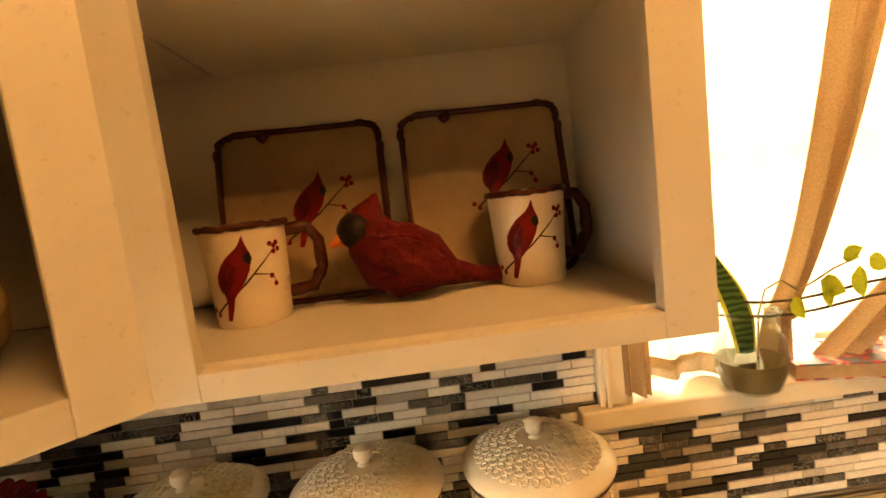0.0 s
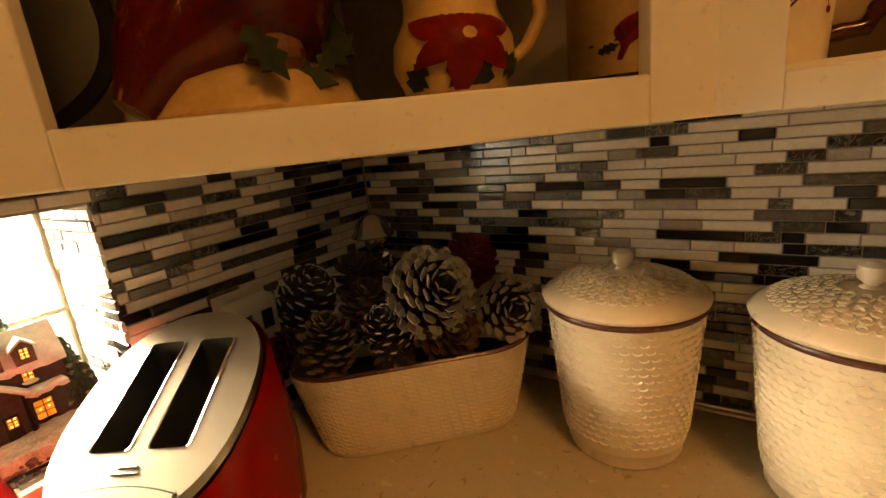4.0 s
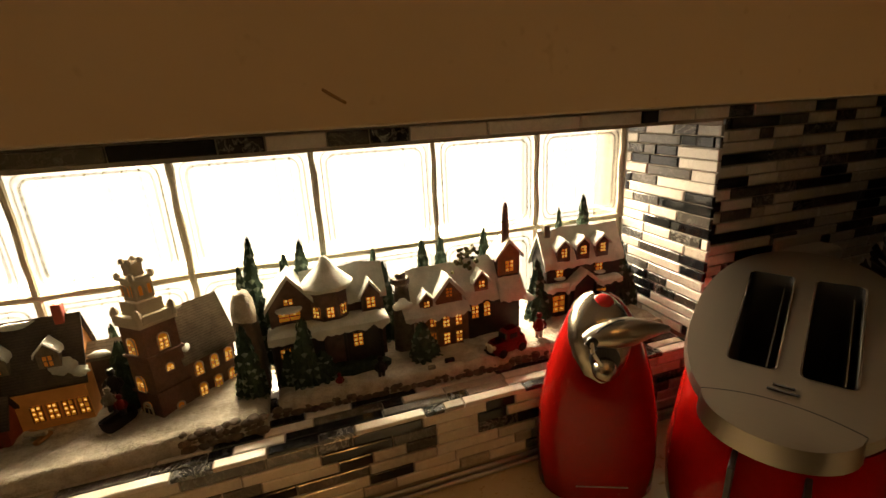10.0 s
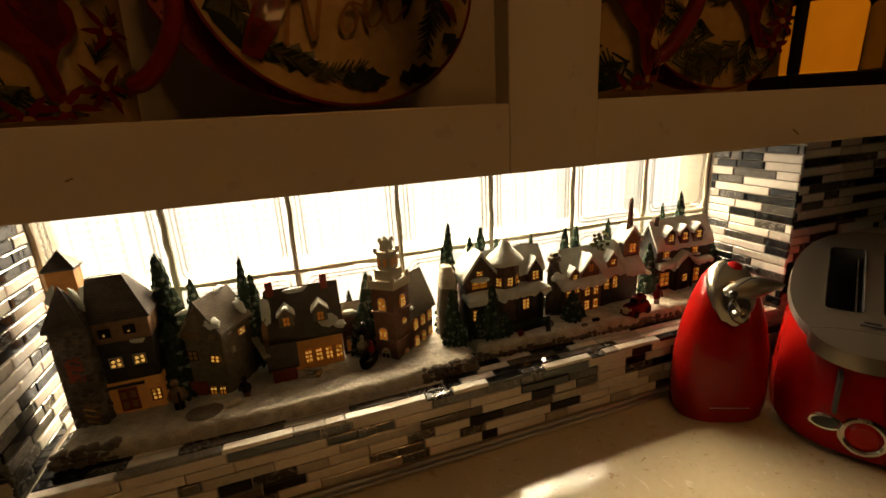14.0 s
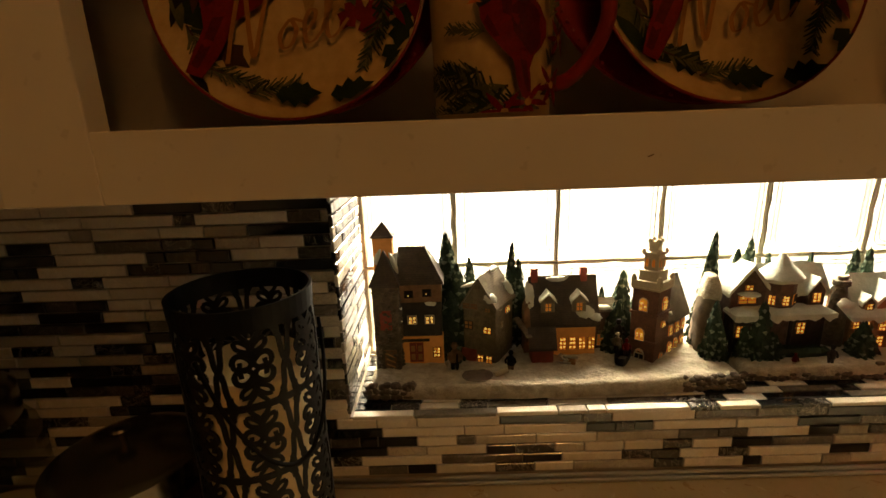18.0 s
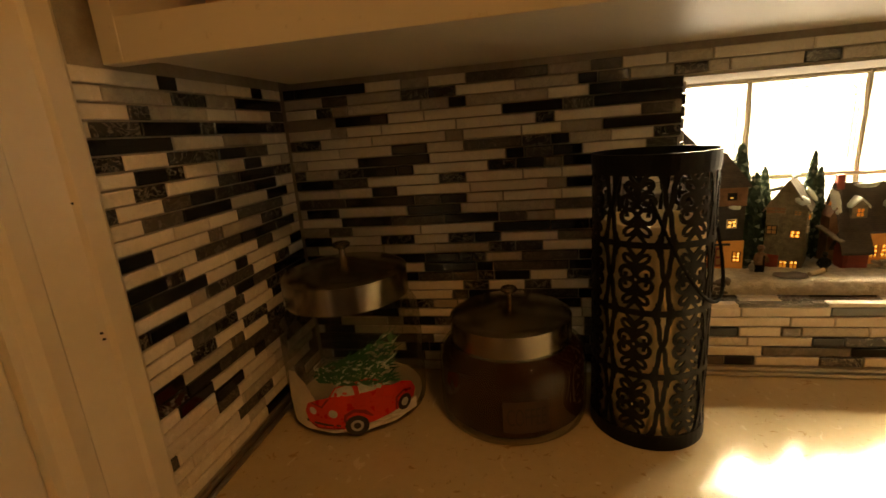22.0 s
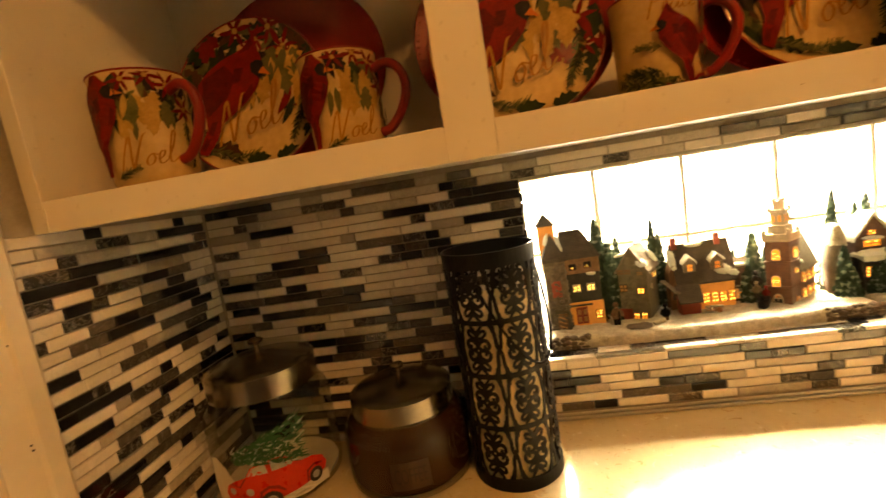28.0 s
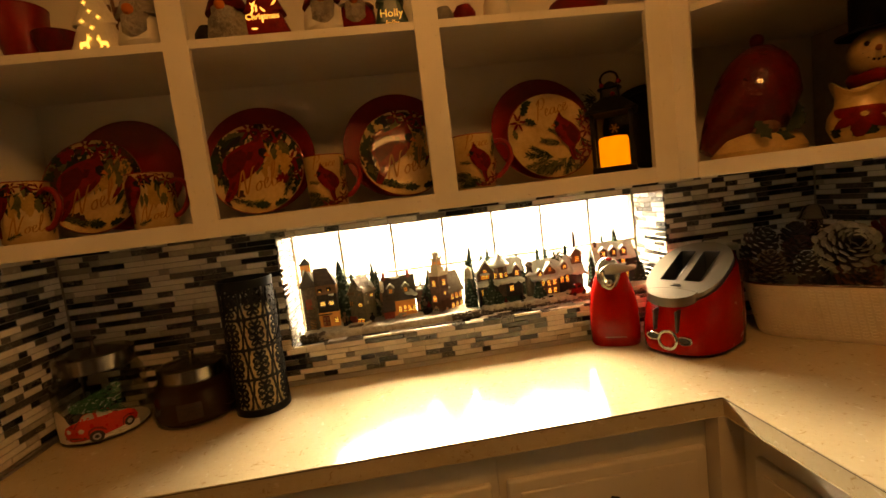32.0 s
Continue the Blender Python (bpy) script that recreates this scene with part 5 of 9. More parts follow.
j2 = glass_jar(pose(-0.985, -1.384, CT), 0.118, 0.137, 0.09, "clear glass jar full of ground coffee with a steel lid")
COFFEE = two_tone("ground coffee", (0.022, 0.006, 0.003), (0.05, 0.015, 0.007), 200, 0.8, bump=0.5, bscale=500, spec=0.1)
part("coffee", lathe([(0, 0.005), (0.1, 0.005), (0.1135, 0.018), (0.1135, 0.098), (0.109, 0.112), (0.096, 0.126), (0, 0.127)], 40), COFFEE, j2, "dark ground coffee", True)


def letters(body, size, shear=0.0, depth=0.0, thin=0.0):
    cu = bpy.data.curves.new("text", "FONT")
    cu.body, cu.size, cu.shear, cu.align_x, cu.offset, cu.extrude, cu.resolution_u = body, size, shear, "CENTER", -thin * size, depth, 3
    ob = bpy.data.objects.new("text", cu)
    scene.collection.objects.link(ob)
    dg = bpy.context.evaluated_depsgraph_get()
    me = bpy.data.meshes.new_from_object(ob.evaluated_get(dg))
    bpy.data.objects.remove(ob)
    bpy.data.curves.remove(cu)
    bm = bmesh.new()
    bm.from_mesh(me)
    bpy.data.meshes.remove(me)
    return bm


def wrapped(bm, wrap, lift=0.001, cuts=0):
    if cuts:
        bmesh.ops.subdivide_edges(bm, edges=[e for e in bm.edges if e.calc_length() > 0.008], cuts=cuts)
    for v in bm.verts:
        v.co = Vector(wrap(v.co.x, v.co.y, lift))
    return bm


W2 = on_jar(0.118, radians(12))
LABELINK = two_tone("dark printed label", (0.012, 0.006, 0.004), (0.02, 0.01, 0.007), 50, 0.5)
part("label", decal([(0, [(-0.034, 0.028), (0.034, 0.028), (0.034, 0.078), (-0.034, 0.078)])], W2, 0.0005, 3), two_tone("brown jar label", (0.03, 0.013, 0.008), (0.045, 0.02, 0.012), 60, 0.4), j2, "brown label")
part("lettering", wrapped(moved(letters("COFFEE", 0.0165), Matrix.Diagonal((1, 2.4, 1, 1)) @ pose(0, 0.0168, 0)), W2, 0.0009), LABELINK, j2, "COFFEE in tall dark letters")

# pierced black candle lantern
lan = thing("candle_lantern", pose(-0.962, -1.182, CT), "tall black pierced metal cylinder lantern with a cream candle", "lantern")
R = 0.078
H = 0.407
part("base_ring", lathe([(0, 0), (R + 0.002, 0), (R + 0.002, 0.022), (R - 0.002, 0.022), (R - 0.002, 0.004), (0, 0.004)], 48), BLACK, lan, smooth=False)
part("top_ring", lathe([(R + 0.0015, H - 0.022), (R + 0.0025, H), (R - 0.001, H), (R - 0.0015, H - 0.022), (R + 0.0015, H - 0.022)], 48), BLACK, lan, smooth=False)


def ribbon(bm, pts, w):
    """A flat cut-out stroke on the lantern's wall through (angle, height) points."""
    rows = []
    for i, p in enumerate(pts):
        a, b = pts[max(i - 1, 0)], pts[min(i + 1, len(pts) - 1)]
        du, dv = (b[0] - a[0]), b[1] - a[1]
        l = math.hypot(du, dv) or 1
        nu, nv = -dv / l * w * 0.55, du / l * w * 0.55
        q = []
        for s in (-1, 1):
            u, v = p[0] + nu * s, p[1] + nv * s
            for rad in (R - 0.0009, R + 0.0009):
                q.append(bm.verts.new((rad * math.cos(u / R), rad * math.sin(u / R), v)))
        rows.append(q)
    for a, b in zip(rows, rows[1:]):
        for i, j in ((0, 1), (1, 3), (3, 2), (2, 0)):
            bm.faces.new((a[i], a[j], b[j], b[i]))


N, ROWS = 7, 4
cw, z0 = 2 * math.pi * R / N, 0.022
ch = (H - 0.022 - z0) / ROWS
bezier = lambda p, n=8: [tuple(((1 - t) ** 3 * p[0][k] + 3 * (1 - t) ** 2 * t * p[1][k] + 3 * (1 - t) * t * t * p[2][k] + t ** 3 * p[3][k]) for k in (0, 1)) for t in [i / n for i in range(n + 1)]]
for row in range(ROWS):
    bm = bmesh.new()
    zb = z0 + row * ch
    ribbon(bm, [(cw * N * i / 56, zb + ch) for i in range(57)], 0.0075)
    for c in range(N):
        u0, v0 = c * cw + cw / 2, zb + ch / 2
        X, Y = cw / 2, ch / 2
        for sx in (-1, 1):
            f = lambda x, y, sx=sx: (u0 + sx * x * X, v0 + y * Y)
            ribbon(bm, bezier([f(0.98, 0), f(0.78, 0.3), f(1.02, 0.6), f(0.62, 1)]), 0.0055)
            ribbon(bm, bezier([f(0.98, 0), f(0.78, -0.3), f(1.02, -0.6), f(0.62, -1)]), 0.0055)
            ribbon(bm, bezier([f(0.62, 1), f(0.9, 0.95), f(0.92, 0.7), f(0.7, 0.72)]), 0.004)
            ribbon(bm, bezier([f(0.62, -1), f(0.9, -0.95), f(0.92, -0.7), f(0.7, -0.72)]), 0.004)
            for sy in (-1, 1):
                g = lambda x, y, sx=sx, sy=sy: (u0 + sx * x * X, v0 + sy * y * Y)
                ribbon(bm, bezier([g(0, 0.14), g(0.2, 0.5), g(0.62, 0.42), g(0.56, 0.12)]), 0.0056)
                ribbon(bm, bezier([g(0.56, 0.12), g(0.5, -0.02), g(0.34, 0.04), g(0.36, 0.2)], 6), 0.0046)
                ribbon(bm, bezier([g(0.0, 0.42), g(0.18, 0.45), g(0.5, 0.5), g(0.44, 0.72)]), 0.0044)
                ribbon(bm, bezier([g(0.44, 0.72), g(0.25, 0.78), g(0.1, 0.6), g(0.0, 0.5)]), 0.0044)
                ribbon(bm, bezier([g(0.0, 0.62), g(0.08, 0.75), g(0.3, 0.84), g(0.3, 1.0)]), 0.0044)
            ribbon(bm, [f(0, 0.14), f(0.17, 0)], 0.005), ribbon(bm, [f(0, -0.14), f(0.17, 0)], 0.005)
            ribbon(bm, [f(0.17, 0), f(0.4, 0.0)], 0.006)
        ribbon(bm, [(u0, v0 + 0.14 * Y), (u0, v0 + 0.66 * Y)], 0.007), ribbon(bm, [(u0, v0 - 0.14 * Y), (u0, v0 - 0.66 * Y)], 0.007)
    part("pierced_band", bm, BLACK, lan)["kind"] = "stuff"
SOOT = two_tone("matte black wire", (0.003, 0.003, 0.003), (0.008, 0.008, 0.007), 40, 0.8, spec=0.05)
CANDLE = two_tone("cream wax", (0.78, 0.62, 0.33), (0.86, 0.72, 0.44), 16, 0.45)
part("candle", lathe([(0, 0.005), (0.066, 0.005), (0.067, 0.01), (0.067, 0.308), (0.063, 0.315), (0.055, 0.31), (0.03, 0.3), (0, 0.298)], 40), CANDLE, lan, "cream pillar candle", True)
part("handle", tube([((R + 0.005 + 0.008 * math.sin(math.pi * i / 20)) * math.cos(radians(-15 + 125 * i / 20)), (R + 0.005 + 0.008 * math.sin(math.pi * i / 20)) * math.sin(radians(-15 + 125 * i / 20)), 0.355 - 0.14 * math.sin(math.pi * i / 20)) for i in range(21)], 0.0024, 8), SOOT, lan, "thin black wire handle", True)

# ---- painted ceramics on the shelves ----
CARD = two_tone("painted cardinal red", (0.085, 0.003, 0.002), (0.17, 0.007, 0.004), 45, 0.5, coat=0.1, spec=0.08)
CARDD = two_tone("painted dark wing red", (0.035, 0.002, 0.002), (0.1, 0.004, 0.003), 45, 0.5, coat=0.1, spec=0.08)
INK = two_tone("painted black", (0.006, 0.005, 0.005), (0.016, 0.012, 0.01), 60, 0.5, coat=0.1, spec=0.08)
BEAK = two_tone("painted orange", (0.35, 0.09, 0.02), (0.45, 0.14, 0.03), 60, 0.5, coat=0.1, spec=0.08)
HOLLY = two_tone("painted holly green", (0.005, 0.009, 0.004), (0.018, 0.03, 0.009), 50, 0.5, coat=0.12, spec=0.06)
OLIVE = two_tone("painted olive leaf", (0.045, 0.05, 0.016), (0.11, 0.1, 0.036), 50, 0.5, coat=0.1, spec=0.06)
OCHRE = two_tone("painted ochre leaf", (0.24, 0.14, 0.03), (0.4, 0.25, 0.07), 50, 0.5, coat=0.1, spec=0.08)
POIN = two_tone("painted poinsettia", (0.08, 0.003, 0.003), (0.16, 0.006, 0.005), 60, 0.45, coat=0.15, spec=0.08)
TWIG = two_tone("painted twig brown", (0.03, 0.012, 0.006), (0.06, 0.026, 0.012), 60, 0.45, spec=0.08)
GOLD = two_tone("gold-brown script paint", (0.22, 0.1, 0.016), (0.32, 0.155, 0.03), 60, 0.4, spec=0.1)
PALETTE = [CARD, CARDD, INK, BEAK, HOLLY, OLIVE, OCHRE, POIN, TWIG, GOLD]

BIRD = [(0.03, -0.97), (0.13, -0.95), (0.14, -0.7), (0.13, -0.45), (0.22, -0.25), (0.3, -0.02), (0.335, 0.18), (0.32, 0.32), (0.31, 0.42), (0.27, 0.54), (0.2, 0.62), (0.13, 0.72), (0.05, 0.86), (0.03, 0.72), (0.0, 0.6), (-0.08, 0.48), (-0.18, 0.34), (-0.27, 0.14), (-0.32, -0.08), (-0.29, -0.26), (-0.2, -0.38), (-0.1, -0.45), (-0.02, -0.6), (0.0, -0.8)]
WING = [(-0.28, 0.02), (-0.12, 0.3), (0.05, 0.2), (0.06, -0.1), (-0.06, -0.45), (-0.2, -0.32)]
MASK = [(0.2, 0.34), (0.32, 0.3), (0.34, 0.42), (0.27, 0.54), (0.2, 0.52), (0.15, 0.44)]
BILL = [(0.28, 0.36), (0.42, 0.4), (0.3, 0.47)]
QUILLS = [[(-0.3, -0.02), (-0.22, 0.1), (0.0, -0.3), (-0.08, -0.44)], [(-0.2, 0.14), (-0.12, 0.22), (0.05, -0.12), (0.0, -0.28)], [(0.03, -0.9), (0.08, -0.9), (0.06, -0.45), (0.0, -0.5)], [(-0.02, 0.5), (0.08, 0.62), (0.1, 0.74), (0.05, 0.78)], [(0.26, -0.1), (0.31, 0.12), (0.26, 0.2), (0.2, -0.1)], [(0.0, 0.3), (0.1, 0.36), (0.12, 0.16), (0.06, 0.1)]]
SPIKY = [(0, 0), (0.16, 0.2), (0.26, 0.13), (0.42, 0.3), (0.52, 0.17), (0.68, 0.26), (0.76, 0.12), (1.0, 0.0), (0.76, -0.12), (0.68, -0.26), (0.52, -0.17), (0.42, -0.3), (0.26, -0.13), (0.16, -0.2)]
PETAL = [(0, 0), (0.2, 0.17), (0.48, 0.24), (0.62, 0.2), (0.8, 0.11), (1, 0), (0.82, -0.13), (0.6, -0.21), (0.45, -0.22), (0.2, -0.16)]
LANCE = [(0, 0), (0.25, 0.13), (0.55, 0.15), (0.8, 0.08), (1, 0), (0.8, -0.06), (0.5, -0.1), (0.2, -0.08)]


def put(pts, x, y, s, deg=0, flip=1):
    c, n = math.cos(radians(deg)) * s, math.sin(radians(deg)) * s
    return [(x + flip * (a * c - b * n), y + a * n + b * c) for a, b in pts]


def stroke(x0, y0, x1, y1, w):
    d = math.hypot(x1 - x0, y1 - y0) or 1
    nx, ny = -(y1 - y0) / d * w / 2, (x1 - x0) / d * w / 2
    return [(x0 + nx, y0 + ny), (x0 - nx, y0 - ny), (x1 - nx * 0.5, y1 - ny * 0.5), (x1 + nx * 0.5, y1 + ny * 0.5)]


def bird_shapes(x, y, s, deg=0, flip=1):
    fat = lambda pts: [(a * 1.3, b) for a, b in pts]
    return [(0, put(fat(BIRD), x, y, s, deg, flip)), (1, put(fat(WING), x, y, s, deg, flip))] + [(1, put(fat(q), x, y, s, deg, flip)) for q in QUILLS] + [(2, put(fat(MASK), x, y, s, deg, flip)), (3, put(fat(BILL), x, y, s, deg, flip))]


def flower(x, y, s, r, mat=7, n=6):
    return [(mat, put(LANCE, x, y, s * r.uniform(0.85, 1.1), i * 360 / n + r.uniform(-12, 12))) for i in range(n)] + [(6, circle(x, y, s * 0.16, 8))]


def sprig(x, y, s, deg, r, mat=5):
    """A pine twig bristling with thin painted needles."""
    c, n = math.cos(radians(deg)), math.sin(radians(deg))
    out = [(8, stroke(x, y, x + c * s, y + n * s, s * 0.04))]
    for i in range(15):
        t = 0.05 + 0.95 * i / 14
        for sg in (-1, 1):
            a, l = radians(deg + sg * r.uniform(24, 52)), s * r.uniform(0.22, 0.36) * (1.15 - 0.5 * t)
            px, py = x + c * s * t, y + n * s * t
            out.append((r.choice((mat, mat, 4, 5)), stroke(px, py, px + math.cos(a) * l, py + math.sin(a) * l, s * 0.05)))
    return out


def thicket(r, n, area, mats, size, way):
    """Overlapping painted leaves filling an area."""
    x0, y0, x1, y1 = area
    return [(r.choice(mats), put(r.choice((SPIKY, LANCE, LANCE)), r.uniform(x0, x1), r.uniform(y0, y1), r.uniform(*size), r.uniform(*way))) for _ in range(n)]


def wreath(r, n, a0, a1, inner):
    """Dark leaves crowding along the rim from angle a0 to a1."""
    out = []
    for _ in range(n):
        a, q = r.uniform(a0, a1), r.uniform(inner, 0.95)
        out.append((r.choice((4, 4, 2, 4, 8, 5)), put(r.choice((SPIKY, LANCE)), q * math.cos(radians(a)), q * math.sin(radians(a)), r.uniform(0.3, 0.46), a + r.choice((-1, 1)) * r.uniform(60, 120))))
    return out


def noel_scene(r):
    """Cardinal on a holly branch above an open cream field, within the unit disc."""
    out = wreath(r, 30, -15, 235, 0.68)
    out += thicket(r, 26, (-0.5, 0.5, 0.95, 0.95), (4, 4, 2, 8, 5, 7), (0.32, 0.5), (-150, -20))
    out += thicket(r, 8, (-0.95, 0.1, -0.6, 0.6), (4, 2, 8, 5), (0.3, 0.45), (-140, -40))
    out += thicket(r, 12, (0.5, -0.15, 0.95, 0.4), (4, 5, 2, 7, 8), (0.28, 0.42), (-130, -50))
    for x, y in ((0.15, 0.72), (0.5, 0.55), (0.72, 0.12), (0.74, -0.2), (-0.1, 0.86), (0.35, 0.82)):
        out += flower(x, y, r.uniform(0.17, 0.26), r)
    out += thicket(r, 24, (0.0, 0.1, 0.66, 0.6), (6, 6, 6, 5), (0.3, 0.5), (-115, -60))
    for x, y, d in ((0.7, -0.05, -95), (0.66, -0.3, -110), (-0.72, -0.3, -60), (-0.55, -0.62, -20), (-0.3, -0.8, 10)):
        out += sprig(x, y, 0.36, d, r, 4 if x > 0 else 5)
    for x, y, d in ((-0.9, 0.12, 60), (-0.82, -0.05, 110), (0.7, -0.5, -60), (0.3, -0.84, 10), (-0.6, 0.5, 120), (-0.1, -0.82, 0)):
        out.append((4, put(SPIKY, x, y, 0.34, d)))
    out += bird_shapes(-0.3, 0.14, 0.92, -30)
    return out


def peace_scene(r):
    """Cardinal on pine twigs at one side of an open cream field, holly above on the other."""
    out = []
    for x, y, d, s in ((-0.15, -0.55, 196, 0.5), (-0.1, -0.45, 150, 0.42), (0.0, -0.5, 170, 0.6), (0.1, -0.6, 200, 0.6), (0.3, -0.55, 215, 0.55), (0.2, -0.7, 185, 0.6), (0.45, -0.5, 240, 0.5), (0.5, -0.35, 300, 0.5), (0.25, 0.0, 150, 0.3), (0.2, -0.2, 165, 0.42), (0.7, -0.1, 290, 0.5), (0.72, 0.1, 80, 0.4), (0.75, 0.2, 50, 0.25), (0.0, -0.8, 190, 0.45), (0.35, -0.75, 330, 0.45)):
        out += sprig(x, y, s, d, r, r.choice((5, 5, 4)))
    for x, y in ((0.62, -0.62), (0.76, -0.4), (0.8, 0.28), (0.84, 0.02)):
        out += flower(x, y, 0.2, r)
    out += bird_shapes(0.42, 0.0, 0.66, -10, -1)
    out += flower(-0.72, 0.36, 0.25, r) + [(4, put(SPIKY, -0.62, 0.5, 0.36, 60)), (4, put(SPIKY, -0.55, 0.42, 0.3, -30)), (4, put(SPIKY, -0.6, 0.72, 0.28, 20)), (5, put(SPIKY, -0.85, 0.2, 0.26, -80))]
    return out


def clip_disc(shapes, lim=0.98):
    out = []
    for m, p in shapes:
        q = []
        for x, y in p:
            d = math.hypot(x, y)
            q.append((x * lim / d, y * lim / d) if d > lim else (x, y))
        if len({(round(a, 3), round(b, 3)) for a, b in q}) >= 3:
            out.append((m, q))
    return out


HAND = {"N": ((0, 0), (0.05, 0.5), (0.13, 1.0), (0.2, 0.9), (0.29, 0.3), (0.37, 0.0), (0.44, 0.4), (0.55, 1.0), (0.64, 1.06)),
        "o": ((0.18, 0.38), (0.06, 0.22), (0.1, 0.03), (0.22, 0.04), (0.28, 0.22), (0.2, 0.38), (0.3, 0.34), (0.38, 0.3)),
        "e": ((0, 0.15), (0.13, 0.25), (0.16, 0.4), (0.07, 0.43), (0.02, 0.25), (0.06, 0.04), (0.16, 0.02), (0.29, 0.15)),
        "l": ((0, 0.15), (0.12, 0.6), (0.14, 1.0), (0.06, 1.04), (0.03, 0.6), (0.06, 0.1), (0.16, 0.01), (0.34, 0.2)),
        "P": ((0.12, -0.1), (0.16, 0.5), (0.22, 1.0), (0.08, 0.78), (0.2, 1.04), (0.45, 1.06), (0.54, 0.8), (0.4, 0.52), (0.2, 0.5)),
        "a": ((0.3, 0.35), (0.15, 0.4), (0.03, 0.2), (0.1, 0.02), (0.22, 0.1), (0.32, 0.38), (0.3, 0.1), (0.36, 0.02), (0.46, 0.15)),
        "c": ((0.26, 0.32), (0.16, 0.4), (0.03, 0.22), (0.08, 0.03), (0.2, 0.03), (0.34, 0.15))}
ADVANCE = {"N": 0.66, "o": 0.37, "e": 0.28, "l": 0.34, "P": 0.56, "a": 0.45, "c": 0.33}


def script(word, size):
    """A handwritten word in thin brush strokes, centred on the origin."""
    bm = bmesh.new()
    total, x0 = sum(ADVANCE[c] for c in word), 0.0
    for c in word:
        p = [Vector(q) for q in HAND[c]]
        fine = []
        for k in range(len(p) - 1):
            a, b, d, e = p[max(k - 1, 0)], p[k], p[k + 1], p[min(k + 2, len(p) - 1)]
            for t in (0, 0.2, 0.4, 0.6, 0.8):
                fine.append(0.5 * (2 * b + (d - a) * t + (2 * a - 5 * b + 4 * d - e) * t * t + (3 * b - a - 3 * d + e) * t ** 3))
        fine.append(p[-1])
        rows = []
        for k, q in enumerate(fine):
            t = (fine[min(k + 1, len(fine) - 1)] - fine[max(k - 1, 0)]).normalized()
            w = 0.013 + 0.02 * abs(t.y) ** 2
            row = []
            for sg in (-1, 1):
                u, v = q.x - t.y * w * sg + x0 - total / 2, q.y + t.x * w * sg
                row.append(bm.verts.new(((u + 0.3 * v) * size * 0.9, v * size * 0.85, 0)))
            rows.append(row)
        for a, b in zip(rows, rows[1:]):
            bm.faces.new((a[0], b[0], b[1], a[1]))
        x0 += ADVANCE[c]
    return bm


def facing(x, y, z, turn, tilt):
    """Upright plate frame: local x to the right, local y up the face, local z out of it."""
    return pose(x, y, z, 0, 0, turn) @ pose(0, 0, 0, 90 - tilt, 0, 0)


def charger(y, x=-0.972, tilt=13):
    e = thing("charger_plate", facing(x, y, SH + 0.004, 90, tilt), "large dark red beaded plate leaning on the cabinet back", "plate", "dark red charger plates")
    up = pose(0, 0.166, 0)
    part("plate", moved(lathe([(0, 0.004), (0.105, 0.004), (0.115, 0.008), (0.15, 0.017), (0.164, 0.021), (0.166, 0.019), (0.15, 0.013), (0.11, 0.0), (0, 0.0)], 56), up), REDG, e, smooth=True)
    bm = bmesh.new()
    for i in range(88):
        a = 2 * math.pi * i / 88
        ball(0.158 * math.cos(a), 0.166 + 0.158 * math.sin(a), 0.02, 0.0024, bm, u=6, v=4)
    part("beading", bm, REDG, e, "beaded rim", True)
    return e


def painted_plate(y, scene_fn, word, seed, x=-0.94, tilt=12, wx=0.0, wy=-0.45, roll=0, r=0.138, word_size=0.082, turn=90):
    e = thing("painted_plate", facing(x, y, SH + 0.004, turn, tilt), "round cream plate painted with a cardinal, holly and gold script", "plate", "painted cardinal plates")
    up = pose(0, r, 0)
    part("plate", moved(lathe([(0, 0.007), (r * 0.7, 0.007), (r * 0.8, 0.009), (r * 0.97, 0.015), (r, 0.0165), (r * 0.99, 0.0135), (r * 0.72, 0.0), (0, 0.0)], 56), up), IVORY, e, smooth=True)
    part("rim", moved(tube([(r * 0.995 * math.cos(i * math.pi / 28), r * 0.995 * math.sin(i * math.pi / 28), 0.0155) for i in range(56)], 0.0016, 6, closed=True), up), REDG, e, "thin red rim", True)
    rise = lambda q: 0.0074 if q < 0.72 * r else 0.0074 + (q - 0.72 * r) / (0.25 * r) * 0.0075
    flat = lambda u, v, o: (u, v + r, rise(math.hypot(u, v)) + o)
    sh = [(m, [(a * r, b * r) for a, b in p]) for m, p in clip_disc(scene_fn(random.Random(seed)))]
    part("painting", decal(sh, flat, 0.0004, 1), PALETTE, e, "painted cardinal with holly leaves")
    bm = moved(script(word, word_size), pose(wx * r, wy * r, 0, 0, 0, 12))
    part("lettering", wrapped(bm, flat, 0.0085, 0), GOLD, e, "gold script reading " + word)
    return e


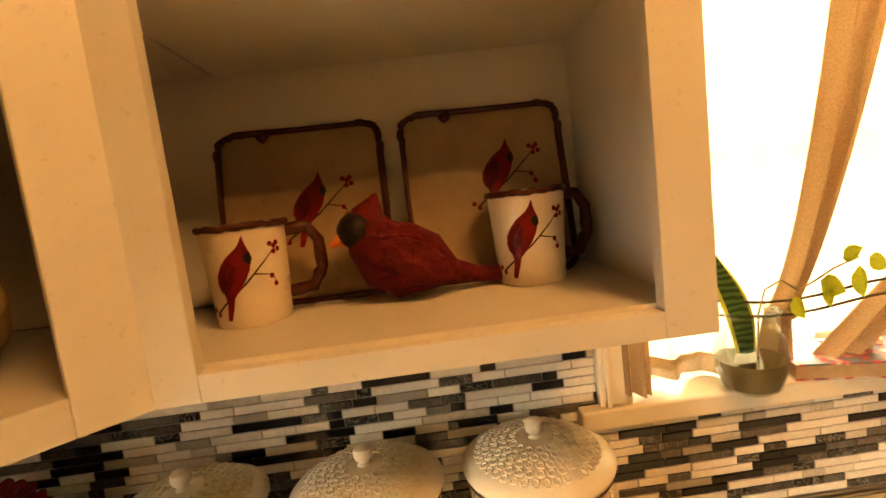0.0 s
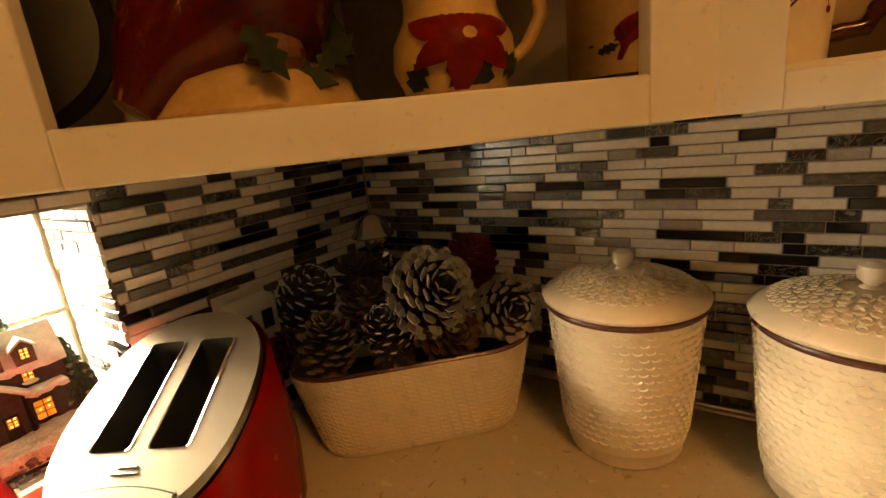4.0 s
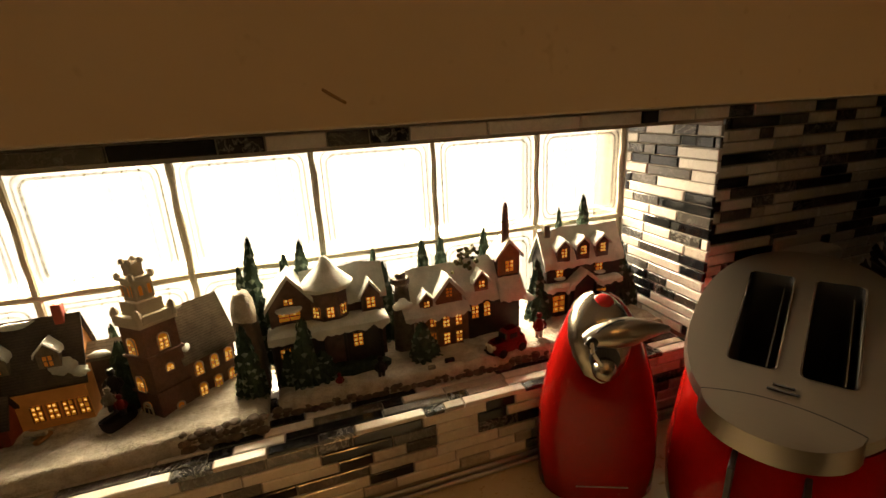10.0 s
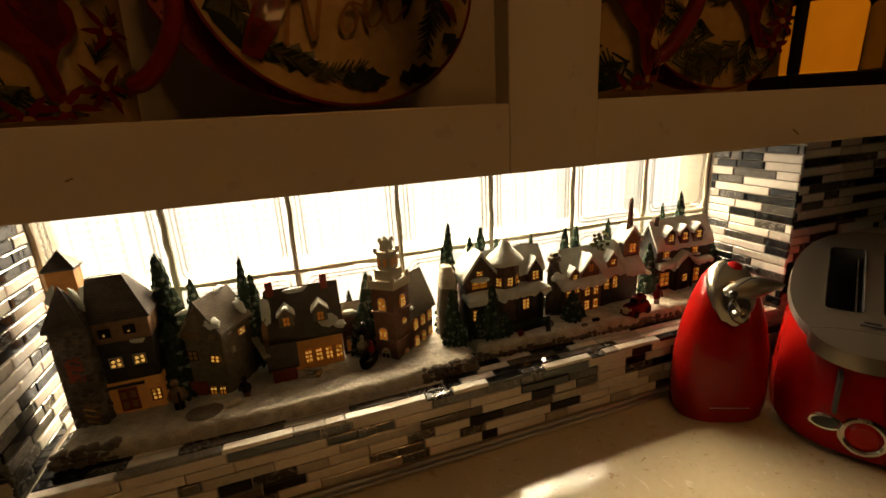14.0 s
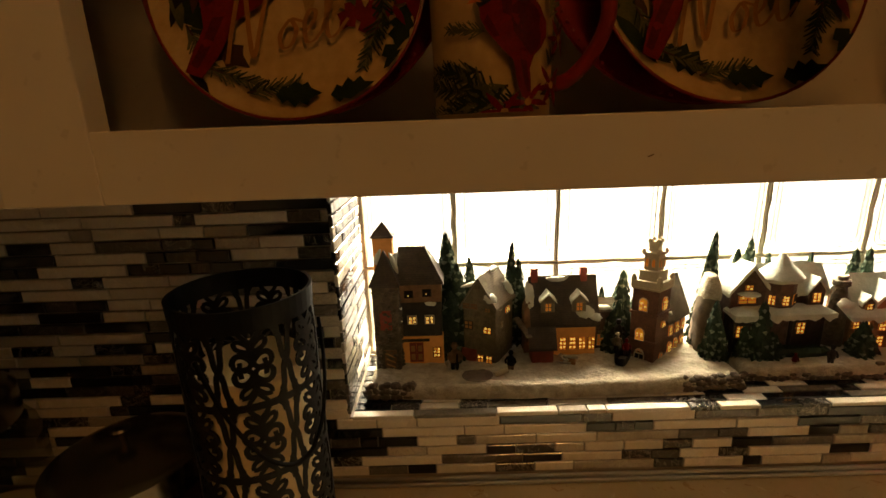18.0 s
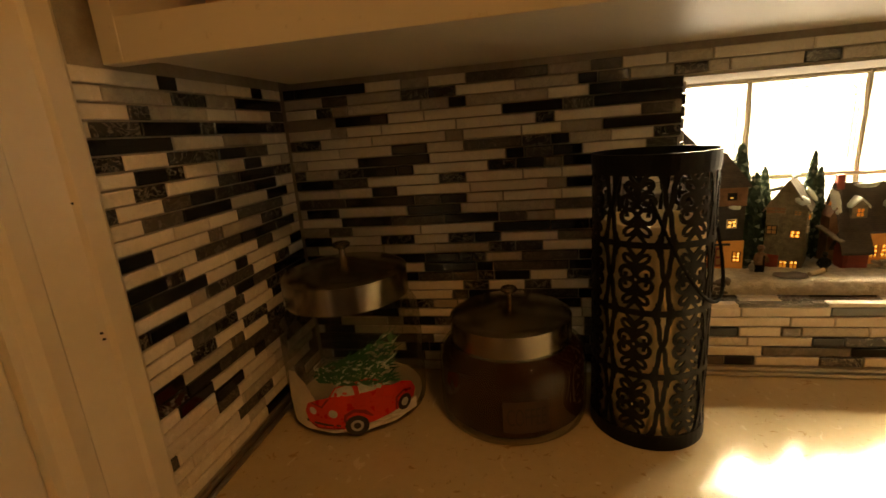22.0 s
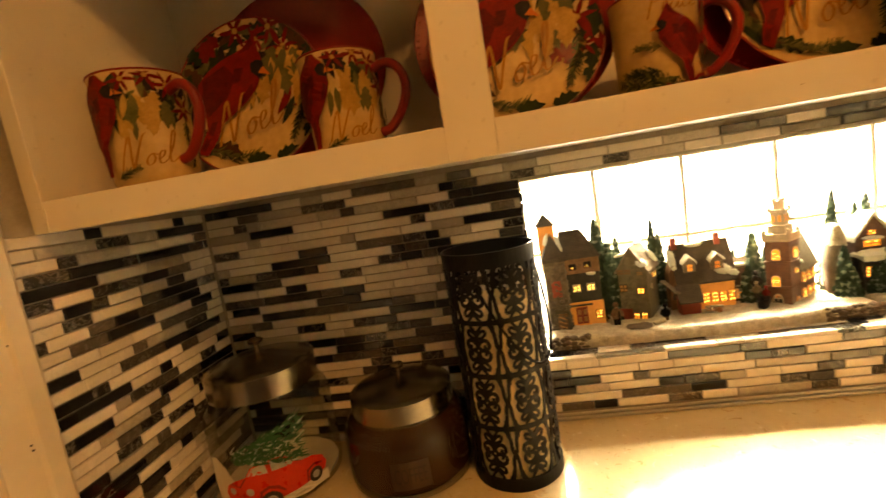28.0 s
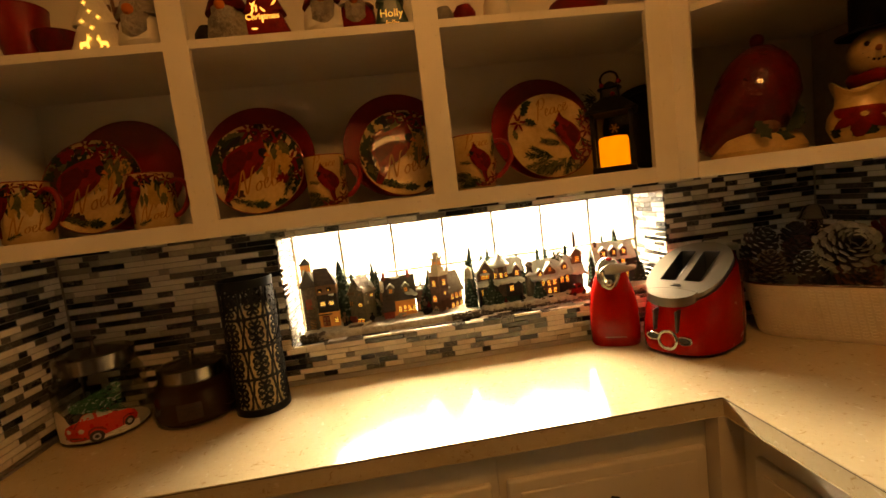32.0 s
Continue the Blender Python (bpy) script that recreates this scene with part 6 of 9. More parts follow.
def mug(m, scene_fn, word, seed, face, handle, label, r=0.059, h=0.15, wsize=0.046, wv=0.024):
    """A straight mug: face is the way its painting looks, handle the way the handle points, in degrees."""
    e = thing("mug", m, label, "mug", "painted cardinal mugs")
    part("body", lathe([(0, 0), (r * 0.88, 0), (r * 0.93, 0.004), (r * 0.95, 0.03), (r, h - 0.006), (r + 0.001, h), (r - 0.004, h), (r - 0.0055, h - 0.01), (r * 0.88, 0.012), (0, 0.01)], 44), IVORY, e, smooth=True)
    part("rim", moved(tube([(r * math.cos(i * math.pi / 22), r * math.sin(i * math.pi / 22), h) for i in range(44)], 0.0018, 6, closed=True), Matrix()), REDG, e, "red rim", True)
    c, s = math.cos(radians(handle)), math.sin(radians(handle))
    pts = [(r * 0.97, h * 0.82), (r + 0.02, h * 0.87), (r + 0.042, h * 0.77), (r + 0.048, h * 0.58), (r + 0.036, h * 0.38), (r + 0.014, h * 0.22), (r * 0.95, h * 0.2)]
    for _ in range(2):
        fine = [pts[0]]
        for a, b in zip(pts, pts[1:]):
            fine += [(a[0] + (b[0] - a[0]) * t, a[1] + (b[1] - a[1]) * t) for t in (0.25, 0.75)]
        pts = fine + [pts[-1]]
    part("handle", tube([(q * c, q * s, z) for q, z in pts], 0.0072, 10), REDG, e, "red loop handle", True)
    wrap = lambda u, v, o: ((r * (0.95 + 0.05 * v / h) + o) * math.cos(radians(face) + u / r), (r * (0.95 + 0.05 * v / h) + o) * math.sin(radians(face) + u / r), v)
    sh = []
    for mm, p in scene_fn(random.Random(seed)):
        q = [(a * r * 1.35, min(max(h * 0.5 + b * h * 0.52, 0.006), h - 0.004)) for a, b in p]
        if len({(round(a, 4), round(b, 4)) for a, b in q}) >= 3 and max(b for a, b in q) - min(b for a, b in q) > 0.001:
            sh.append((mm, q))
    part("painting", decal(sh, wrap, 0.0006, 1), PALETTE, e, "painted cardinal with holly leaves")
    part("lettering", wrapped(moved(script(word, wsize), pose(0.004, wv, 0, 0, 0, 4)), wrap, 0.0055, 1), GOLD, e, "gold script reading " + word)
    return e


def mug_noel(r):
    out = thicket(r, 26, (-0.5, 0.4, 1.0, 0.95), (4, 4, 6, 5, 2, 8), (0.35, 0.55), (-140, -40))
    out += thicket(r, 16, (-0.3, 0.2, 0.6, 0.6), (6, 6, 6, 5), (0.4, 0.55), (-110, -70))
    for x, y in ((-0.1, 0.8), (0.25, 0.85), (0.8, 0.3), (0.55, 0.7)):
        out += flower(x, y, 0.26, r)
    for x, y, d in ((0.8, 0.1, -95), (0.85, -0.3, -100), (-0.5, -0.8, 20), (0.95, -0.1, -85)):
        out += sprig(x, y, 0.4, d, r, 4)
    out += bird_shapes(-0.68, 0.22, 1.0, -6)
    return out


def mug_peace(r):
    out = []
    for x, y, d, s in ((-0.3, -0.7, 165, 0.7), (-0.2, -0.45, 175, 0.6), (0.0, -0.75, 150, 0.7), (0.1, -0.6, 200, 0.7), (-0.1, -0.85, 185, 0.8), (-0.15, -0.05, 172, 0.4), (0.5, -0.7, 20, 0.6), (0.6, -0.4, 60, 0.5), (0.6, 0.1, 70, 0.6), (0.75, 0.3, 95, 0.5), (0.45, -0.85, 175, 0.8)):
        out += sprig(x, y, s, d, r, r.choice((4, 5, 5)))
    out += bird_shapes(0.18, 0.02, 0.78, -14, -1)
    for x, y in ((0.3, -0.78), (0.62, -0.6), (0.05, -0.88), (0.75, -0.1)):
        out += flower(x, y, 0.26, r)
    return out


charger(-1.47), charger(-1.086), charger(-0.668), charger(-0.2, tilt=12)
painted_plate(-1.545, noel_scene, "Noel", 3, wy=-0.5)
painted_plate(-1.088, noel_scene, "Noel", 5, wx=0.0, wy=-0.5)
painted_plate(-0.648, noel_scene, "Noel", 8, wx=0.0, wy=-0.5, turn=93.3, tilt=14.1)
painted_plate(-0.186, peace_scene, "Peace", 9, wx=0.1, wy=0.48, word_size=0.064)
mug(pose(-0.80, -1.625, SH), mug_noel, "Noel", 11, 28, 75, "cream mug painted with a cardinal and Noel, red handle")
mug(pose(-0.895, -1.362, SH), mug_noel, "Noel", 12, 20, 80, "cream mug painted with a cardinal and Noel, red handle")
mug(pose(-0.93, -0.889, SH), mug_peace, "Peace", 13, 0, 75, "cream mug painted with a cardinal and Peace, red handle", wsize=0.038, wv=0.114)
mug(pose(-0.84, -0.46, SH), mug_peace, "Peace", 14, -5, 75, "cream mug painted with a cardinal and Peace, red handle", wsize=0.038, wv=0.114)

# small black lantern with a glowing candle
ll = thing("lantern", pose(-0.945, 0.014, SH, 0, 0, -30), "small black metal lantern with a glowing candle", "lantern")
part("base", box(-0.062, -0.064, 0.0, 0.062, 0.064, 0.022, 0.003), BLACK, ll)
for sx in (-1, 1):
    for sy in (-1, 1):
        part("post", box(sx * 0.054 - 0.006, sy * 0.056 - 0.006, 0.022, sx * 0.054 + 0.006, sy * 0.056 + 0.006, 0.185, 0.0015), BLACK, ll)
for a in range(4):
    part("pane", moved(box(-0.05, 0.053, 0.024, 0.05, 0.055, 0.183), pose(0, 0, 0, 0, 0, 90 * a)), GLASS, ll)
part("roof", loft([([(x, y) for x, y in superell(0.076, 0.076, 9, 32)], 0.185), (superell(0.078, 0.078, 9, 32), 0.192), (superell(0.03, 0.03, 6, 32), 0.235), (superell(0.028, 0.028, 6, 32), 0.26), (superell(0.036, 0.036, 6, 32), 0.263), (superell(0.006, 0.006, 3, 32), 0.285)]), BLACK, ll, "stepped black roof")
part("ring", tube([(0.0, 0.026 * math.cos(a * math.pi / 10), 0.292 + 0.024 * math.sin(a * math.pi / 10)) for a in range(20)], 0.0034, 6, closed=True), BLACK, ll, smooth=True)
WAXGLOW = emitter("glowing amber wax", (1.0, 0.26, 0.006), 3.8, 0.15, 30)
part("candle", rough_up(lathe([(0, 0.023), (0.044, 0.023), (0.045, 0.03), (0.045, 0.106), (0.041, 0.114), (0.02, 0.1), (0, 0.098)], 28), 0.0015, 40), WAXGLOW, ll, "glowing amber candle", True)
rs = random.Random(5)
bm = bmesh.new()
for i in range(60):
    a = rs.uniform(-0.9, 0.9)
    p = Vector((0.045, -0.055 + 0.02 * rs.random(), 0.215 + 0.03 * rs.random()))
    tube([p, p + Vector((0.02 * rs.random(), math.cos(a) * -0.03, math.sin(a) * 0.03))], 0.0009, 3, bm)
part("sprig", bm, HOLLY, ll, "dark pine sprig")
for p in ((0.05, 0.03, 0.272), (0.052, -0.02, 0.268), (0.05, 0.01, 0.238)):
    part("berry", ball(*p, 0.007), CARD, ll, "red berry", True)
part("snowflake", decal([(0, stroke(math.cos(i * 1.047) * -0.014, math.sin(i * 1.047) * -0.014, math.cos(i * 1.047) * 0.014, math.sin(i * 1.047) * 0.014, 0.004)) for i in range(6)], lambda u, v, o: (0.0565 + o, u + 0.008, v + 0.135), 0.0), GOLD, ll)

# black round tray behind the corner stile
tray = thing("round_tray", facing(-0.985, 0.16, SH + 0.002, 65, 12), "black round tray leaning at the back of the corner cabinet", "tray")
part("tray_base", moved(lathe([(0, 0.004), (0.122, 0.004), (0.124, 0.0), (0, 0.0)], 48), pose(0, 0.143, 0)), BLACK, tray, smooth=True)
part("tray_rim", moved(lathe([(0.1225, 0.004), (0.14, 0.012), (0.143, 0.01), (0.128, 0.0), (0.1245, 0.0)], 48), pose(0, 0.143, 0)), BLACK, tray, smooth=True)

# ---- corner cabinet ----
REDJ = two_tone("mottled red glaze", (0.035, 0.001, 0.001), (0.1, 0.003, 0.002), 14, 0.3, coat=0.8, bump=0.9, bscale=42, bdist=0.006, spec=0.1)
cj = thing("cookie_jar", pose(-0.79, 0.375, SH) @ Matrix.Diagonal((1.08, 1.08, 1.16, 1)), "glossy red cardinal cookie jar on a snowy holly base", "cookie jar")
part("body", tube([(-0.03, -0.13, 0.02), (-0.025, -0.1, 0.06), (-0.012, -0.055, 0.1), (0, -0.01, 0.125), (0, 0.005, 0.16), (0, 0.01, 0.2), (0, 0.012, 0.235), (0, 0.012, 0.26), (0, 0.012, 0.268)], [0.018, 0.042, 0.08, 0.1, 0.1, 0.088, 0.066, 0.036, 0.008], 28), REDJ, cj, "glossy red bird-shaped body", True)
part("knob", ball(0, 0.012, 0.278, 0.017), REDG, cj, smooth=True)
part("snow_base", rough_up(lathe([(0, 0), (0.115, 0.0), (0.12, 0.012), (0.1, 0.04), (0.06, 0.06), (0, 0.07)], 36, sx=0.85), 0.006, 18), IVORY, cj, "white glazed snow base", True)
part("pine_cone", rough_up(ball(0.05, -0.02, 0.06, 0.034, sz=0.8), 0.004, 80), CONE_O, cj, "moulded brown cone")
for x, y, z, d in ((0.08, 0.04, 0.06, 40), (0.09, -0.06, 0.05, -60), (0.075, 0.0, 0.035, -20), (0.03, 0.09, 0.09, 80)):
    bm = decal([(0, put(SPIKY, -0.03, 0, 0.06, 0))], lambda u, v, o: (0.012 * math.cos(v * 40), u, v), 0.0)
    bmesh.ops.solidify(bm, geom=bm.faces[:], thickness=0.004)
    part("holly_leaf", moved(bm, pose(x, y, z, d, -25, -35)), HOLLY, cj, "green holly leaf")

pit = thing("pitcher", pose(-0.575, 0.475, SH) @ Matrix.Diagonal((1.03, 1.03, 0.88, 1)), "cream ceramic pitcher with a red poinsettia and wavy rim", "pitcher")
bm = lathe([(0, 0), (0.046, 0), (0.055, 0.01), (0.068, 0.045), (0.066, 0.075), (0.052, 0.105), (0.05, 0.125), (0.06, 0.145), (0.056, 0.145), (0.045, 0.12)], 40)
for v in bm.verts:
    if v.co.z > 0.12:
        a = math.atan2(v.co.y, v.co.x)
        v.co.z += (v.co.z - 0.12) * (0.5 * math.sin(a * 3 + 1.0) + 0.9 * max(0, math.cos(a - radians(225))) ** 4)
part("body", bm, IVORY, pit, smooth=True)
hp = [(0.045, 0.13), (0.075, 0.15), (0.1, 0.135), (0.102, 0.1), (0.085, 0.065), (0.062, 0.045)]
ca, sa = math.cos(radians(40)), math.sin(radians(40))
part("handle", tube([(q * ca, q * sa, z) for q, z in hp], 0.008, 10), IVORY, pit, "cream loop handle", True)
rp = random.Random(6)
wrapP = lambda u, v, o: ((0.0695 - 9 * (v - 0.055) ** 2 + o) * math.cos(radians(-45) + u / 0.066), (0.0695 - 9 * (v - 0.055) ** 2 + o) * math.sin(radians(-45) + u / 0.066), v)
sh = [(1, put(SPIKY, rp.uniform(-0.045, 0.045), 0.045, 0.052, d)) for d in (200, -20, 250, -60, 225, -90)]
for q in sh:
    part("painted_leaf", decal([(0, q[1])], wrapP, 0.0012, 2), HOLLY, pit, "dark green leaf")
for i in range(7):
    part("painted_petal", decal([(0, put(PETAL, -0.004, 0.075, 0.064 + 0.012 * (i % 2), i * 51 + 10))], lambda u, v, o, i=i: wrapP(u, v, o + 0.0012 + 0.0003 * i), 0.0, 2), POIN, pit, "red poinsettia petal")
part("flower_heart", decal([(0, circle(0, 0.072, 0.007, 8))], lambda u, v, o: wrapP(u, v, o + 0.004), 0.0, 2), OCHRE, pit)

sm = thing("snowman_canister", pose(-0.665, 0.632, SH) @ Matrix.Diagonal((1.02, 1.02, 1.13, 1)), "white snowman canister with a red scarf and black hat", "canister")
part("body", lathe([(0, 0), (0.055, 0), (0.074, 0.025), (0.078, 0.075), (0.066, 0.125), (0.045, 0.142)], 32), IVORY, sm, smooth=True)
part("head", ball(0, 0, 0.205, 0.066, sz=0.9, u=28, v=18), IVORY, sm, smooth=True)
part("scarf", tube([(0.052 * math.cos(i * math.pi / 16), 0.052 * math.sin(i * math.pi / 16), 0.146 + 0.003 * math.sin(i)) for i in range(32)], 0.017, 8, closed=True), CARD, sm, "red scarf", True)
part("hat", lathe([(0.088, 0.25), (0.09, 0.255), (0.06, 0.262), (0.06, 0.34), (0, 0.344)], 28), INK, sm, "black hat", True)
M45 = pose(0, 0, 0, 0, 0, -50)
for y, z in ((-0.022, 0.222), (0.022, 0.222)):
    part("eye", moved(ball(0.06, y, z, 0.0055), M45), INK, sm, smooth=True)
part("nose", moved(tube([(0.06, 0, 0.208), (0.1, 0.004, 0.2)], [0.008, 0.001], 8), M45), BEAK, sm, "orange nose", True)
for k in range(-3, 4):
    part("mouth_dot", moved(ball(0.0615 - 0.0018 * abs(k), 0.0095 * k, 0.182 + 0.0022 * k * k, 0.003), M45), INK, sm, smooth=True)

cc = thing("canister", pose(-0.46, 0.735, SH), "cream canister with black bands and a painted cardinal", "canister")
part("body", lathe([(0, 0), (0.062, 0), (0.063, 0.008), (0.063, 0.15), (0.058, 0.155)], 36), IVORY, cc, smooth=True)
for z in (0.012, 0.142):
    part("band", lathe([(0.0635, z), (0.0648, z + 0.002), (0.0648, z + 0.007), (0.0635, z + 0.009)], 36), INK, cc, "black band", True)
part("lid", lathe([(0.066, 0.155), (0.067, 0.162), (0.05, 0.172), (0.02, 0.178), (0, 0.178)], 36), INK, cc, "black lid", True)
part("knob", ball(0, 0, 0.19, 0.013), INK, cc, smooth=True)
wrapC = lambda u, v, o: ((0.0636 + o) * math.cos(radians(-50) + u / 0.063), (0.0636 + o) * math.sin(radians(-50) + u / 0.063), v)
rc = random.Random(2)
sh = [(m, [(a * 0.06, 0.075 + b * 0.05) for a, b in p]) for m, p in bird_shapes(-0.1, 0.0, 0.8, -25) + flower(0.6, -0.5, 0.4, rc, 8) + [(4, put(SPIKY, -0.8, -0.5, 0.5, 20)), (8, stroke(-1, -0.3, 1, 0.0, 0.06))]]
part("painting", decal(sh, wrapC, 0.0006, 2), PALETTE, cc, "painted cardinal")

# ---- north shelf ----
TWIGRIM = two_tone("brown twig glaze", (0.03, 0.007, 0.004), (0.075, 0.022, 0.012), 60, 0.25, coat=0.3, spec=0.12)
BUFF = two_tone("buff crackle glaze", (0.22, 0.14, 0.06), (0.3, 0.205, 0.1), 10, 0.5, coat=0.0)


def perched(x, y, s, flip=1):
    """A cardinal on a berry twig."""
    out = [(2, stroke(x - 0.5 * s * flip, y - 0.75 * s, x + 0.2 * s * flip, y - 0.25 * s, 0.05 * s)), (2, stroke(x + 0.2 * s * flip, y - 0.25 * s, x + 0.95 * s * flip, y + 0.45 * s, 0.045 * s)), (2, stroke(x + 0.45 * s * flip, y - 0.02 * s, x + 0.85 * s * flip, y - 0.1 * s, 0.035 * s)), (2, stroke(x + 0.85 * s * flip, y - 0.1 * s, x + 0.9 * s * flip, y - 0.25 * s, 0.03 * s))]
    out += [(0, put(BIRD, x, y, s, -18, flip)), (1, put(WING, x, y, s, -18, flip)), (3, put(MASK, x, y, s, -18, flip))]
    for a, b in ((0.95, 0.5), (1.05, 0.42), (0.85, 0.55), (1.02, 0.56), (0.93, 0.38), (0.9, -0.3), (0.82, -0.12), (-0.5, -0.8), (-0.62, -0.7)):
        out.append((4, circle(x + a * s * flip, y + b * s, 0.06 * s, 8)))
    return out


NP = [CARD, CARDD, TWIG, INK, CARD]


def square_plate(m, bx, by, label):
    e = thing("square_plate", m, label, "plate", "square cardinal plates")
    w, h = 0.143, 0.152
    part("plate", moved(prism(superell(w, h, 14, 48), 0.0, 0.008, None, 0.002), pose(0, h, 0)), BUFF, e)
    rr = random.Random(4)
    pts = [(x + rr.uniform(-0.0015, 0.0015), y + h + rr.uniform(-0.0015, 0.0015), 0.011 + rr.uniform(-0.001, 0.001)) for x, y in superell(w - 0.002, h - 0.002, 12, 96)]
    part("twig_rim", tube(pts, [0.0058 + rr.uniform(-0.0012, 0.0012) for _ in pts], 8, closed=True), TWIGRIM, e, "moulded brown twig rim", True)
    part("knot", rough_up(ball(-0.06, 2 * h - 0.008, 0.012, 0.012, sz=0.6), 0.003, 90), TWIGRIM, e, "moulded twig knot", True)
    part("painting", decal(perched(bx, by, 0.075), lambda u, v, o: (u, v, 0.0082 + o), 0.0006), NP, e, "painted cardinal on a berry twig")
    return e


square_plate(facing(-0.2, 0.79, SH - 0.004, 0, 11), 0.005, 0.165, "square buff plate with a twig rim and painted cardinal")
square_plate(facing(0.12, 0.79, SH - 0.004, 0, 11), 0.02, 0.185, "square buff plate with a twig rim and painted cardinal")


def twig_mug(m, face, handle, label):
    r, h = 0.0605, 0.148
    e = thing("mug", m, label, "mug", "twig-handled mugs")
    part("body", lathe([(0, 0), (r * 0.82, 0), (r * 0.88, 0.005), (r * 0.9, 0.03), (r, h - 0.008), (r, h), (r - 0.005, h), (r * 0.84, 0.014), (0, 0.012)], 44), CREAM, e, smooth=True)
    rr = random.Random(8)
    part("twig_rim", tube([(r * math.cos(i * math.pi / 24), r * math.sin(i * math.pi / 24), h - 0.004 + rr.uniform(-0.0012, 0.0012)) for i in range(48)], [0.0052 + rr.uniform(-0.001, 0.001) for _ in range(48)], 8, closed=True), TWIGRIM, e, "moulded twig rim", True)
    c, s = math.cos(radians(handle)), math.sin(radians(handle))
    hp = [(r * 0.92, h * 0.88), (r + 0.03, h * 0.9), (r + 0.046, h * 0.74), (r + 0.046, h * 0.45), (r + 0.03, h * 0.26), (r * 0.88, h * 0.24)]
    fine = []
    for a, b in zip(hp, hp[1:]):
        fine += [(a[0] + (b[0] - a[0]) * t, a[1] + (b[1] - a[1]) * t) for t in (0, 0.34, 0.67)]
    part("handle", tube([(q * c, q * s, z) for q, z in fine + [hp[-1]]], [0.0095 + rr.uniform(-0.0012, 0.0012) for _ in range(len(fine) + 1)], 10), TWIGRIM, e, "brown twig handle", True)
    wrap = lambda u, v, o: ((r * (0.9 + 0.1 * v / h) + o) * math.cos(radians(face) + u / r), (r * (0.9 + 0.1 * v / h) + o) * math.sin(radians(face) + u / r), v)
    part("painting", decal(perched(-0.022, 0.078, 0.068), wrap, 0.001, 2), NP, e, "painted cardinal on a berry twig")
    return e


twig_mug(pose(-0.27, 0.70, SH - 0.004), -72, 15, "cream mug with a painted cardinal and brown twig handle")
twig_mug(pose(0.166, 0.732, SH - 0.004), -95, 12, "cream mug with a painted cardinal and brown twig handle")

bm = tube([(0.16, 0.014, 0.019), (0.12, 0.012, 0.022), (0.08, 0.008, 0.032), (0.045, 0.004, 0.052), (0.008, 0, 0.06), (-0.022, 0, 0.075), (-0.04, 0, 0.1), (-0.046, 0, 0.122), (-0.044, 0, 0.143), (-0.03, 0, 0.168)], [0.013, 0.014, 0.02, 0.045, 0.059, 0.057, 0.045, 0.037, 0.024, 0.003], 24)
for v in bm.verts:
    v.co.z = max(v.co.z, 0.0)
for f in bm.faces:
    f.material_index = 0
own = tube([(-0.08, -0.02, 0.108), (-0.104, -0.024, 0.098)], [0.014, 0.003], 10)
for f in own.faces:
    f.material_index = 2
merged(bm, own)
own = ball(-0.064, -0.014, 0.116, 0.03, sz=0.9)
for f in own.faces:
    f.material_index = 1
merged(bm, own)
own = ball(0, 0, 0, 1.0, u=18, v=12)
for v in own.verts:
    v.co = Vector((v.co.x * 0.062 + 0.012, v.co.y * 0.014 - 0.047, v.co.z * 0.034 + 0.064 - 0.35 * v.co.x * 0.062))
merged(bm, own)
FEATHER = two_tone("carved red feathers", (0.04, 0.002, 0.002), (0.11, 0.006, 0.003), 40, 0.7, bump=1.0, bscale=70, bdist=0.006, spec=0.12)
fig = part("bird_figurine", rough_up(bm, 0.0035, 70), [FEATHER, INK, BEAK], None, "", True)
fig.matrix_world = pose(-0.04, 0.715, SH - 0.004)
tagged(fig, "red carved cardinal figurine sitting on the shelf", "figurine")

# ---- upper shelf, only its lowest part comes into view ----
U = S2 + 0.021


def luminary(y, m_body, label, glow, w=0.075, h=0.16, x=-0.80):
    e = thing("luminary", pose(x, y, U, 0, 0, 90), label, "luminary", "upper shelf ornaments")
    part("body", loft([(superell(w * 0.6, 0.03, 4, 24), 0.0), (superell(w * 0.75, 0.034, 4, 24), 0.02), (superell(w * 0.5, 0.03, 4, 24), 0.07), (superell(w * 0.62, 0.03, 4, 24), 0.075), (superell(w * 0.15, 0.02, 4, 24), h)]), m_body, e, smooth=False)
    sh = [(0, put(LANCE, rs.uniform(-0.03, 0.03), rs.uniform(0.015, 0.1), 0.018, rs.uniform(0, 180))) for _ in range(9)] if glow else []
    if glow == "deer":
        deer = [(0.0, 0.0), (0.12, 0.0), (0.16, 0.3), (0.5, 0.32), (0.56, 0.0), (0.68, 0.0), (0.68, 0.5), (0.8, 0.75), (0.95, 0.78), (0.9, 0.95), (0.78, 1.0), (0.85, 1.25), (0.74, 1.05), (0.66, 1.28), (0.66, 0.98), (0.56, 0.62), (0.06, 0.6), (-0.02, 0.3)]
        sh = [(0, put(deer, x, 0.012, s, 0, f)) for x, s, f in ((-0.034, 0.03, 1), (0.03, 0.026, -1))]
        sh += [(0, put([(0, 0.5), (0.12, 0.12), (0.5, 0), (0.12, -0.12), (0, -0.5), (-0.12, -0.12), (-0.5, 0), (-0.12, 0.12)], x, z, 0.014, 0)) for x, z in ((0.0, 0.062), (-0.02, 0.078), (0.018, 0.085), (0.0, 0.1), (-0.008, 0.12))]
    if sh:
        part("cut_out", decal(sh, lambda u, v, o: (u, -0.0365 - o, v), 0.0), AMBER, e, "glowing cut-outs")
    return e


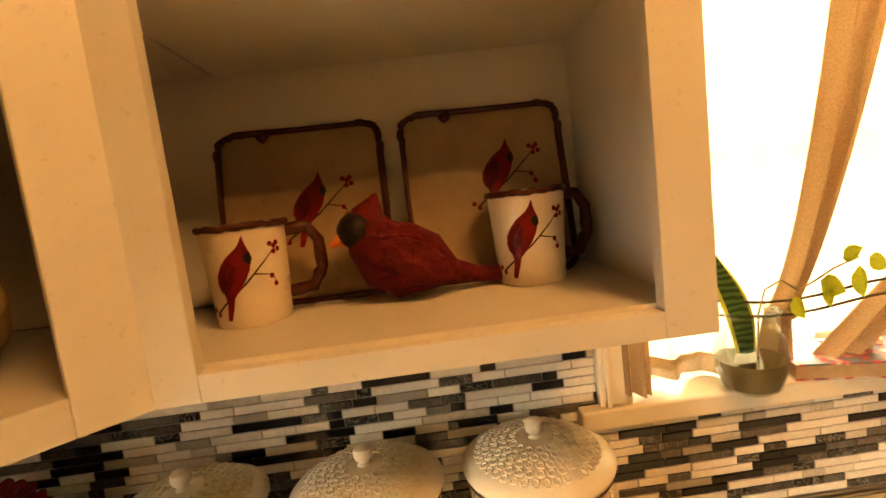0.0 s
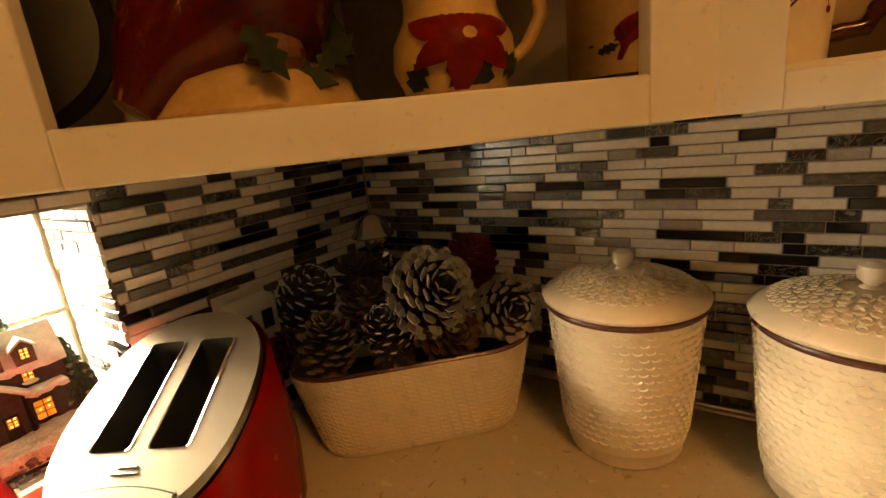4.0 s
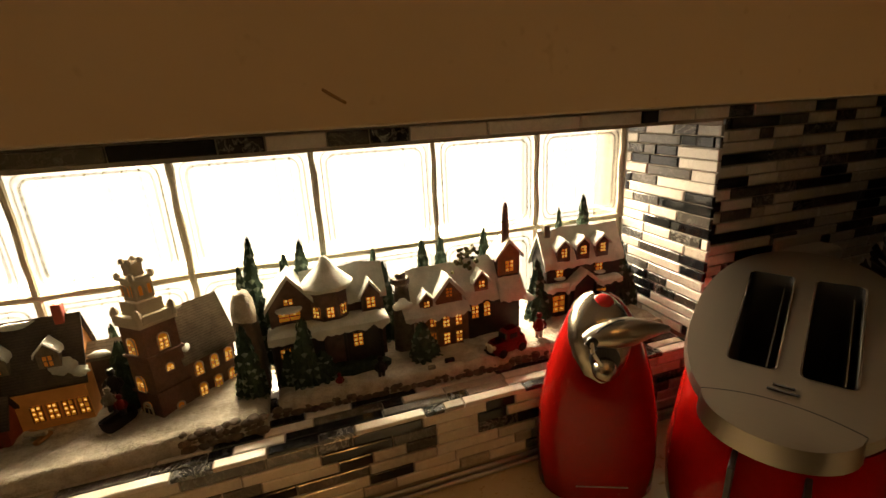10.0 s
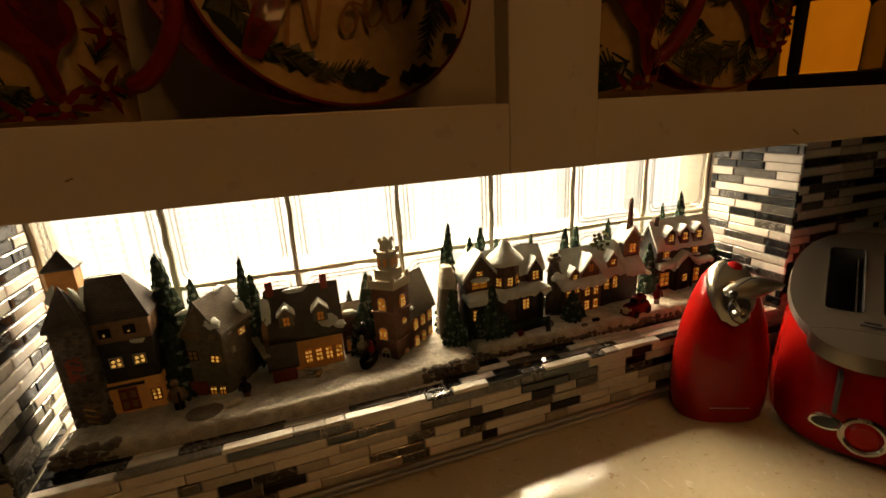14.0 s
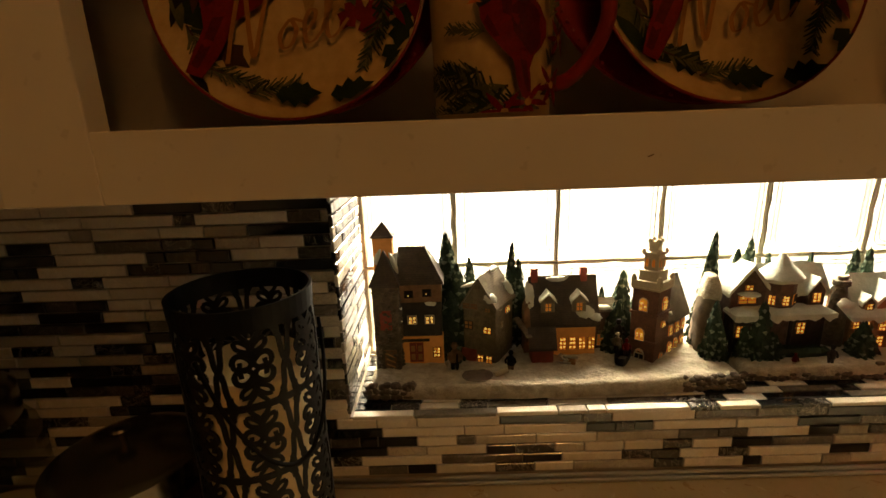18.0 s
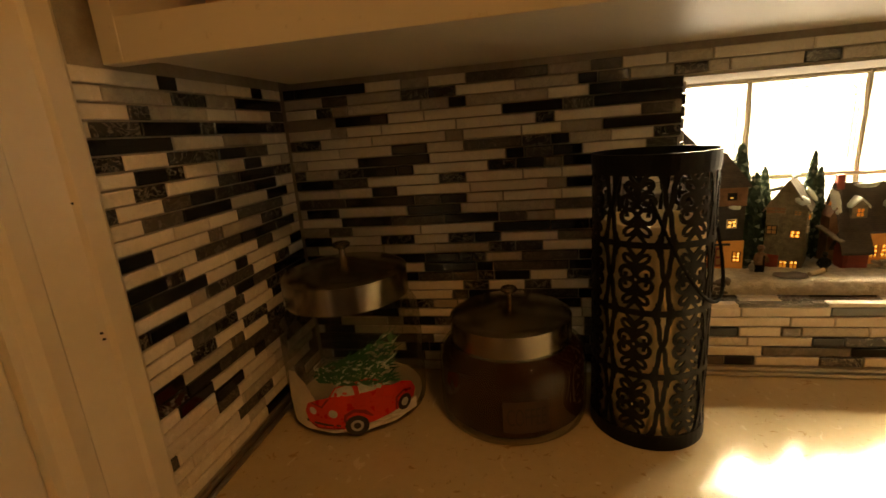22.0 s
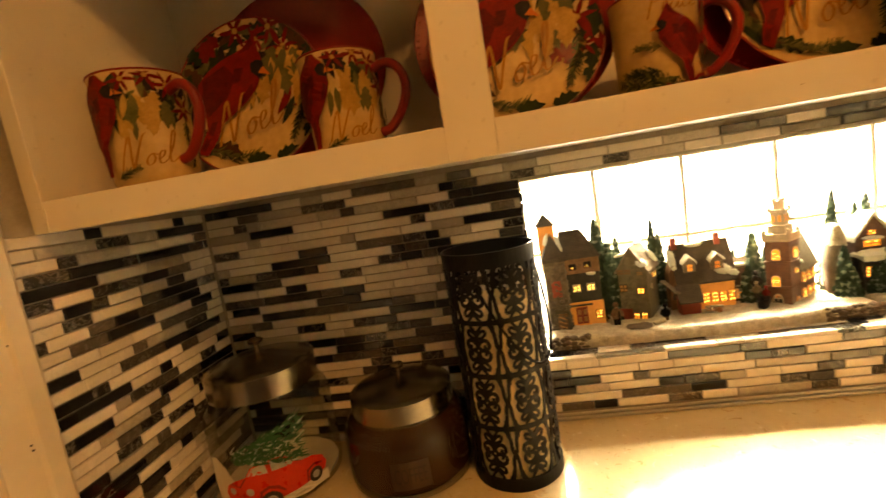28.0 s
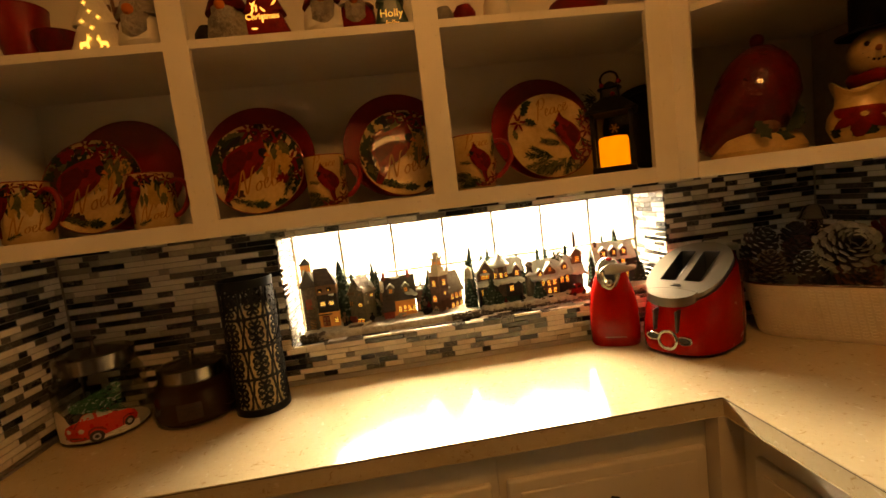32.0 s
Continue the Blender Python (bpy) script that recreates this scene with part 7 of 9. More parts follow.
AMBER = emitter("amber light", (1.0, 0.5, 0.08), 6.0)
# for the gold lettering: a weak glow is put into its colour
FAINT = emitter("gold lettering with faint glow", (1.0, 0.55, 0.12), 1.3)
WHITEC = two_tone("white bisque", (0.5, 0.46, 0.38), (0.62, 0.58, 0.5), 30, 0.5)
DGREEN = two_tone("dark green paint", (0.01, 0.03, 0.015), (0.03, 0.06, 0.03), 40, 0.4)
STONEGREY = two_tone("grey stone", (0.1, 0.09, 0.075), (0.2, 0.18, 0.15), 60, 0.7, bump=0.4)
FUZZ = two_tone("grey woolly fleece", (0.2, 0.17, 0.13), (0.34, 0.29, 0.22), 90, 0.9, bump=1.0, bscale=160, bdist=0.01)
luminary(-1.365, WHITEC, "white tree-shaped luminary with glowing deer cut-outs", "deer", 0.09)
l2 = luminary(-0.965, CARD, "red star-shaped luminary with glowing cut-outs", True, 0.085)
l3 = luminary(-0.645, DGREEN, "dark green tree luminary with gold lettering", False, 0.06)
part("lettering", moved(letters("Holly", 0.028), pose(0, -0.0372, 0.03, 90)), FAINT, l3, "gold lettering with added glow reading Holly")
part("lettering", moved(letters("Jolly", 0.02), pose(0, -0.0372, 0.008, 90)), FAINT, l3, "gold lettering with added glow reading Jolly")
part("lettering", moved(letters("Christmas", 0.02), pose(0, -0.0372, 0.05, 90)), AMBER, l2, "glowing lettering reading Christmas")


def gnome(y, m_hat, m_body, h, label):
    """A stuffed gnome: round body, long beard, big nose and a pointed hat."""
    e = thing("gnome_ornament", pose(-0.8, y, U, 0, 0, 90), label, "ornament", "upper shelf ornaments")
    part("body", rough_up(lathe([(0, 0), (h * 0.24, 0), (h * 0.3, h * 0.1), (h * 0.27, h * 0.34), (h * 0.14, h * 0.5), (0, h * 0.52)], 24), h * 0.02, 40, y), m_body, e, smooth=True)
    part("beard", rough_up(moved(tube([(0, 0, h * 0.06), (0, 0, h * 0.2), (0, 0, h * 0.42)], [h * 0.05, h * 0.16, h * 0.15], 14), pose(0, -h * 0.2, 0)), h * 0.02, 70, y), FUZZ, e, "grey woolly beard", True)
    part("nose", ball(0, -h * 0.34, h * 0.42, h * 0.065), BEAK, e, smooth=True)
    part("hat", tube([(0, 0, h * 0.42), (0, 0, h * 0.55), (0, 0, h * 0.8), (h * 0.06, 0, h)], [h * 0.29, h * 0.24, h * 0.12, h * 0.02], 18), m_hat, e, "pointed hat", True)


def bowl(y, m, r, h, x, label):
    e = thing("bowl", pose(x, y, U), label, "bowl", "upper shelf bowls")
    part("basin", lathe([(0, 0), (r * 0.6, 0), (r * 0.66, h * 0.08), (r * 0.92, h * 0.55), (r, h), (r * 0.95, h), (r * 0.86, h * 0.5), (0, h * 0.2)], 32), m, e, smooth=True)
    part("rim", tube([(r * 0.98 * math.cos(a * math.pi / 16), r * 0.98 * math.sin(a * math.pi / 16), h) for a in range(32)], r * 0.04, 6, closed=True), m, e, smooth=True)


bowl(-1.545, REDG, 0.06, 0.13, -0.8, "dark red glazed pot on the upper shelf")
bowl(-1.46, CARDD, 0.05, 0.06, -0.79, "dark red leaf dish on the upper shelf")
bowl(-0.12, REDG, 0.08, 0.045, -0.82, "wide dark red dish on the upper shelf")
gnome(-1.262, FUZZ, WHITEC, 0.2, "grey woolly gnome with a pointed hat")
gnome(-1.055, CARDD, FUZZ, 0.19, "woolly gnome with a dark red hat")
gnome(-0.815, CARD, WHITEC, 0.19, "white gnome with a red hat and beard")
gnome(-0.735, WHITEC, CARD, 0.17, "red gnome with a white pointed hat")
tw = thing("twig_bundle", pose(-0.79, -1.312, U), "small bundle of brown wooden twigs", "ornament", "")
for a in range(5):
    part("twig", tube([(0, 0.006 * a - 0.012, 0), (0.004 * a, 0.012 * a - 0.03, 0.11 + 0.01 * (a % 3))], [0.006, 0.004], 7), CONE_O, tw, smooth=True)
for y, m, w, h, lab in ((-0.505, STONEGREY, 0.028, 0.06, "rounded grey stone ornament"), (-0.45, CARD, 0.032, 0.06, "small round red ornament"), (-0.36, WHITEC, 0.036, 0.09, "small white ceramic ornament"), (-1.115, INK, 0.03, 0.06, "small dark round ornament")):
    o = part("ornament", rough_up(lathe([(0, 0), (w * 0.7, 0), (w, h * 0.3), (w * 0.96, h * 0.6), (w * 0.6, h * 0.92), (0, h)], 24), w * 0.06, 30, y), m, None, "", True)
    o.matrix_world = pose(-0.8, y, U)
    tagged(o, lab + " on the upper shelf", "ornament", "upper shelf ornaments")

# ---- lit winter village on the sill ----
VSNOW = two_tone("cast resin snow", (0.3, 0.255, 0.185), (0.62, 0.57, 0.46), 60, 0.6, spec=0.3, bump=0.9, bscale=140, bdist=0.003)
RSNOW = two_tone("painted roof snow", (0.56, 0.6, 0.54), (0.84, 0.86, 0.79), 45, 0.55, spec=0.3, bump=0.35, bscale=90, bdist=0.003)
STONE = two_tone("painted grey stone", (0.04, 0.03, 0.02), (0.17, 0.13, 0.09), 110, 0.6, spec=0.3, bump=0.8, bscale=160, bdist=0.003)
TIMBER = two_tone("painted grey-brown clapboard", (0.09, 0.072, 0.045), (0.22, 0.18, 0.12), 90, 0.6, spec=0.3, bump=0.9, bscale=150, bdist=0.002)
DARKW = two_tone("painted dark timber", (0.012, 0.01, 0.009), (0.04, 0.032, 0.026), 90, 0.6, spec=0.3, bump=0.8, bscale=150)
PLUM = two_tone("painted plum-brown timber", (0.06, 0.033, 0.026), (0.16, 0.095, 0.07), 90, 0.6, spec=0.3, bump=0.8, bscale=150)
PLASTER = two_tone("painted orange plaster", (0.36, 0.17, 0.06), (0.5, 0.26, 0.1), 60, 0.75, bump=0.4, bscale=150)
TANWALL = two_tone("painted brown stucco", (0.12, 0.06, 0.028), (0.26, 0.14, 0.07), 70, 0.8, bump=0.5, bscale=150)
STEEPLE = two_tone("painted cream stone", (0.5, 0.42, 0.28), (0.64, 0.55, 0.39), 60, 0.7)
VRED = two_tone("painted barn red", (0.2, 0.03, 0.018), (0.32, 0.055, 0.03), 60, 0.7)
GRUB = two_tone("dirt-stained resin", (0.06, 0.045, 0.03), (0.16, 0.12, 0.08), 70, 0.85)


def courses_mat(name, a, b, rows, joint):
    """Painted resin pressed with fine courses: rows per unit of height."""
    k = Mat(name, 0.6, spec=0.3)
    w = k.n.new("ShaderNodeTexWave")
    w.bands_direction, w.wave_profile = "Z", "SAW"
    w.inputs["Scale"].default_value, w.inputs["Distortion"].default_value = rows * 0.314, 0.5
    w.inputs["Detail Scale"].default_value = 9
    k.l.new(k.co, w.inputs["Vector"])
    tone = k.ramp(k.mix(0.5, k.noise(70), k.noise(320)), [(0.34, a), (0.66, b)])
    k.colour(k.mix(k.ramp(w.outputs["Fac"], [(0.0, (joint,) * 3), (0.28, (0, 0, 0))]), tone, tuple(c * 0.25 for c in a)))
    k.bump(k.mix(0.6, k.noise(300), w.outputs["Fac"]), 0.7, 0.002)
    return k.m


BRICK = courses_mat("painted brown brick", (0.09, 0.04, 0.026), (0.2, 0.095, 0.06), 330, 0.35)
VROOF = courses_mat("painted dark shingles", (0.03, 0.022, 0.018), (0.085, 0.062, 0.05), 260, 0.8)
TROOF = courses_mat("painted tan shingles", (0.13, 0.1, 0.07), (0.25, 0.205, 0.15), 260, 0.8)
FIR = two_tone("painted fir green", (0.012, 0.024, 0.016), (0.045, 0.072, 0.045), 110, 0.8, spec=0.12)
FROST = two_tone("frosted fir green", (0.07, 0.1, 0.075), (0.24, 0.28, 0.23), 90, 0.7)
LIT = emitter("lit amber window", (1.0, 0.34, 0.03), 1.7, 0.75, 260)
SPOT = emitter("bright bulb behind the window", (1.0, 0.52, 0.1), 11.0)
# lamplight on these walls is put in as a faint glow of the plaster
GLOWWALL = Mat("orange plaster with added glow", 0.7)
GLOWWALL.colour(GLOWWALL.ramp(GLOWWALL.noise(60), [(0.3, (0.3, 0.12, 0.03)), (0.7, (0.45, 0.2, 0.05))]))
GLOWWALL = GLOWWALL.glow((1.0, 0.33, 0.04), 0.34).m
DIM = emitter("dim amber window", (1.0, 0.32, 0.04), 0.55, 0.5, 200)
rv = random.Random(21)
G = 0.026


def village(y0, label):
    return thing("christmas_village", pose(WX - 0.065, y0, WZ0 + 0.002, 0, 0, 90) @ Matrix.Diagonal((1, 0.82, 0.93, 1)), label, "village", "lit village pieces")


def ground(e, x0, x1, front, depth, seed, stones):
    """A lumpy cast snow bank; front is its foot line as a function of x, stones the stretches edged with rock."""
    nx, ny = 120, 26
    bm = bmesh.new()
    rows = []
    for j in range(-1, ny + 1):
        t = max(j, 0) / ny
        row = []
        for i in range(nx + 1):
            x = x0 + (x1 - x0) * i / nx
            f = front(x) + 0.004 * noise.noise((x * 22, seed, 0))
            y = f + (depth - f) * t ** 1.4
            end = min(1.0, min(i, nx - i) / 2.5 + 0.45)
            z = (G * end * min(1.0, (0.3 + t * 7) ** 0.5 if t else 0.5) + 0.004 * noise.noise((x * 30, y * 40, seed)) + 0.002 * noise.noise((x * 90, y * 90, seed))) if j >= 0 else 0.0
            row.append(bm.verts.new((x, y, z)))
        rows.append(row)
    for a, b in zip(rows, rows[1:]):
        for i in range(nx):
            bm.faces.new((a[i], a[i + 1], b[i + 1], b[i]))
    for i in (0, nx):
        bm.faces.new([q[i] for q in rows] + [bm.verts.new((rows[0][i].co.x, depth, 0))])
    part("ground", bm, VSNOW, e, "cast snowy ground", True)
    r = random.Random(int(seed))
    bm = bmesh.new()
    for a, b, rise in stones:
        x = a
        while x < b:
            z = 0.004
            while z < rise:
                s = r.uniform(0.006, 0.0105)
                own = ball(x + r.uniform(-0.003, 0.003), front(x) + 0.002 + z * 0.22 + r.uniform(-0.002, 0.002), z, s, sz=r.uniform(0.55, 0.8), u=8, v=6)
                merged(bm, rough_up(own, s * 0.22, 160, x * 30))
                z += s * 1.05
            x += 0.0105
    part("stone_edge", bm, STONE, e, "grey stone edging", True)["kind"] = "stuff"


def pane(e, x, y, z, w, h, side=0, mat=None, frame_mat=None, arch=False, spots=True):
    """A small lit window with its frame and bulbs; side 0 looks to the front, 1 to the right, -1 to the left. z: its foot."""
    m = pose(x, y, z, 0, 0, 90 * side)
    f = 0.0017
    top = [(w / 2 * math.cos(math.pi * i / 8), h + w * 0.5 * math.sin(math.pi * i / 8)) for i in range(9)] if arch else [(w / 2, h), (-w / 2, h)]
    line = [(-w / 2, 0), (w / 2, 0)] + top
    upright = pose(0, 0, 0, 90, 0, 0)
    part("window", moved(prism(line, -0.0006, 0.0014), m @ upright), mat or LIT, e, "small lit window")
    bm = tube([(a, -0.0016, b) for a, b in line], f * 0.75, 5, closed=True)
    if w > 0.009:
        box(-0.0007, -0.0024, 0, 0.0007, -0.001, h, bm=bm)
        for q in (0.5,) if h < 0.018 else (0.35, 0.7):
            box(-w / 2, -0.0024, h * q - 0.0007, w / 2, -0.001, h * q + 0.0007, bm=bm)
    part("window_frame", moved(bm, m), frame_mat or DARKW, e)
    if spots and mat in (None, LIT) and w > 0.009:
        bm = bmesh.new()
        for q in (-0.25, 0.25):
            for s in (0.2, 0.53, 0.84) if h > 0.016 else (0.28, 0.76):
                if rv.random() < 0.8:
                    a, b = q * w + rv.uniform(-0.0008, 0.0008), s * h + rv.uniform(-0.0008, 0.0008)
                    box(a - 0.0011, -0.0021, b - 0.0011, a + 0.0011, -0.0013, b + 0.0011, bm=bm)
        part("light_spot", moved(bm, m), SPOT, e, "bright bulb spots")


def gable(x0, x1, y0, y1, h, rise, along_x=True, bm=None, z0=0.0):
    """Walls with gable ends; the ridge runs along x or along y."""
    bm = bm or bmesh.new()
    if along_x:
        s = [(y0, z0), (y1, z0), (y1, h), ((y0 + y1) / 2, h + rise), (y0, h)]
        a, b = [bm.verts.new((x0, y, z)) for y, z in s], [bm.verts.new((x1, y, z)) for y, z in s]
    else:
        s = [(x0, z0), (x1, z0), (x1, h), ((x0 + x1) / 2, h + rise), (x0, h)]
        a, b = [bm.verts.new((x, y1, z)) for x, z in s], [bm.verts.new((x, y0, z)) for x, z in s]
    bm.faces.new(a[::-1]), bm.faces.new(b)
    for i in range(5):
        bm.faces.new((a[i], a[(i + 1) % 5], b[(i + 1) % 5], b[i]))
    bmesh.ops.recalc_face_normals(bm, faces=bm.faces[:])
    return bm


def roof(x0, x1, y0, y1, h, rise, along_x=True, over=0.006, t=0.005, lump=0.0, seed=0):
    """Two roof slopes with thickness; lump makes it a thick blanket of snow with a hanging edge."""
    bm = bmesh.new()
    n = 18 if lump else 6
    for sg in (-1, 1):
        grid = []
        for i in range(n + 1):
            row = []
            for j in range(n + 1):
                s = j / n
                half = ((y1 - y0) if along_x else (x1 - x0)) / 2 + over
                run = (x0 - over + (x1 - x0 + 2 * over) * i / n) if along_x else (y0 - over + (y1 - y0 + 2 * over) * i / n)
                off, z = sg * half * (1 - s), h + rise - rise * (half / (half - over)) * (1 - s)
                x, y = (run, (y0 + y1) / 2 + off) if along_x else ((x0 + x1) / 2 + off, run)
                edge = min(i, n - i, j * 1.0)
                if lump:
                    hang = 0.5 + 1.3 * noise.noise((x * 70, y * 70, seed + 3))
                    if j == 0:
                        z -= lump * max(0.0, hang) * 1.3
                    thick = t * (1.0 if edge > 1 else 0.55 + 0.2 * edge) + lump * (0.7 + 1.0 * noise.noise((x * 34, y * 34, seed)))
                else:
                    thick = t
                row.append((bm.verts.new((x, y, z + thick)), bm.verts.new((x, y, z - lump * 0.3))))
            grid.append(row)
        for i in range(n):
            for j in range(n):
                bm.faces.new((grid[i][j][0], grid[i + 1][j][0], grid[i + 1][j + 1][0], grid[i][j + 1][0]))
                bm.faces.new((grid[i][j][1], grid[i][j + 1][1], grid[i + 1][j + 1][1], grid[i + 1][j][1]))
        for i in range(n):
            bm.faces.new((grid[i][0][0], grid[i][0][1], grid[i + 1][0][1], grid[i + 1][0][0]))
            bm.faces.new((grid[0][i][0], grid[0][i + 1][0], grid[0][i + 1][1], grid[0][i][1]))
            bm.faces.new((grid[n][i][0], grid[n][i][1], grid[n][i + 1][1], grid[n][i + 1][0]))
    bmesh.ops.recalc_face_normals(bm, faces=bm.faces[:])
    return bm


def cottage(e, x0, x1, y0, y1, z, h, rise, wall, roofing, along_x=True, lump=0.0, label="small painted house"):
    """Walls from z up to the eaves at h, with a pitched roof over them."""
    o = part("house", gable(x0, x1, y0, y1, h, rise, along_x, z0=z), wall, e, label)
    part("roof", roof(x0, x1, y0, y1, h, rise, along_x, lump=lump, seed=x0 * 50), roofing, o, "thick snowy roof" if lump else "shingled roof", bool(lump))
    return o


def snow_shelf(o, x0, x1, y0, y1, z, t, seed, name="porch_roof", slope=0.0):
    """A thick wavy slab of snow over a porch, its front edge drooping."""
    bm = bmesh.new()
    nx, ny = 28, 8
    top, low = [], []
    for j in range(ny + 1):
        a, b = [], []
        for i in range(nx + 1):
            x = x0 + (x1 - x0) * i / nx
            f = 0.005 * noise.noise((x * 60, seed, 1))
            y = y0 + f + (y1 - y0 - f) * j / ny
            droop = (1 - j / ny) ** 2 * t * (0.5 + 1.0 * noise.noise((x * 75, seed, 5)))
            zz = z + slope * j / ny
            edge = min(1.0, 0.45 + min(i, nx - i, j) * 0.28)
            a.append(bm.verts.new((x, y, zz + t * edge + 0.002 * noise.noise((x * 50, y * 50, seed)))))
            b.append(bm.verts.new((x, y, zz - droop)))
        top.append(a), low.append(b)
    for j in range(ny):
        for i in range(nx):
            bm.faces.new((top[j][i], top[j][i + 1], top[j + 1][i + 1], top[j + 1][i]))
            bm.faces.new((low[j][i], low[j + 1][i], low[j + 1][i + 1], low[j][i + 1]))
    for i in range(nx):
        bm.faces.new((top[0][i + 1], top[0][i], low[0][i], low[0][i + 1]))
    for j in range(ny):
        bm.faces.new((top[j][0], top[j + 1][0], low[j + 1][0], low[j][0])), bm.faces.new((top[j + 1][nx], top[j][nx], low[j][nx], low[j + 1][nx]))
    part(name, bm, RSNOW, o, "drooping snowy ledge", True)


def snow_patch(o, x, y, z, w, h, tilt=40, turn=0):
    """A flat irregular drift, w wide and h long down the slope, tilted to lie on a roof."""
    own = ball(0, 0, 0, 1.0, u=26, v=12)
    for v in own.verts:
        a = math.atan2(v.co.y, v.co.x)
        k = 0.8 + 0.38 * noise.noise((math.cos(a) * 1.3 + x * 31, math.sin(a) * 1.3, z * 17)) + 0.2 * noise.noise((math.cos(a) * 3 + x * 11, math.sin(a) * 3, z * 23))
        v.co = Vector((v.co.x * w / 2 * k, v.co.y * h / 2 * k, v.co.z * 0.0042))
    part("snow_patch", moved(own, pose(x, y, z, 0, 0, turn) @ pose(0, 0, 0, tilt, 0, 0)), RSNOW, o, "patch of snow", True)


def fir(e, x, y, z, top, w, mat=None):
    """A moulded fir: plump drooping clumps overlapping in tiers round a full tapering core."""
    h = top - z
    w = w * 1.45
    bm = lathe([(0, h * 0.03), (w * 0.8, h * 0.06), (w * 0.68, h * 0.3), (w * 0.45, h * 0.62), (w * 0.2, h * 0.88), (0.0, h * 0.99)], 9)
    tiers = max(6, int(h / 0.015))
    for k in range(tiers):
        s = k / tiers
        r0 = w * (1 - s) ** 0.62 * rv.uniform(0.92, 1.06) + w * 0.05
        zb, size = h * (0.07 + 0.9 * s), h * 1.15 / tiers
        n = max(5, int(10 * (1 - s) + 3))
        for i in range(n):
            a = 2 * math.pi * (i + 0.5 * (k % 2)) / n + rv.uniform(-0.12, 0.12)
            c, q = math.cos(a), math.sin(a)
            rr = r0 * rv.uniform(0.88, 1.1)
            wide = 1.9 * r0 / n + 0.001
            tip = bm.verts.new((c * rr, q * rr, zb - size * 0.45))
            up = bm.verts.new((c * rr * 0.45, q * rr * 0.45, zb + size * 0.8))
            ml = bm.verts.new((c * rr * 0.78 - q * wide, q * rr * 0.78 + c * wide, zb - size * 0.12))
            mr = bm.verts.new((c * rr * 0.78 + q * wide, q * rr * 0.78 - c * wide, zb - size * 0.12))
            mid = bm.verts.new((c * rr * 0.98, q * rr * 0.98, zb + size * 0.1))
            root = bm.verts.new((c * rr * 0.2, q * rr * 0.2, zb - size * 0.2))
            frost = 1 if rv.random() < 0.45 else 0
            for tri in ((up, ml, mid), (up, mid, mr)):
                bm.faces.new(tri)
            for tri in ((ml, tip, mid), (mid, tip, mr)):
                bm.faces.new(tri).material_index = frost
            bm.faces.new((root, tip, ml)), bm.faces.new((root, mr, tip))
    tube([(0, 0, -0.004), (0, 0, h * 0.1)], w * 0.14, 6, bm)
    o = part("fir_tree", bm, [mat or FIR, FROST], e, "small painted fir tree")
    o.matrix_basis = pose(x, y, z, rv.uniform(-3, 3), rv.uniform(-3, 3), 0)


def figure(e, x, y, z, h, coat, lower=None, turn=0):
    """A tiny painted figure, in one piece."""
    bm = bmesh.new()
    for q in (-1, 1):
        tube([(q * h * 0.07, 0, 0), (q * h * 0.07, 0, h * 0.4)], [h * 0.06, h * 0.075], 7, bm)
    n0 = len(bm.faces)
    lathe([(0, h * 0.3), (h * 0.17, h * 0.32), (h * 0.16, h * 0.6), (h * 0.11, h * 0.74), (h * 0.05, h * 0.78)], 10, bm, sy=0.75)
    tube([(-h * 0.14, 0, h * 0.68), (-h * 0.22, -h * 0.04, h * 0.5), (-h * 0.16, -h * 0.14, h * 0.42)], h * 0.05, 6, bm)
    tube([(h * 0.14, 0, h * 0.68), (h * 0.22, -h * 0.04, h * 0.5), (h * 0.16, -h * 0.14, h * 0.42)], h * 0.05, 6, bm)
    ball(0, 0, h * 0.86, h * 0.09, bm, u=10, v=7)
    lathe([(h * 0.12, h * 0.9), (h * 0.09, h * 0.93), (h * 0.08, h), (0, h * 1.02)], 10, bm)
    bm.faces.ensure_lookup_table()
    for i, f in enumerate(bm.faces):
        f.material_index = 1 if i < n0 else 0
    part("small_figure", moved(bm, pose(x, y, z, 0, 0, turn)), [coat, lower or DARKW], e, "tiny painted figure", True)


# one piece: stone tower house, clapboard house, long house, church; local x runs along the sill, y towards the window
va = village(-1.071, "resin village piece with lit houses, church and firs")
ground(va, -0.012, 0.633, lambda x: -0.024 - 0.014 * math.sin(math.pi * max(0.0, min(1.0, x / 0.6))), 0.168, 3.0, ((-0.01, 0.064, 0.026), (0.53, 0.628, 0.026)))
t1 = part("house", rough_up(box(-0.004, 0.05, 0.012, 0.043, 0.095, 0.198, 0.004), 0.0015, 120), STONE, va, "stone tower with a pointed roof")
r4 = random.Random(9)
bm = bmesh.new()
for i in range(90):
    fx, fz, s = r4.uniform(0.0, 0.039), r4.uniform(0.02, 0.192), r4.uniform(0.003, 0.006)
    ball(fx, 0.0502, fz, s, bm, sz=0.7, u=7, v=5)
for i in range(60):
    fy, fz, s = r4.uniform(0.054, 0.092), r4.uniform(0.02, 0.192), r4.uniform(0.003, 0.006)
    ball(0.0428, fy, fz, s, bm, sz=0.7, u=7, v=5)
part("stonework", bm, STONE, t1, "rough stone facing", True)["kind"] = "stuff"
part("cone_roof", lathe([(0.037, 0.195), (0.038, 0.199), (0.0, 0.264)], 4), VROOF, t1, "pointed dark roof").matrix_basis = pose(0.0195, 0.0725, 0, 0, 0, 45)
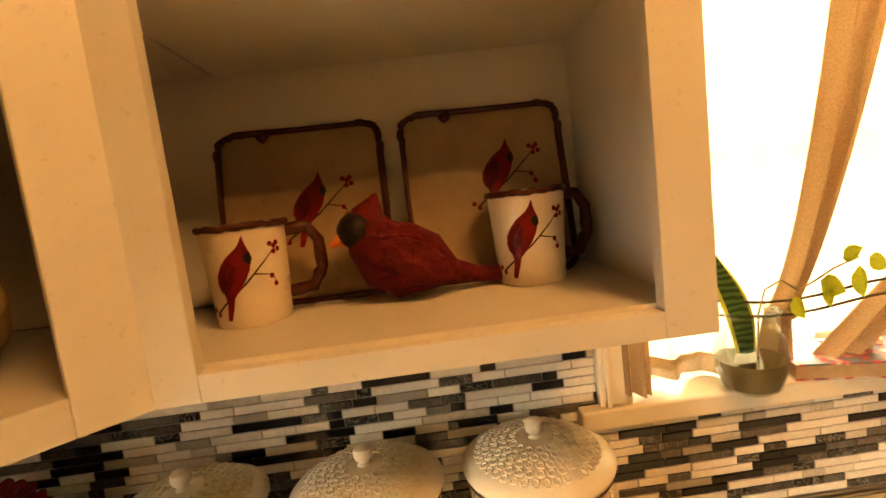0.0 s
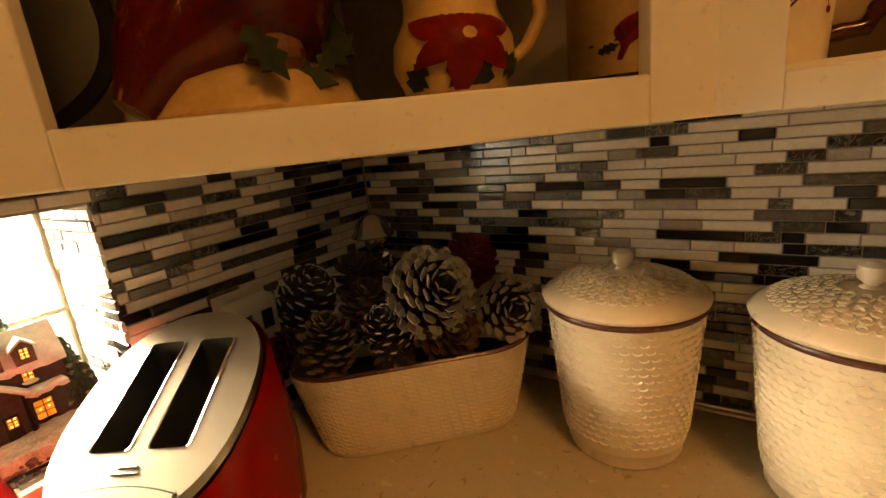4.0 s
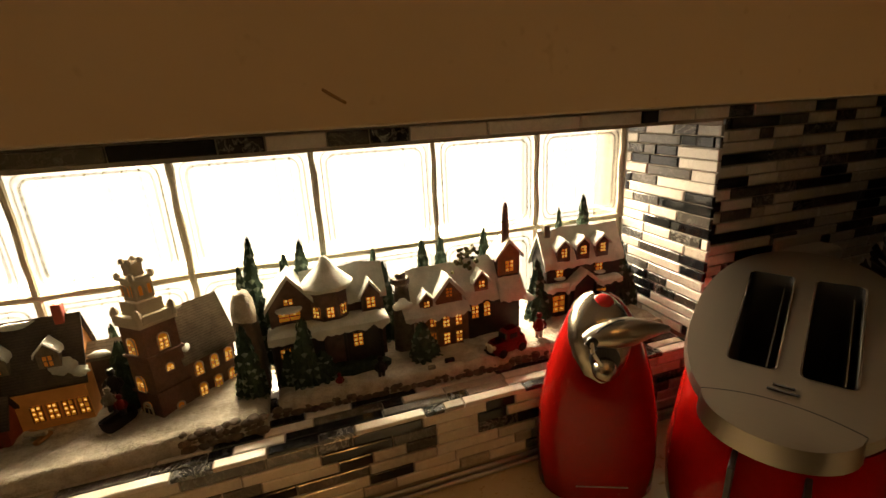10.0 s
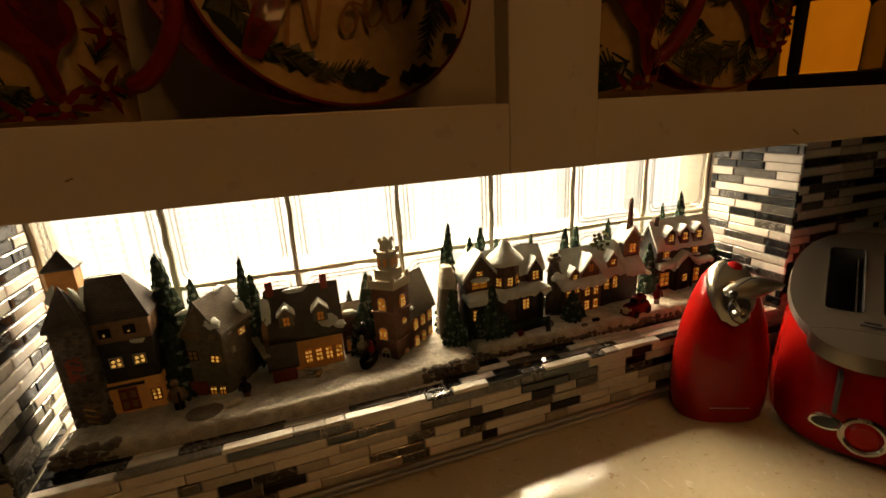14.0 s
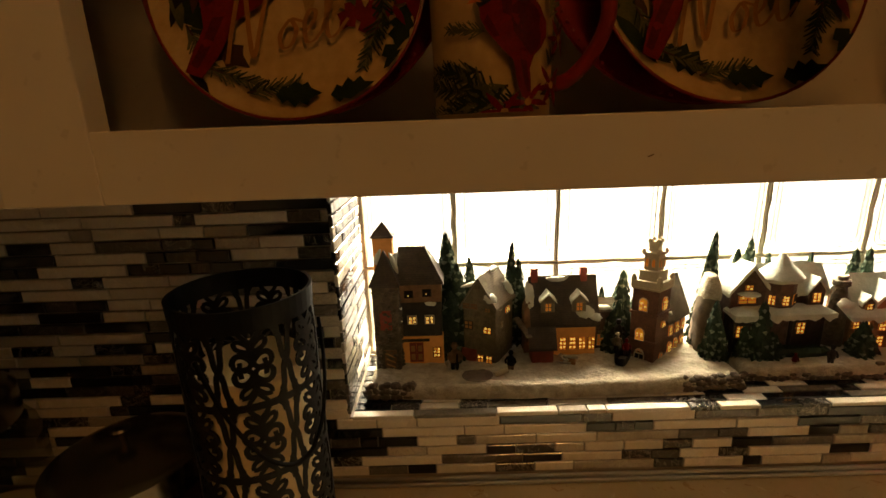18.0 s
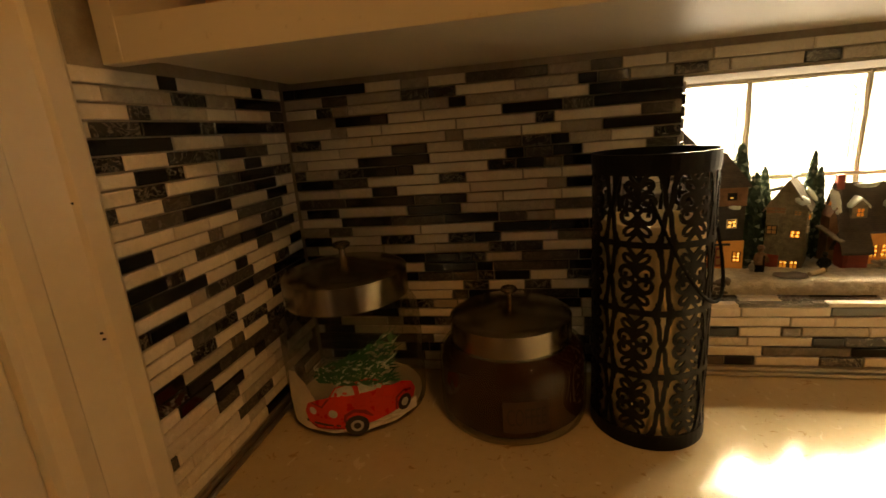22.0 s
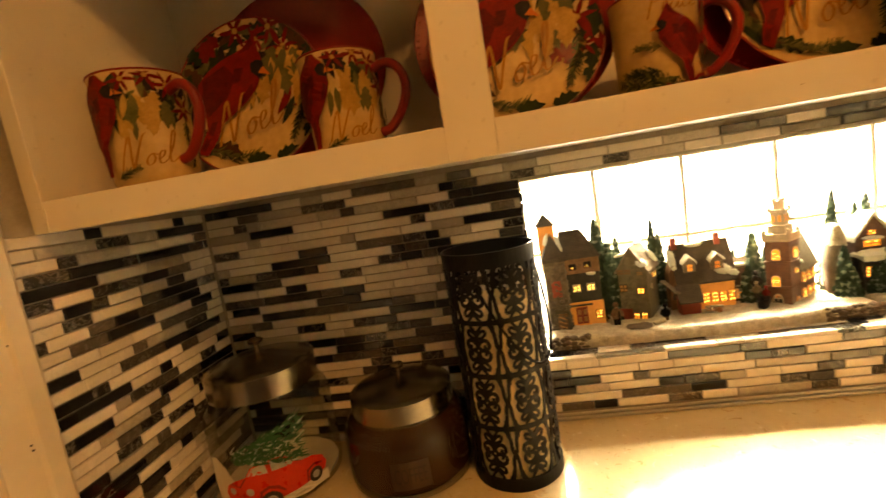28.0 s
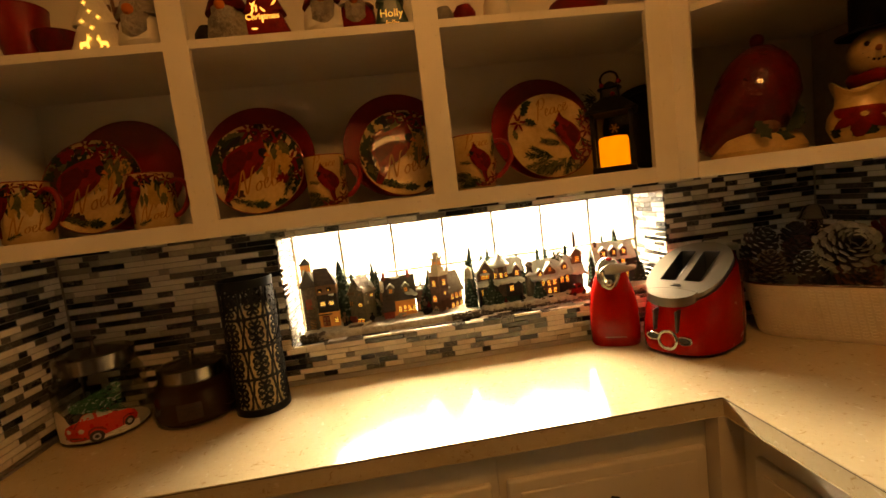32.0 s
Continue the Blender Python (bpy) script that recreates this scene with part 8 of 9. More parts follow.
part("turret", box(-0.004, 0.107, 0.16, 0.0325, 0.143, 0.28, 0.001), GLOWWALL, t1, "orange turret with added glow")
part("turret_roof", lathe([(0.029, 0.278), (0.0295, 0.282), (0.0, 0.309)], 4), VROOF, t1).matrix_basis = pose(0.0142, 0.125, 0, 0, 0, 45)
part("door", box(0.012, 0.0478, 0.026, 0.034, 0.0505, 0.066), TANWALL, t1, "brown plank door")
for q in (0.033, 0.044, 0.055):
    part("door_brace", moved(box(-0.009, -0.0012, -0.0012, 0.009, 0.0012, 0.0012), pose(0.023, 0.0472, q, 0, 28, 0)), PLASTER, t1)
part("shutter", box(0.008, 0.0478, 0.108, 0.029, 0.0505, 0.148, 0.001), VRED, t1, "red shutter")
snow_patch(t1, 0.026, 0.058, 0.204, 0.03, 0.012, 60), snow_patch(t1, 0.036, 0.078, 0.235, 0.012, 0.055, 70, 60), snow_patch(t1, 0.008, 0.07, 0.248, 0.012, 0.04, 66, -50)
h1 = part("house", box(0.045, 0.072, 0.02, 0.118, 0.155, 0.19, 0.001), DARKW, va, "tall dark timber house over a ground floor with added glow")
# the storey's lamplight is emission in its plaster, as on turret and long house
part("storey", box(0.0438, 0.069, 0.02, 0.1195, 0.1545, 0.084, 0.001), GLOWWALL, h1, "orange ground floor with added glow")
part("storey", box(0.044, 0.0695, 0.156, 0.119, 0.1545, 0.195, 0.001), TANWALL, h1, "orange-brown top floor")
part("hip_roof", loft([([(0.04, 0.062), (0.124, 0.062), (0.124, 0.162), (0.04, 0.162)], 0.194), ([(0.042, 0.107), (0.09, 0.107), (0.09, 0.123), (0.042, 0.123)], 0.26), ([(0.046, 0.113), (0.086, 0.113), (0.086, 0.117), (0.046, 0.117)], 0.2605)]), VROOF, h1, "steep dark hipped roof")
for x, z in ((0.06, 0.167), (0.0926, 0.169)):
    pane(h1, x, 0.069, z, 0.0145, 0.0135, 0, INK, INK, False, False)
    part("light_spot", box(x - 0.002, 0.0665, z + 0.003, x, 0.0675, z + 0.005), SPOT, h1)
for x in (0.064, 0.0955):
    pane(h1, x, 0.0715, 0.111, 0.016, 0.0175, 0, DARKW, STEEPLE, False, False)
    for dx, dz in ((-0.004, 0.004), (0.0042, 0.005), (-0.0035, 0.0115), (0.004, 0.0125)):
        part("light_spot", box(x + dx - 0.0016, 0.0685, 0.111 + dz - 0.0016, x + dx + 0.0016, 0.0695, 0.111 + dz + 0.0016), SPOT, h1)
pane(h1, 0.1067, 0.0685, 0.04, 0.013, 0.021)
for x in (0.0565, 0.0695):
    part("door", box(x, 0.0665, 0.03, x + 0.0125, 0.0695, 0.072, 0.0008), VRED, h1, "red panelled door")
    for z in (0.035, 0.053):
        part("door_panel", box(x + 0.0025, 0.0655, z, x + 0.01, 0.067, z + 0.013, 0.0006), PLASTER, h1)
part("beam", box(0.0445, 0.0635, 0.0755, 0.094, 0.0695, 0.0795), DARKW, h1, "dark beam over the doors")
snow_patch(h1, 0.1, 0.068, 0.153, 0.026, 0.01, 50), snow_patch(h1, 0.04, 0.09, 0.225, 0.02, 0.07, 58)

# grey clapboard house turned to its corner
h2 = cottage(va, -0.062, 0.0, 0.0, 0.085, 0.012, 0.148, 0.052, TIMBER, TROOF, False, 0, "grey clapboard house with lit windows")
h2.matrix_basis = pose(0.2135, 0.056, 0, 0, 0, -27)
bm = bmesh.new()
for i in range(22):
    x = -0.0605 + 0.0028 * i
    box(x, -0.0012, 0.014, x + 0.0022, 0.0, 0.148 + 0.05 * (1 - abs(x + 0.031) / 0.031), bm=bm)
for i in range(28):
    box(0.0, 0.001 + 0.003 * i, 0.014, 0.0012, 0.0034 + 0.003 * i, 0.147, bm=bm)
part("cladding", bm, TIMBER, h2, "upright grey boards")["kind"] = "stuff"
for x, z, w, h, m in ((-0.047, 0.137, 0.03, 0.013, TANWALL), (-0.013, 0.134, 0.011, 0.009, PLASTER), (-0.051, 0.095, 0.016, 0.017, PLASTER), (-0.014, 0.089, 0.015, 0.014, LIT), (-0.028, 0.018, 0.012, 0.023, LIT), (-0.0115, 0.018, 0.012, 0.023, LIT)):
    pane(h2, x, -0.002, z, w, h, 0, m, TIMBER if z > 0.1 else DARKW)
for y, z, w, m in ((0.02, 0.134, 0.009, STEEPLE), (0.024, 0.096, 0.009, STEEPLE), (0.056, 0.118, 0.016, LIT)):
    pane(h2, 0.002, y, z, w, 0.011, 1, m, VSNOW)
part("lower_wall", rough_up(box(-0.066, -0.006, 0.014, -0.036, 0.0, 0.052, 0.002), 0.001, 90), VRED, h2, "dark red lean-to front")
snow_patch(h2, -0.045, 0.004, 0.187, 0.014, 0.045, 12, -58), snow_patch(h2, -0.008, 0.0, 0.163, 0.03, 0.026, 42, 30), snow_patch(h2, -0.002, 0.07, 0.168, 0.02, 0.04, 52, 60), snow_patch(h2, -0.028, 0.06, 0.206, 0.02, 0.03, 20)

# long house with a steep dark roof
h3 = cottage(va, 0.288, 0.404, 0.09, 0.166, 0.016, 0.1, 0.08, GLOWWALL, VROOF, True, 0, "long house with added wall glow and a steep dark roof")
for x in (0.343, 0.361, 0.379, 0.3965):
    pane(h3, x, 0.0885, 0.038, 0.0125, 0.026, 0, LIT, PLASTER)
for x in (0.2935, 0.386):
    part("chimney", rough_up(box(x - 0.0062, 0.122, 0.165, x + 0.0062, 0.136, 0.202, 0.0015), 0.0008, 150), VRED, h3, "red chimney")
for x in (0.3147, 0.3722):
    d = part("dormer", gable(x - 0.0125, x + 0.0125, 0.092, 0.125, 0.143, 0.013, False, z0=0.118), TIMBER, h3, "small dormer")
    part("dormer_roof", roof(x - 0.0125, x + 0.0125, 0.092, 0.125, 0.143, 0.013, False, 0.003, 0.003, 0.003, x * 90), RSNOW, h3, "snowy dormer roof", True)
    pane(h3, x, 0.0915, 0.121, 0.012, 0.017, 0, DIM, TIMBER)
snow_patch(h3, 0.385, 0.098, 0.118, 0.05, 0.045, 52), snow_patch(h3, 0.335, 0.122, 0.179, 0.05, 0.014, 40), snow_patch(h3, 0.283, 0.112, 0.15, 0.022, 0.07, 60), snow_patch(h3, 0.404, 0.09, 0.106, 0.028, 0.022, 40)
part("lean_to", gable(0.272, 0.29, 0.1, 0.16, 0.12, 0.02, False, z0=0.016), TANWALL, h3, "brown side wing")
shed = cottage(va, 0.281, 0.32, 0.056, 0.092, 0.012, 0.062, 0.028, VRED, VROOF, True, 0, "red shed with a shingled roof")
part("shed_door", box(0.288, 0.0545, 0.014, 0.311, 0.0565, 0.05), VRED, shed)
for i in range(7):
    part("log", moved(box(-0.014, -0.004, 0, 0.014, 0.004, 0.006, 0.002), pose(0.338 + 0.006 * (i % 4), 0.05 + 0.006 * (i % 3), G - 0.003 + 0.0045 * (i // 2), 0, 0, 31 * i - 20)), PLASTER if i % 2 else VSNOW, va)
ramp = part("ramp", moved(box(-0.006, -0.03, 0, 0.006, 0.03, 0.004, 0.001), pose(0.267, 0.085, 0.088, 24, 0, 20)), TIMBER, va, "snowy plank ramp")

# small shop between the long house and the church
shop = cottage(va, 0.408, 0.452, 0.115, 0.162, 0.016, 0.112, 0.014, PLUM, TROOF, True, 0, "small dark shop front")
pane(shop, 0.424, 0.114, 0.062, 0.02, 0.006, 0, STEEPLE, PLUM, False, False), pane(shop, 0.42, 0.114, 0.034, 0.012, 0.024, 0, DIM, STEEPLE)
snow_patch(shop, 0.424, 0.112, 0.118, 0.035, 0.016, 20)

# church
ch = part("church", box(-0.0485, 0.0, 0.01, 0.0, 0.0485, 0.174, 0.001), BRICK, va, "brown brick church with a cream steeple")
ch.matrix_basis = pose(0.497, 0.042, 0, 0, 0, -46)
for z, m in ((0.062, BRICK), (0.12, BRICK), (0.17, STEEPLE)):
    part("ledge", box(-0.0515, -0.003, z, 0.003, 0.0515, z + 0.005, 0.0015), m, ch)
for a in ((-0.052, -0.0035, 0.0035, 0.004), (-0.052, 0.0445, 0.0035, 0.052), (-0.052, 0.004, -0.0445, 0.0445), (-0.004, 0.004, 0.0035, 0.0445)):
    part("parapet", box(a[0], a[1], 0.175, a[2], a[3], 0.188, 0.0012), STEEPLE, ch, "cream parapet")
for x, y in ((-0.048, 0.0005), (-0.0005, 0.0005), (-0.0005, 0.048), (-0.048, 0.048)):
    part("finial", lathe([(0.006, 0.186), (0.0056, 0.192), (0.003, 0.198), (0, 0.2)], 6), STEEPLE, ch).matrix_basis = pose(x, y, 0)
for w, z, top in ((0.0185, 0.176, 0.207), (0.0135, 0.207, 0.24), (0.0165, 0.236, 0.242), (0.009, 0.242, 0.262)):
    part("steeple", box(-0.02425 - w, 0.02425 - w, z, -0.02425 + w, 0.02425 + w, top, 0.0018), STEEPLE, ch, "cream steeple tier")
for w, z, h in ((0.0138, 0.24, 0.009), (0.0072, 0.26, 0.008)):
    for q, s in ((-1, -1), (1, -1), (1, 1), (-1, 1)):
        part("finial", lathe([(0.0048, 0), (0.0042, h * 0.6), (0.0015, h), (0, h)], 6), STEEPLE, ch).matrix_basis = pose(-0.02425 + q * w, 0.02425 + s * w, z)
for side, x, y in ((0, -0.02425, 0.0102), (1, -0.0102, 0.02425)):
    pane(ch, x - 0.006 if not side else x, y if not side else y - 0.006, 0.214, 0.007, 0.013, side, DIM, STEEPLE, True), pane(ch, x + 0.006 if not side else x, y if not side else y + 0.006, 0.214, 0.007, 0.013, side, DIM, STEEPLE, True)
pane(ch, -0.025, -0.0012, 0.128, 0.0155, 0.018, 0, LIT, STEEPLE, True), pane(ch, -0.028, -0.0012, 0.066, 0.0165, 0.017, 0, LIT, STEEPLE, True)
pane(ch, -0.026, -0.0012, 0.018, 0.0185, 0.017, 0, INK, STEEPLE, True, False), pane(ch, -0.026, -0.0012, 0.038, 0.015, 0.002, 0, DIM, STEEPLE, True, False)
pane(ch, 0.0012, 0.024, 0.13, 0.0145, 0.018, 1, LIT, STEEPLE, True), pane(ch, 0.0012, 0.024, 0.094, 0.011, 0.006, 1, LIT, STEEPLE, True), pane(ch, 0.0012, 0.026, 0.026, 0.011, 0.006, 1, DIM, STEEPLE, True)
nave = cottage(va, -0.056, -0.003, 0.049, 0.131, 0.014, 0.104, 0.066, BRICK, TROOF, False, 0, "brick nave with arched lit windows")
nave.matrix_basis = pose(0.497, 0.042, 0, 0, 0, -46)
for y in (0.066, 0.092, 0.117):
    for z in (0.062, 0.024):
        pane(nave, -0.0018, y, z, 0.0125, 0.017, 1, LIT, STEEPLE, True)
snow_patch(nave, -0.004, 0.054, 0.115, 0.02, 0.024, 20, 90), snow_patch(nave, -0.03, 0.07, 0.173, 0.012, 0.03, 4)

# sleigh with two riders, people and lamp post
sl = part("sleigh", rough_up(loft([(superell(0.02, 0.009, 4, 20), 0.0), (superell(0.024, 0.0115, 4, 20), 0.008), (superell(0.026, 0.012, 4, 20), 0.02), (superell(0.022, 0.009, 4, 20), 0.017)]), 0.0012, 90), INK, va, "tiny black sleigh", True)
sl.matrix_basis = pose(0.444, 0.048, G - 0.002, 0, 0, 60)
for q in (-1, 1):
    part("runner", tube([(-0.03, q * 0.009, 0.006), (-0.026, q * 0.009, 0.0), (0.022, q * 0.009, 0.0), (0.029, q * 0.009, 0.009)], 0.0012, 6), STEEPLE, sl)
figure(va, 0.436, 0.06, G + 0.018, 0.04, TIMBER), figure(va, 0.45, 0.05, G + 0.014, 0.034, POIN), figure(va, 0.441, 0.074, G + 0.03, 0.05, INK)
figure(va, 0.139, 0.042, G - 0.004, 0.058, TANWALL, INK, 20), figure(va, 0.239, 0.03, G - 0.004, 0.044, INK, TANWALL, -30), figure(va, 0.128, 0.046, G - 0.004, 0.026, VSNOW, VSNOW)
part("lamp_post", tube([(0.143, 0.034, G - 0.008), (0.143, 0.034, G + 0.034)], 0.0019, 6), INK, va, "thin black post")
part("fallen_log", tube([(0.208, 0.006, G + 0.002), (0.232, 0.012, G + 0.008)], 0.0056, 9), STEEPLE, va, "cut log", True)
part("puddle", rough_up(moved(ball(0, 0, 0, 0.028, sz=0.08), pose(0.178, 0.006, G + 0.001)), 0.004, 50), GRUB, va, "dark thawed patch", True)
for x, y, top, w in ((0.135, 0.147, 0.284, 0.026), (0.155, 0.12, 0.224, 0.022), (0.178, 0.148, 0.231, 0.018), (0.14, 0.105, 0.17, 0.026), (0.247, 0.152, 0.261, 0.015), (0.271, 0.152, 0.228, 0.015), (0.431, 0.155, 0.153, 0.012), (0.462, 0.145, 0.194, 0.021), (0.444, 0.11, 0.139, 0.02), (0.4935, 0.155, 0.149, 0.012), (0.623, 0.141, 0.27, 0.018), (0.614, 0.122, 0.226, 0.014), (0.612, 0.062, 0.146, 0.016), (0.62, 0.05, 0.1, 0.012), (0.47, 0.12, 0.11, 0.018)):
    fir(va, x, y, G - 0.006, top, w)
rock = part("rock", rough_up(loft([(superell(0.022, 0.036, 2.4, 24), 0.0), (superell(0.018, 0.033, 2.4, 24), 0.07), (superell(0.015, 0.028, 2.4, 24), 0.125), (superell(0.008, 0.014, 2.4, 24), 0.15)]), 0.007, 45), GRUB, va, "dark moulded rock under the snow", True)
rock.matrix_basis = pose(0.6155, 0.108, 0.012)
cap = loft([(superell(0.0165, 0.025, 2.6, 26), 0.138), (superell(0.017, 0.026, 2.6, 26), 0.148), (superell(0.015, 0.022, 2.6, 26), 0.168), (superell(0.01, 0.017, 2.4, 26), 0.183), (superell(0.003, 0.004, 2.4, 26), 0.189)])
for v in cap.verts:
    if v.co.z < 0.14:
        v.co.z += 0.014 * noise.noise((v.co.x * 60, v.co.y * 60, 2))
part("snow_cap", moved(rough_up(cap, 0.003, 50), pose(0.6155, 0.104, 0.0)), VSNOW, va, "rounded cap of snow", True)

# the other piece: manor, cottage, schoolhouse, inn and truck
vb = village(-0.425, "resin village piece with snowy lit houses and a truck")
ground(vb, 0.001, 0.68, lambda x: 0.004 - 0.012 * min(1.0, max(0.0, x) / 0.35), 0.168, 7.0, ((0.0, 0.675, 0.012),))
b1 = cottage(vb, 0.004, 0.07, 0.092, 0.16, 0.02, 0.152, 0.046, PLUM, RSNOW, False, 0.005, "dark snowy manor house with lit windows")
part("wing", gable(0.06, 0.178, 0.1, 0.162, 0.148, 0.04, True, z0=0.02), PLUM, b1, "side wing")
part("wing_roof", roof(0.06, 0.178, 0.1, 0.162, 0.148, 0.04, True, lump=0.005, seed=4), RSNOW, b1, "thick snowy wing roof", True)
part("gable_bay", gable(0.142, 0.172, 0.088, 0.12, 0.148, 0.022, False, z0=0.1), PLUM, b1, "small gabled bay")
part("bay_roof", roof(0.142, 0.172, 0.088, 0.12, 0.148, 0.022, False, 0.004, 0.003, 0.003, 8), RSNOW, b1, "snowy bay roof", True)
eight = [(0.093 + 0.03 * math.cos((a + 0.5) * math.pi / 4), 0.102 + 0.03 * math.sin((a + 0.5) * math.pi / 4)) for a in range(8)]
part("turret", loft([(eight, 0.02), (eight, 0.182)]), PLUM, b1, "eight-sided bay tower")
bm = lathe([(0.038, 0.174), (0.04, 0.181), (0.033, 0.19), (0.02, 0.203), (0.011, 0.216), (0.004, 0.226), (0, 0.228)], 26)
part("turret_roof", moved(rough_up(bm, 0.0028, 55), pose(0.093, 0.102, -0.004)), RSNOW, b1, "snowy cone roof", True)
part("porch", box(0.0, 0.078, 0.012, 0.17, 0.1, 0.108), DARKW, b1, "dark open porch")
for x in (0.004, 0.052, 0.11, 0.166):
    part("porch_post", tube([(x, 0.072, 0.014), (x, 0.072, 0.106)], 0.0028, 6), DARKW, b1)
snow_shelf(b1, -0.002, 0.18, 0.056, 0.104, 0.105, 0.013, 1.0)
for x, z, w, h in ((0.034, 0.152, 0.014, 0.011), (0.033, 0.124, 0.032, 0.016)):
    pane(b1, x, 0.091, z, w, h, 0, LIT, PLUM)
part("window_hood", rough_up(moved(ball(0, 0, 0, 0.02, sz=0.22), pose(0.033, 0.088, 0.145)), 0.001, 60), RSNOW, b1, "snow on the window hood", True)
for x, z in ((0.02, 0.058), (0.094, 0.058), (0.13, 0.062)):
    pane(b1, x, 0.077, z, 0.016, 0.024, 0, LIT, DARKW)
for a in (-3, -2, -1):
    c, s = math.cos(a * math.pi / 4), math.sin(a * math.pi / 4)
    pane(b1, 0.093 + 0.0285 * c, 0.102 + 0.0285 * s, 0.124, 0.0125, 0.019, a / 2 + 1, LIT, PLUM)
pane(b1, 0.157, 0.0872, 0.124, 0.015, 0.02, 0, LIT, PLUM)

chim = lathe([(0.0, 0.01), (0.021, 0.01), (0.019, 0.09), (0.015, 0.14), (0.012, 0.165), (0.0175, 0.169), (0.017, 0.179), (0.011, 0.181), (0.01, 0.19), (0, 0.19)], 12)
part("chimney", moved(rough_up(chim, 0.002, 70), pose(0.21, 0.104, 0) @ Matrix.Diagonal((0.9, 0.9, 0.91, 1))), STONE, vb, "stone chimney", True)
b2 = cottage(vb, 0.228, 0.325, 0.088, 0.16, 0.02, 0.118, 0.045, TANWALL, RSNOW, True, 0.006, "orange-brown snowy cottage with lit windows")
part("gable_bay", gable(0.262, 0.308, 0.076, 0.12, 0.124, 0.03, False, z0=0.02), TANWALL, b2, "gabled bay")
part("bay_roof", roof(0.262, 0.308, 0.076, 0.12, 0.124, 0.03, False, lump=0.005, seed=11), RSNOW, b2, "snowy bay roof", True)
snow_shelf(b2, 0.206, 0.318, 0.06, 0.092, 0.094, 0.01, 4.0, "porch_roof", 0.014)
snow_patch(b2, 0.207, 0.078, 0.122, 0.04, 0.03, 30)
part("dormer", gable(0.234, 0.256, 0.074, 0.11, 0.124, 0.012, False, z0=0.108), TANWALL, b2, "small dormer")
part("dormer_roof", roof(0.234, 0.256, 0.074, 0.11, 0.124, 0.012, False, 0.003, 0.003, 0.003, 5), RSNOW, b2, "snowy dormer roof", True)
pane(b2, 0.245, 0.0735, 0.11, 0.011, 0.012), pane(b2, 0.285, 0.0752, 0.122, 0.012, 0.018, 0, DIM, TANWALL)
for x in (0.238, 0.258, 0.278, 0.3):
    for z in (0.064, 0.03):
        pane(b2, x, 0.0752 if x > 0.262 else 0.0872, z, 0.0125, 0.022, 0, LIT if z > 0.05 or x > 0.27 else DIM, TANWALL)
b3 = cottage(vb, 0.322, 0.388, 0.086, 0.156, 0.02, 0.112, 0.055, DARKW, RSNOW, True, 0.007, "dark brick schoolhouse with a bell tower")
part("dormer", gable(0.334, 0.358, 0.082, 0.12, 0.142, 0.014, False, z0=0.12), TANWALL, b3, "lit dormer")
part("dormer_roof", roof(0.334, 0.358, 0.082, 0.12, 0.142, 0.014, False, 0.004, 0.003, 0.003, 15), RSNOW, b3, "snowy dormer roof", True)
pane(b3, 0.346, 0.0815, 0.126, 0.012, 0.014)
part("bell_tower", box(0.38, 0.09, 0.016, 0.422, 0.128, 0.184, 0.001), DARKW, b3, "dark brick bell tower")
part("tower_gable", gable(0.38, 0.422, 0.0895, 0.128, 0.18, 0.024, False, z0=0.14), TANWALL, b3)
part("tower_cap", roof(0.38, 0.422, 0.0895, 0.128, 0.18, 0.024, False, 0.006, 0.004, 0.003, 3), RSNOW, b3, "snowy tower cap", True)
part("spire", rough_up(tube([(0.399, 0.1, 0.19), (0.399, 0.1, 0.235), (0.399, 0.1, 0.266), (0.4, 0.1, 0.276)], [0.0085, 0.0068, 0.0055, 0.002], 8), 0.0012, 120), BRICK, b3, "thin brick spire")
pane(b3, 0.401, 0.0885, 0.146, 0.0165, 0.022, 0, LIT, TANWALL)
for x in (0.334, 0.356):
    pane(b3, x, 0.0852, 0.066, 0.0135, 0.024, 0, LIT, DARKW, True)
snow_shelf(b3, 0.376, 0.426, 0.064, 0.095, 0.1, 0.01, 9.0, "entry_roof", 0.03)
snow_patch(b3, 0.428, 0.066, 0.098, 0.026, 0.026, 30, 20)
b4 = cottage(vb, 0.482, 0.642, 0.1, 0.166, 0.02, 0.142, 0.052, DARKW, RSNOW, True, 0.005, "tall dark inn with three snowy dormers")
for x in (0.515, 0.556, 0.598):
    part("dormer", gable(x - 0.0135, x + 0.0135, 0.096, 0.135, 0.173, 0.013, False, z0=0.142), PLUM, b4, "lit dormer")
    part("dormer_roof", roof(x - 0.0135, x + 0.0135, 0.096, 0.135, 0.173, 0.013, False, 0.004, 0.003, 0.003, x * 70), RSNOW, b4, "snowy dormer roof", True)
    pane(b4, x, 0.0955, 0.152, 0.0125, 0.019)
part("end_chimney", rough_up(box(0.488, 0.125, 0.18, 0.5, 0.14, 0.214, 0.0015), 0.001, 120), STONE, b4, "stone chimney")
for x in (0.508, 0.594):
    pane(b4, x, 0.099, 0.112, 0.0155, 0.022)
    part("sill_snow", rough_up(moved(ball(0, 0, 0, 0.011, sz=0.3), pose(x, 0.096, 0.109)), 0.001, 60), RSNOW, b4, "", True)
snow_shelf(b4, 0.474, 0.532, 0.078, 0.104, 0.092, 0.009, 13.0, "awning"), snow_shelf(b4, 0.578, 0.638, 0.078, 0.104, 0.09, 0.009, 17.0, "awning")
part("porch", gable(0.524, 0.584, 0.086, 0.104, 0.093, 0.026, False, z0=0.02), DARKW, b4, "gabled porch")
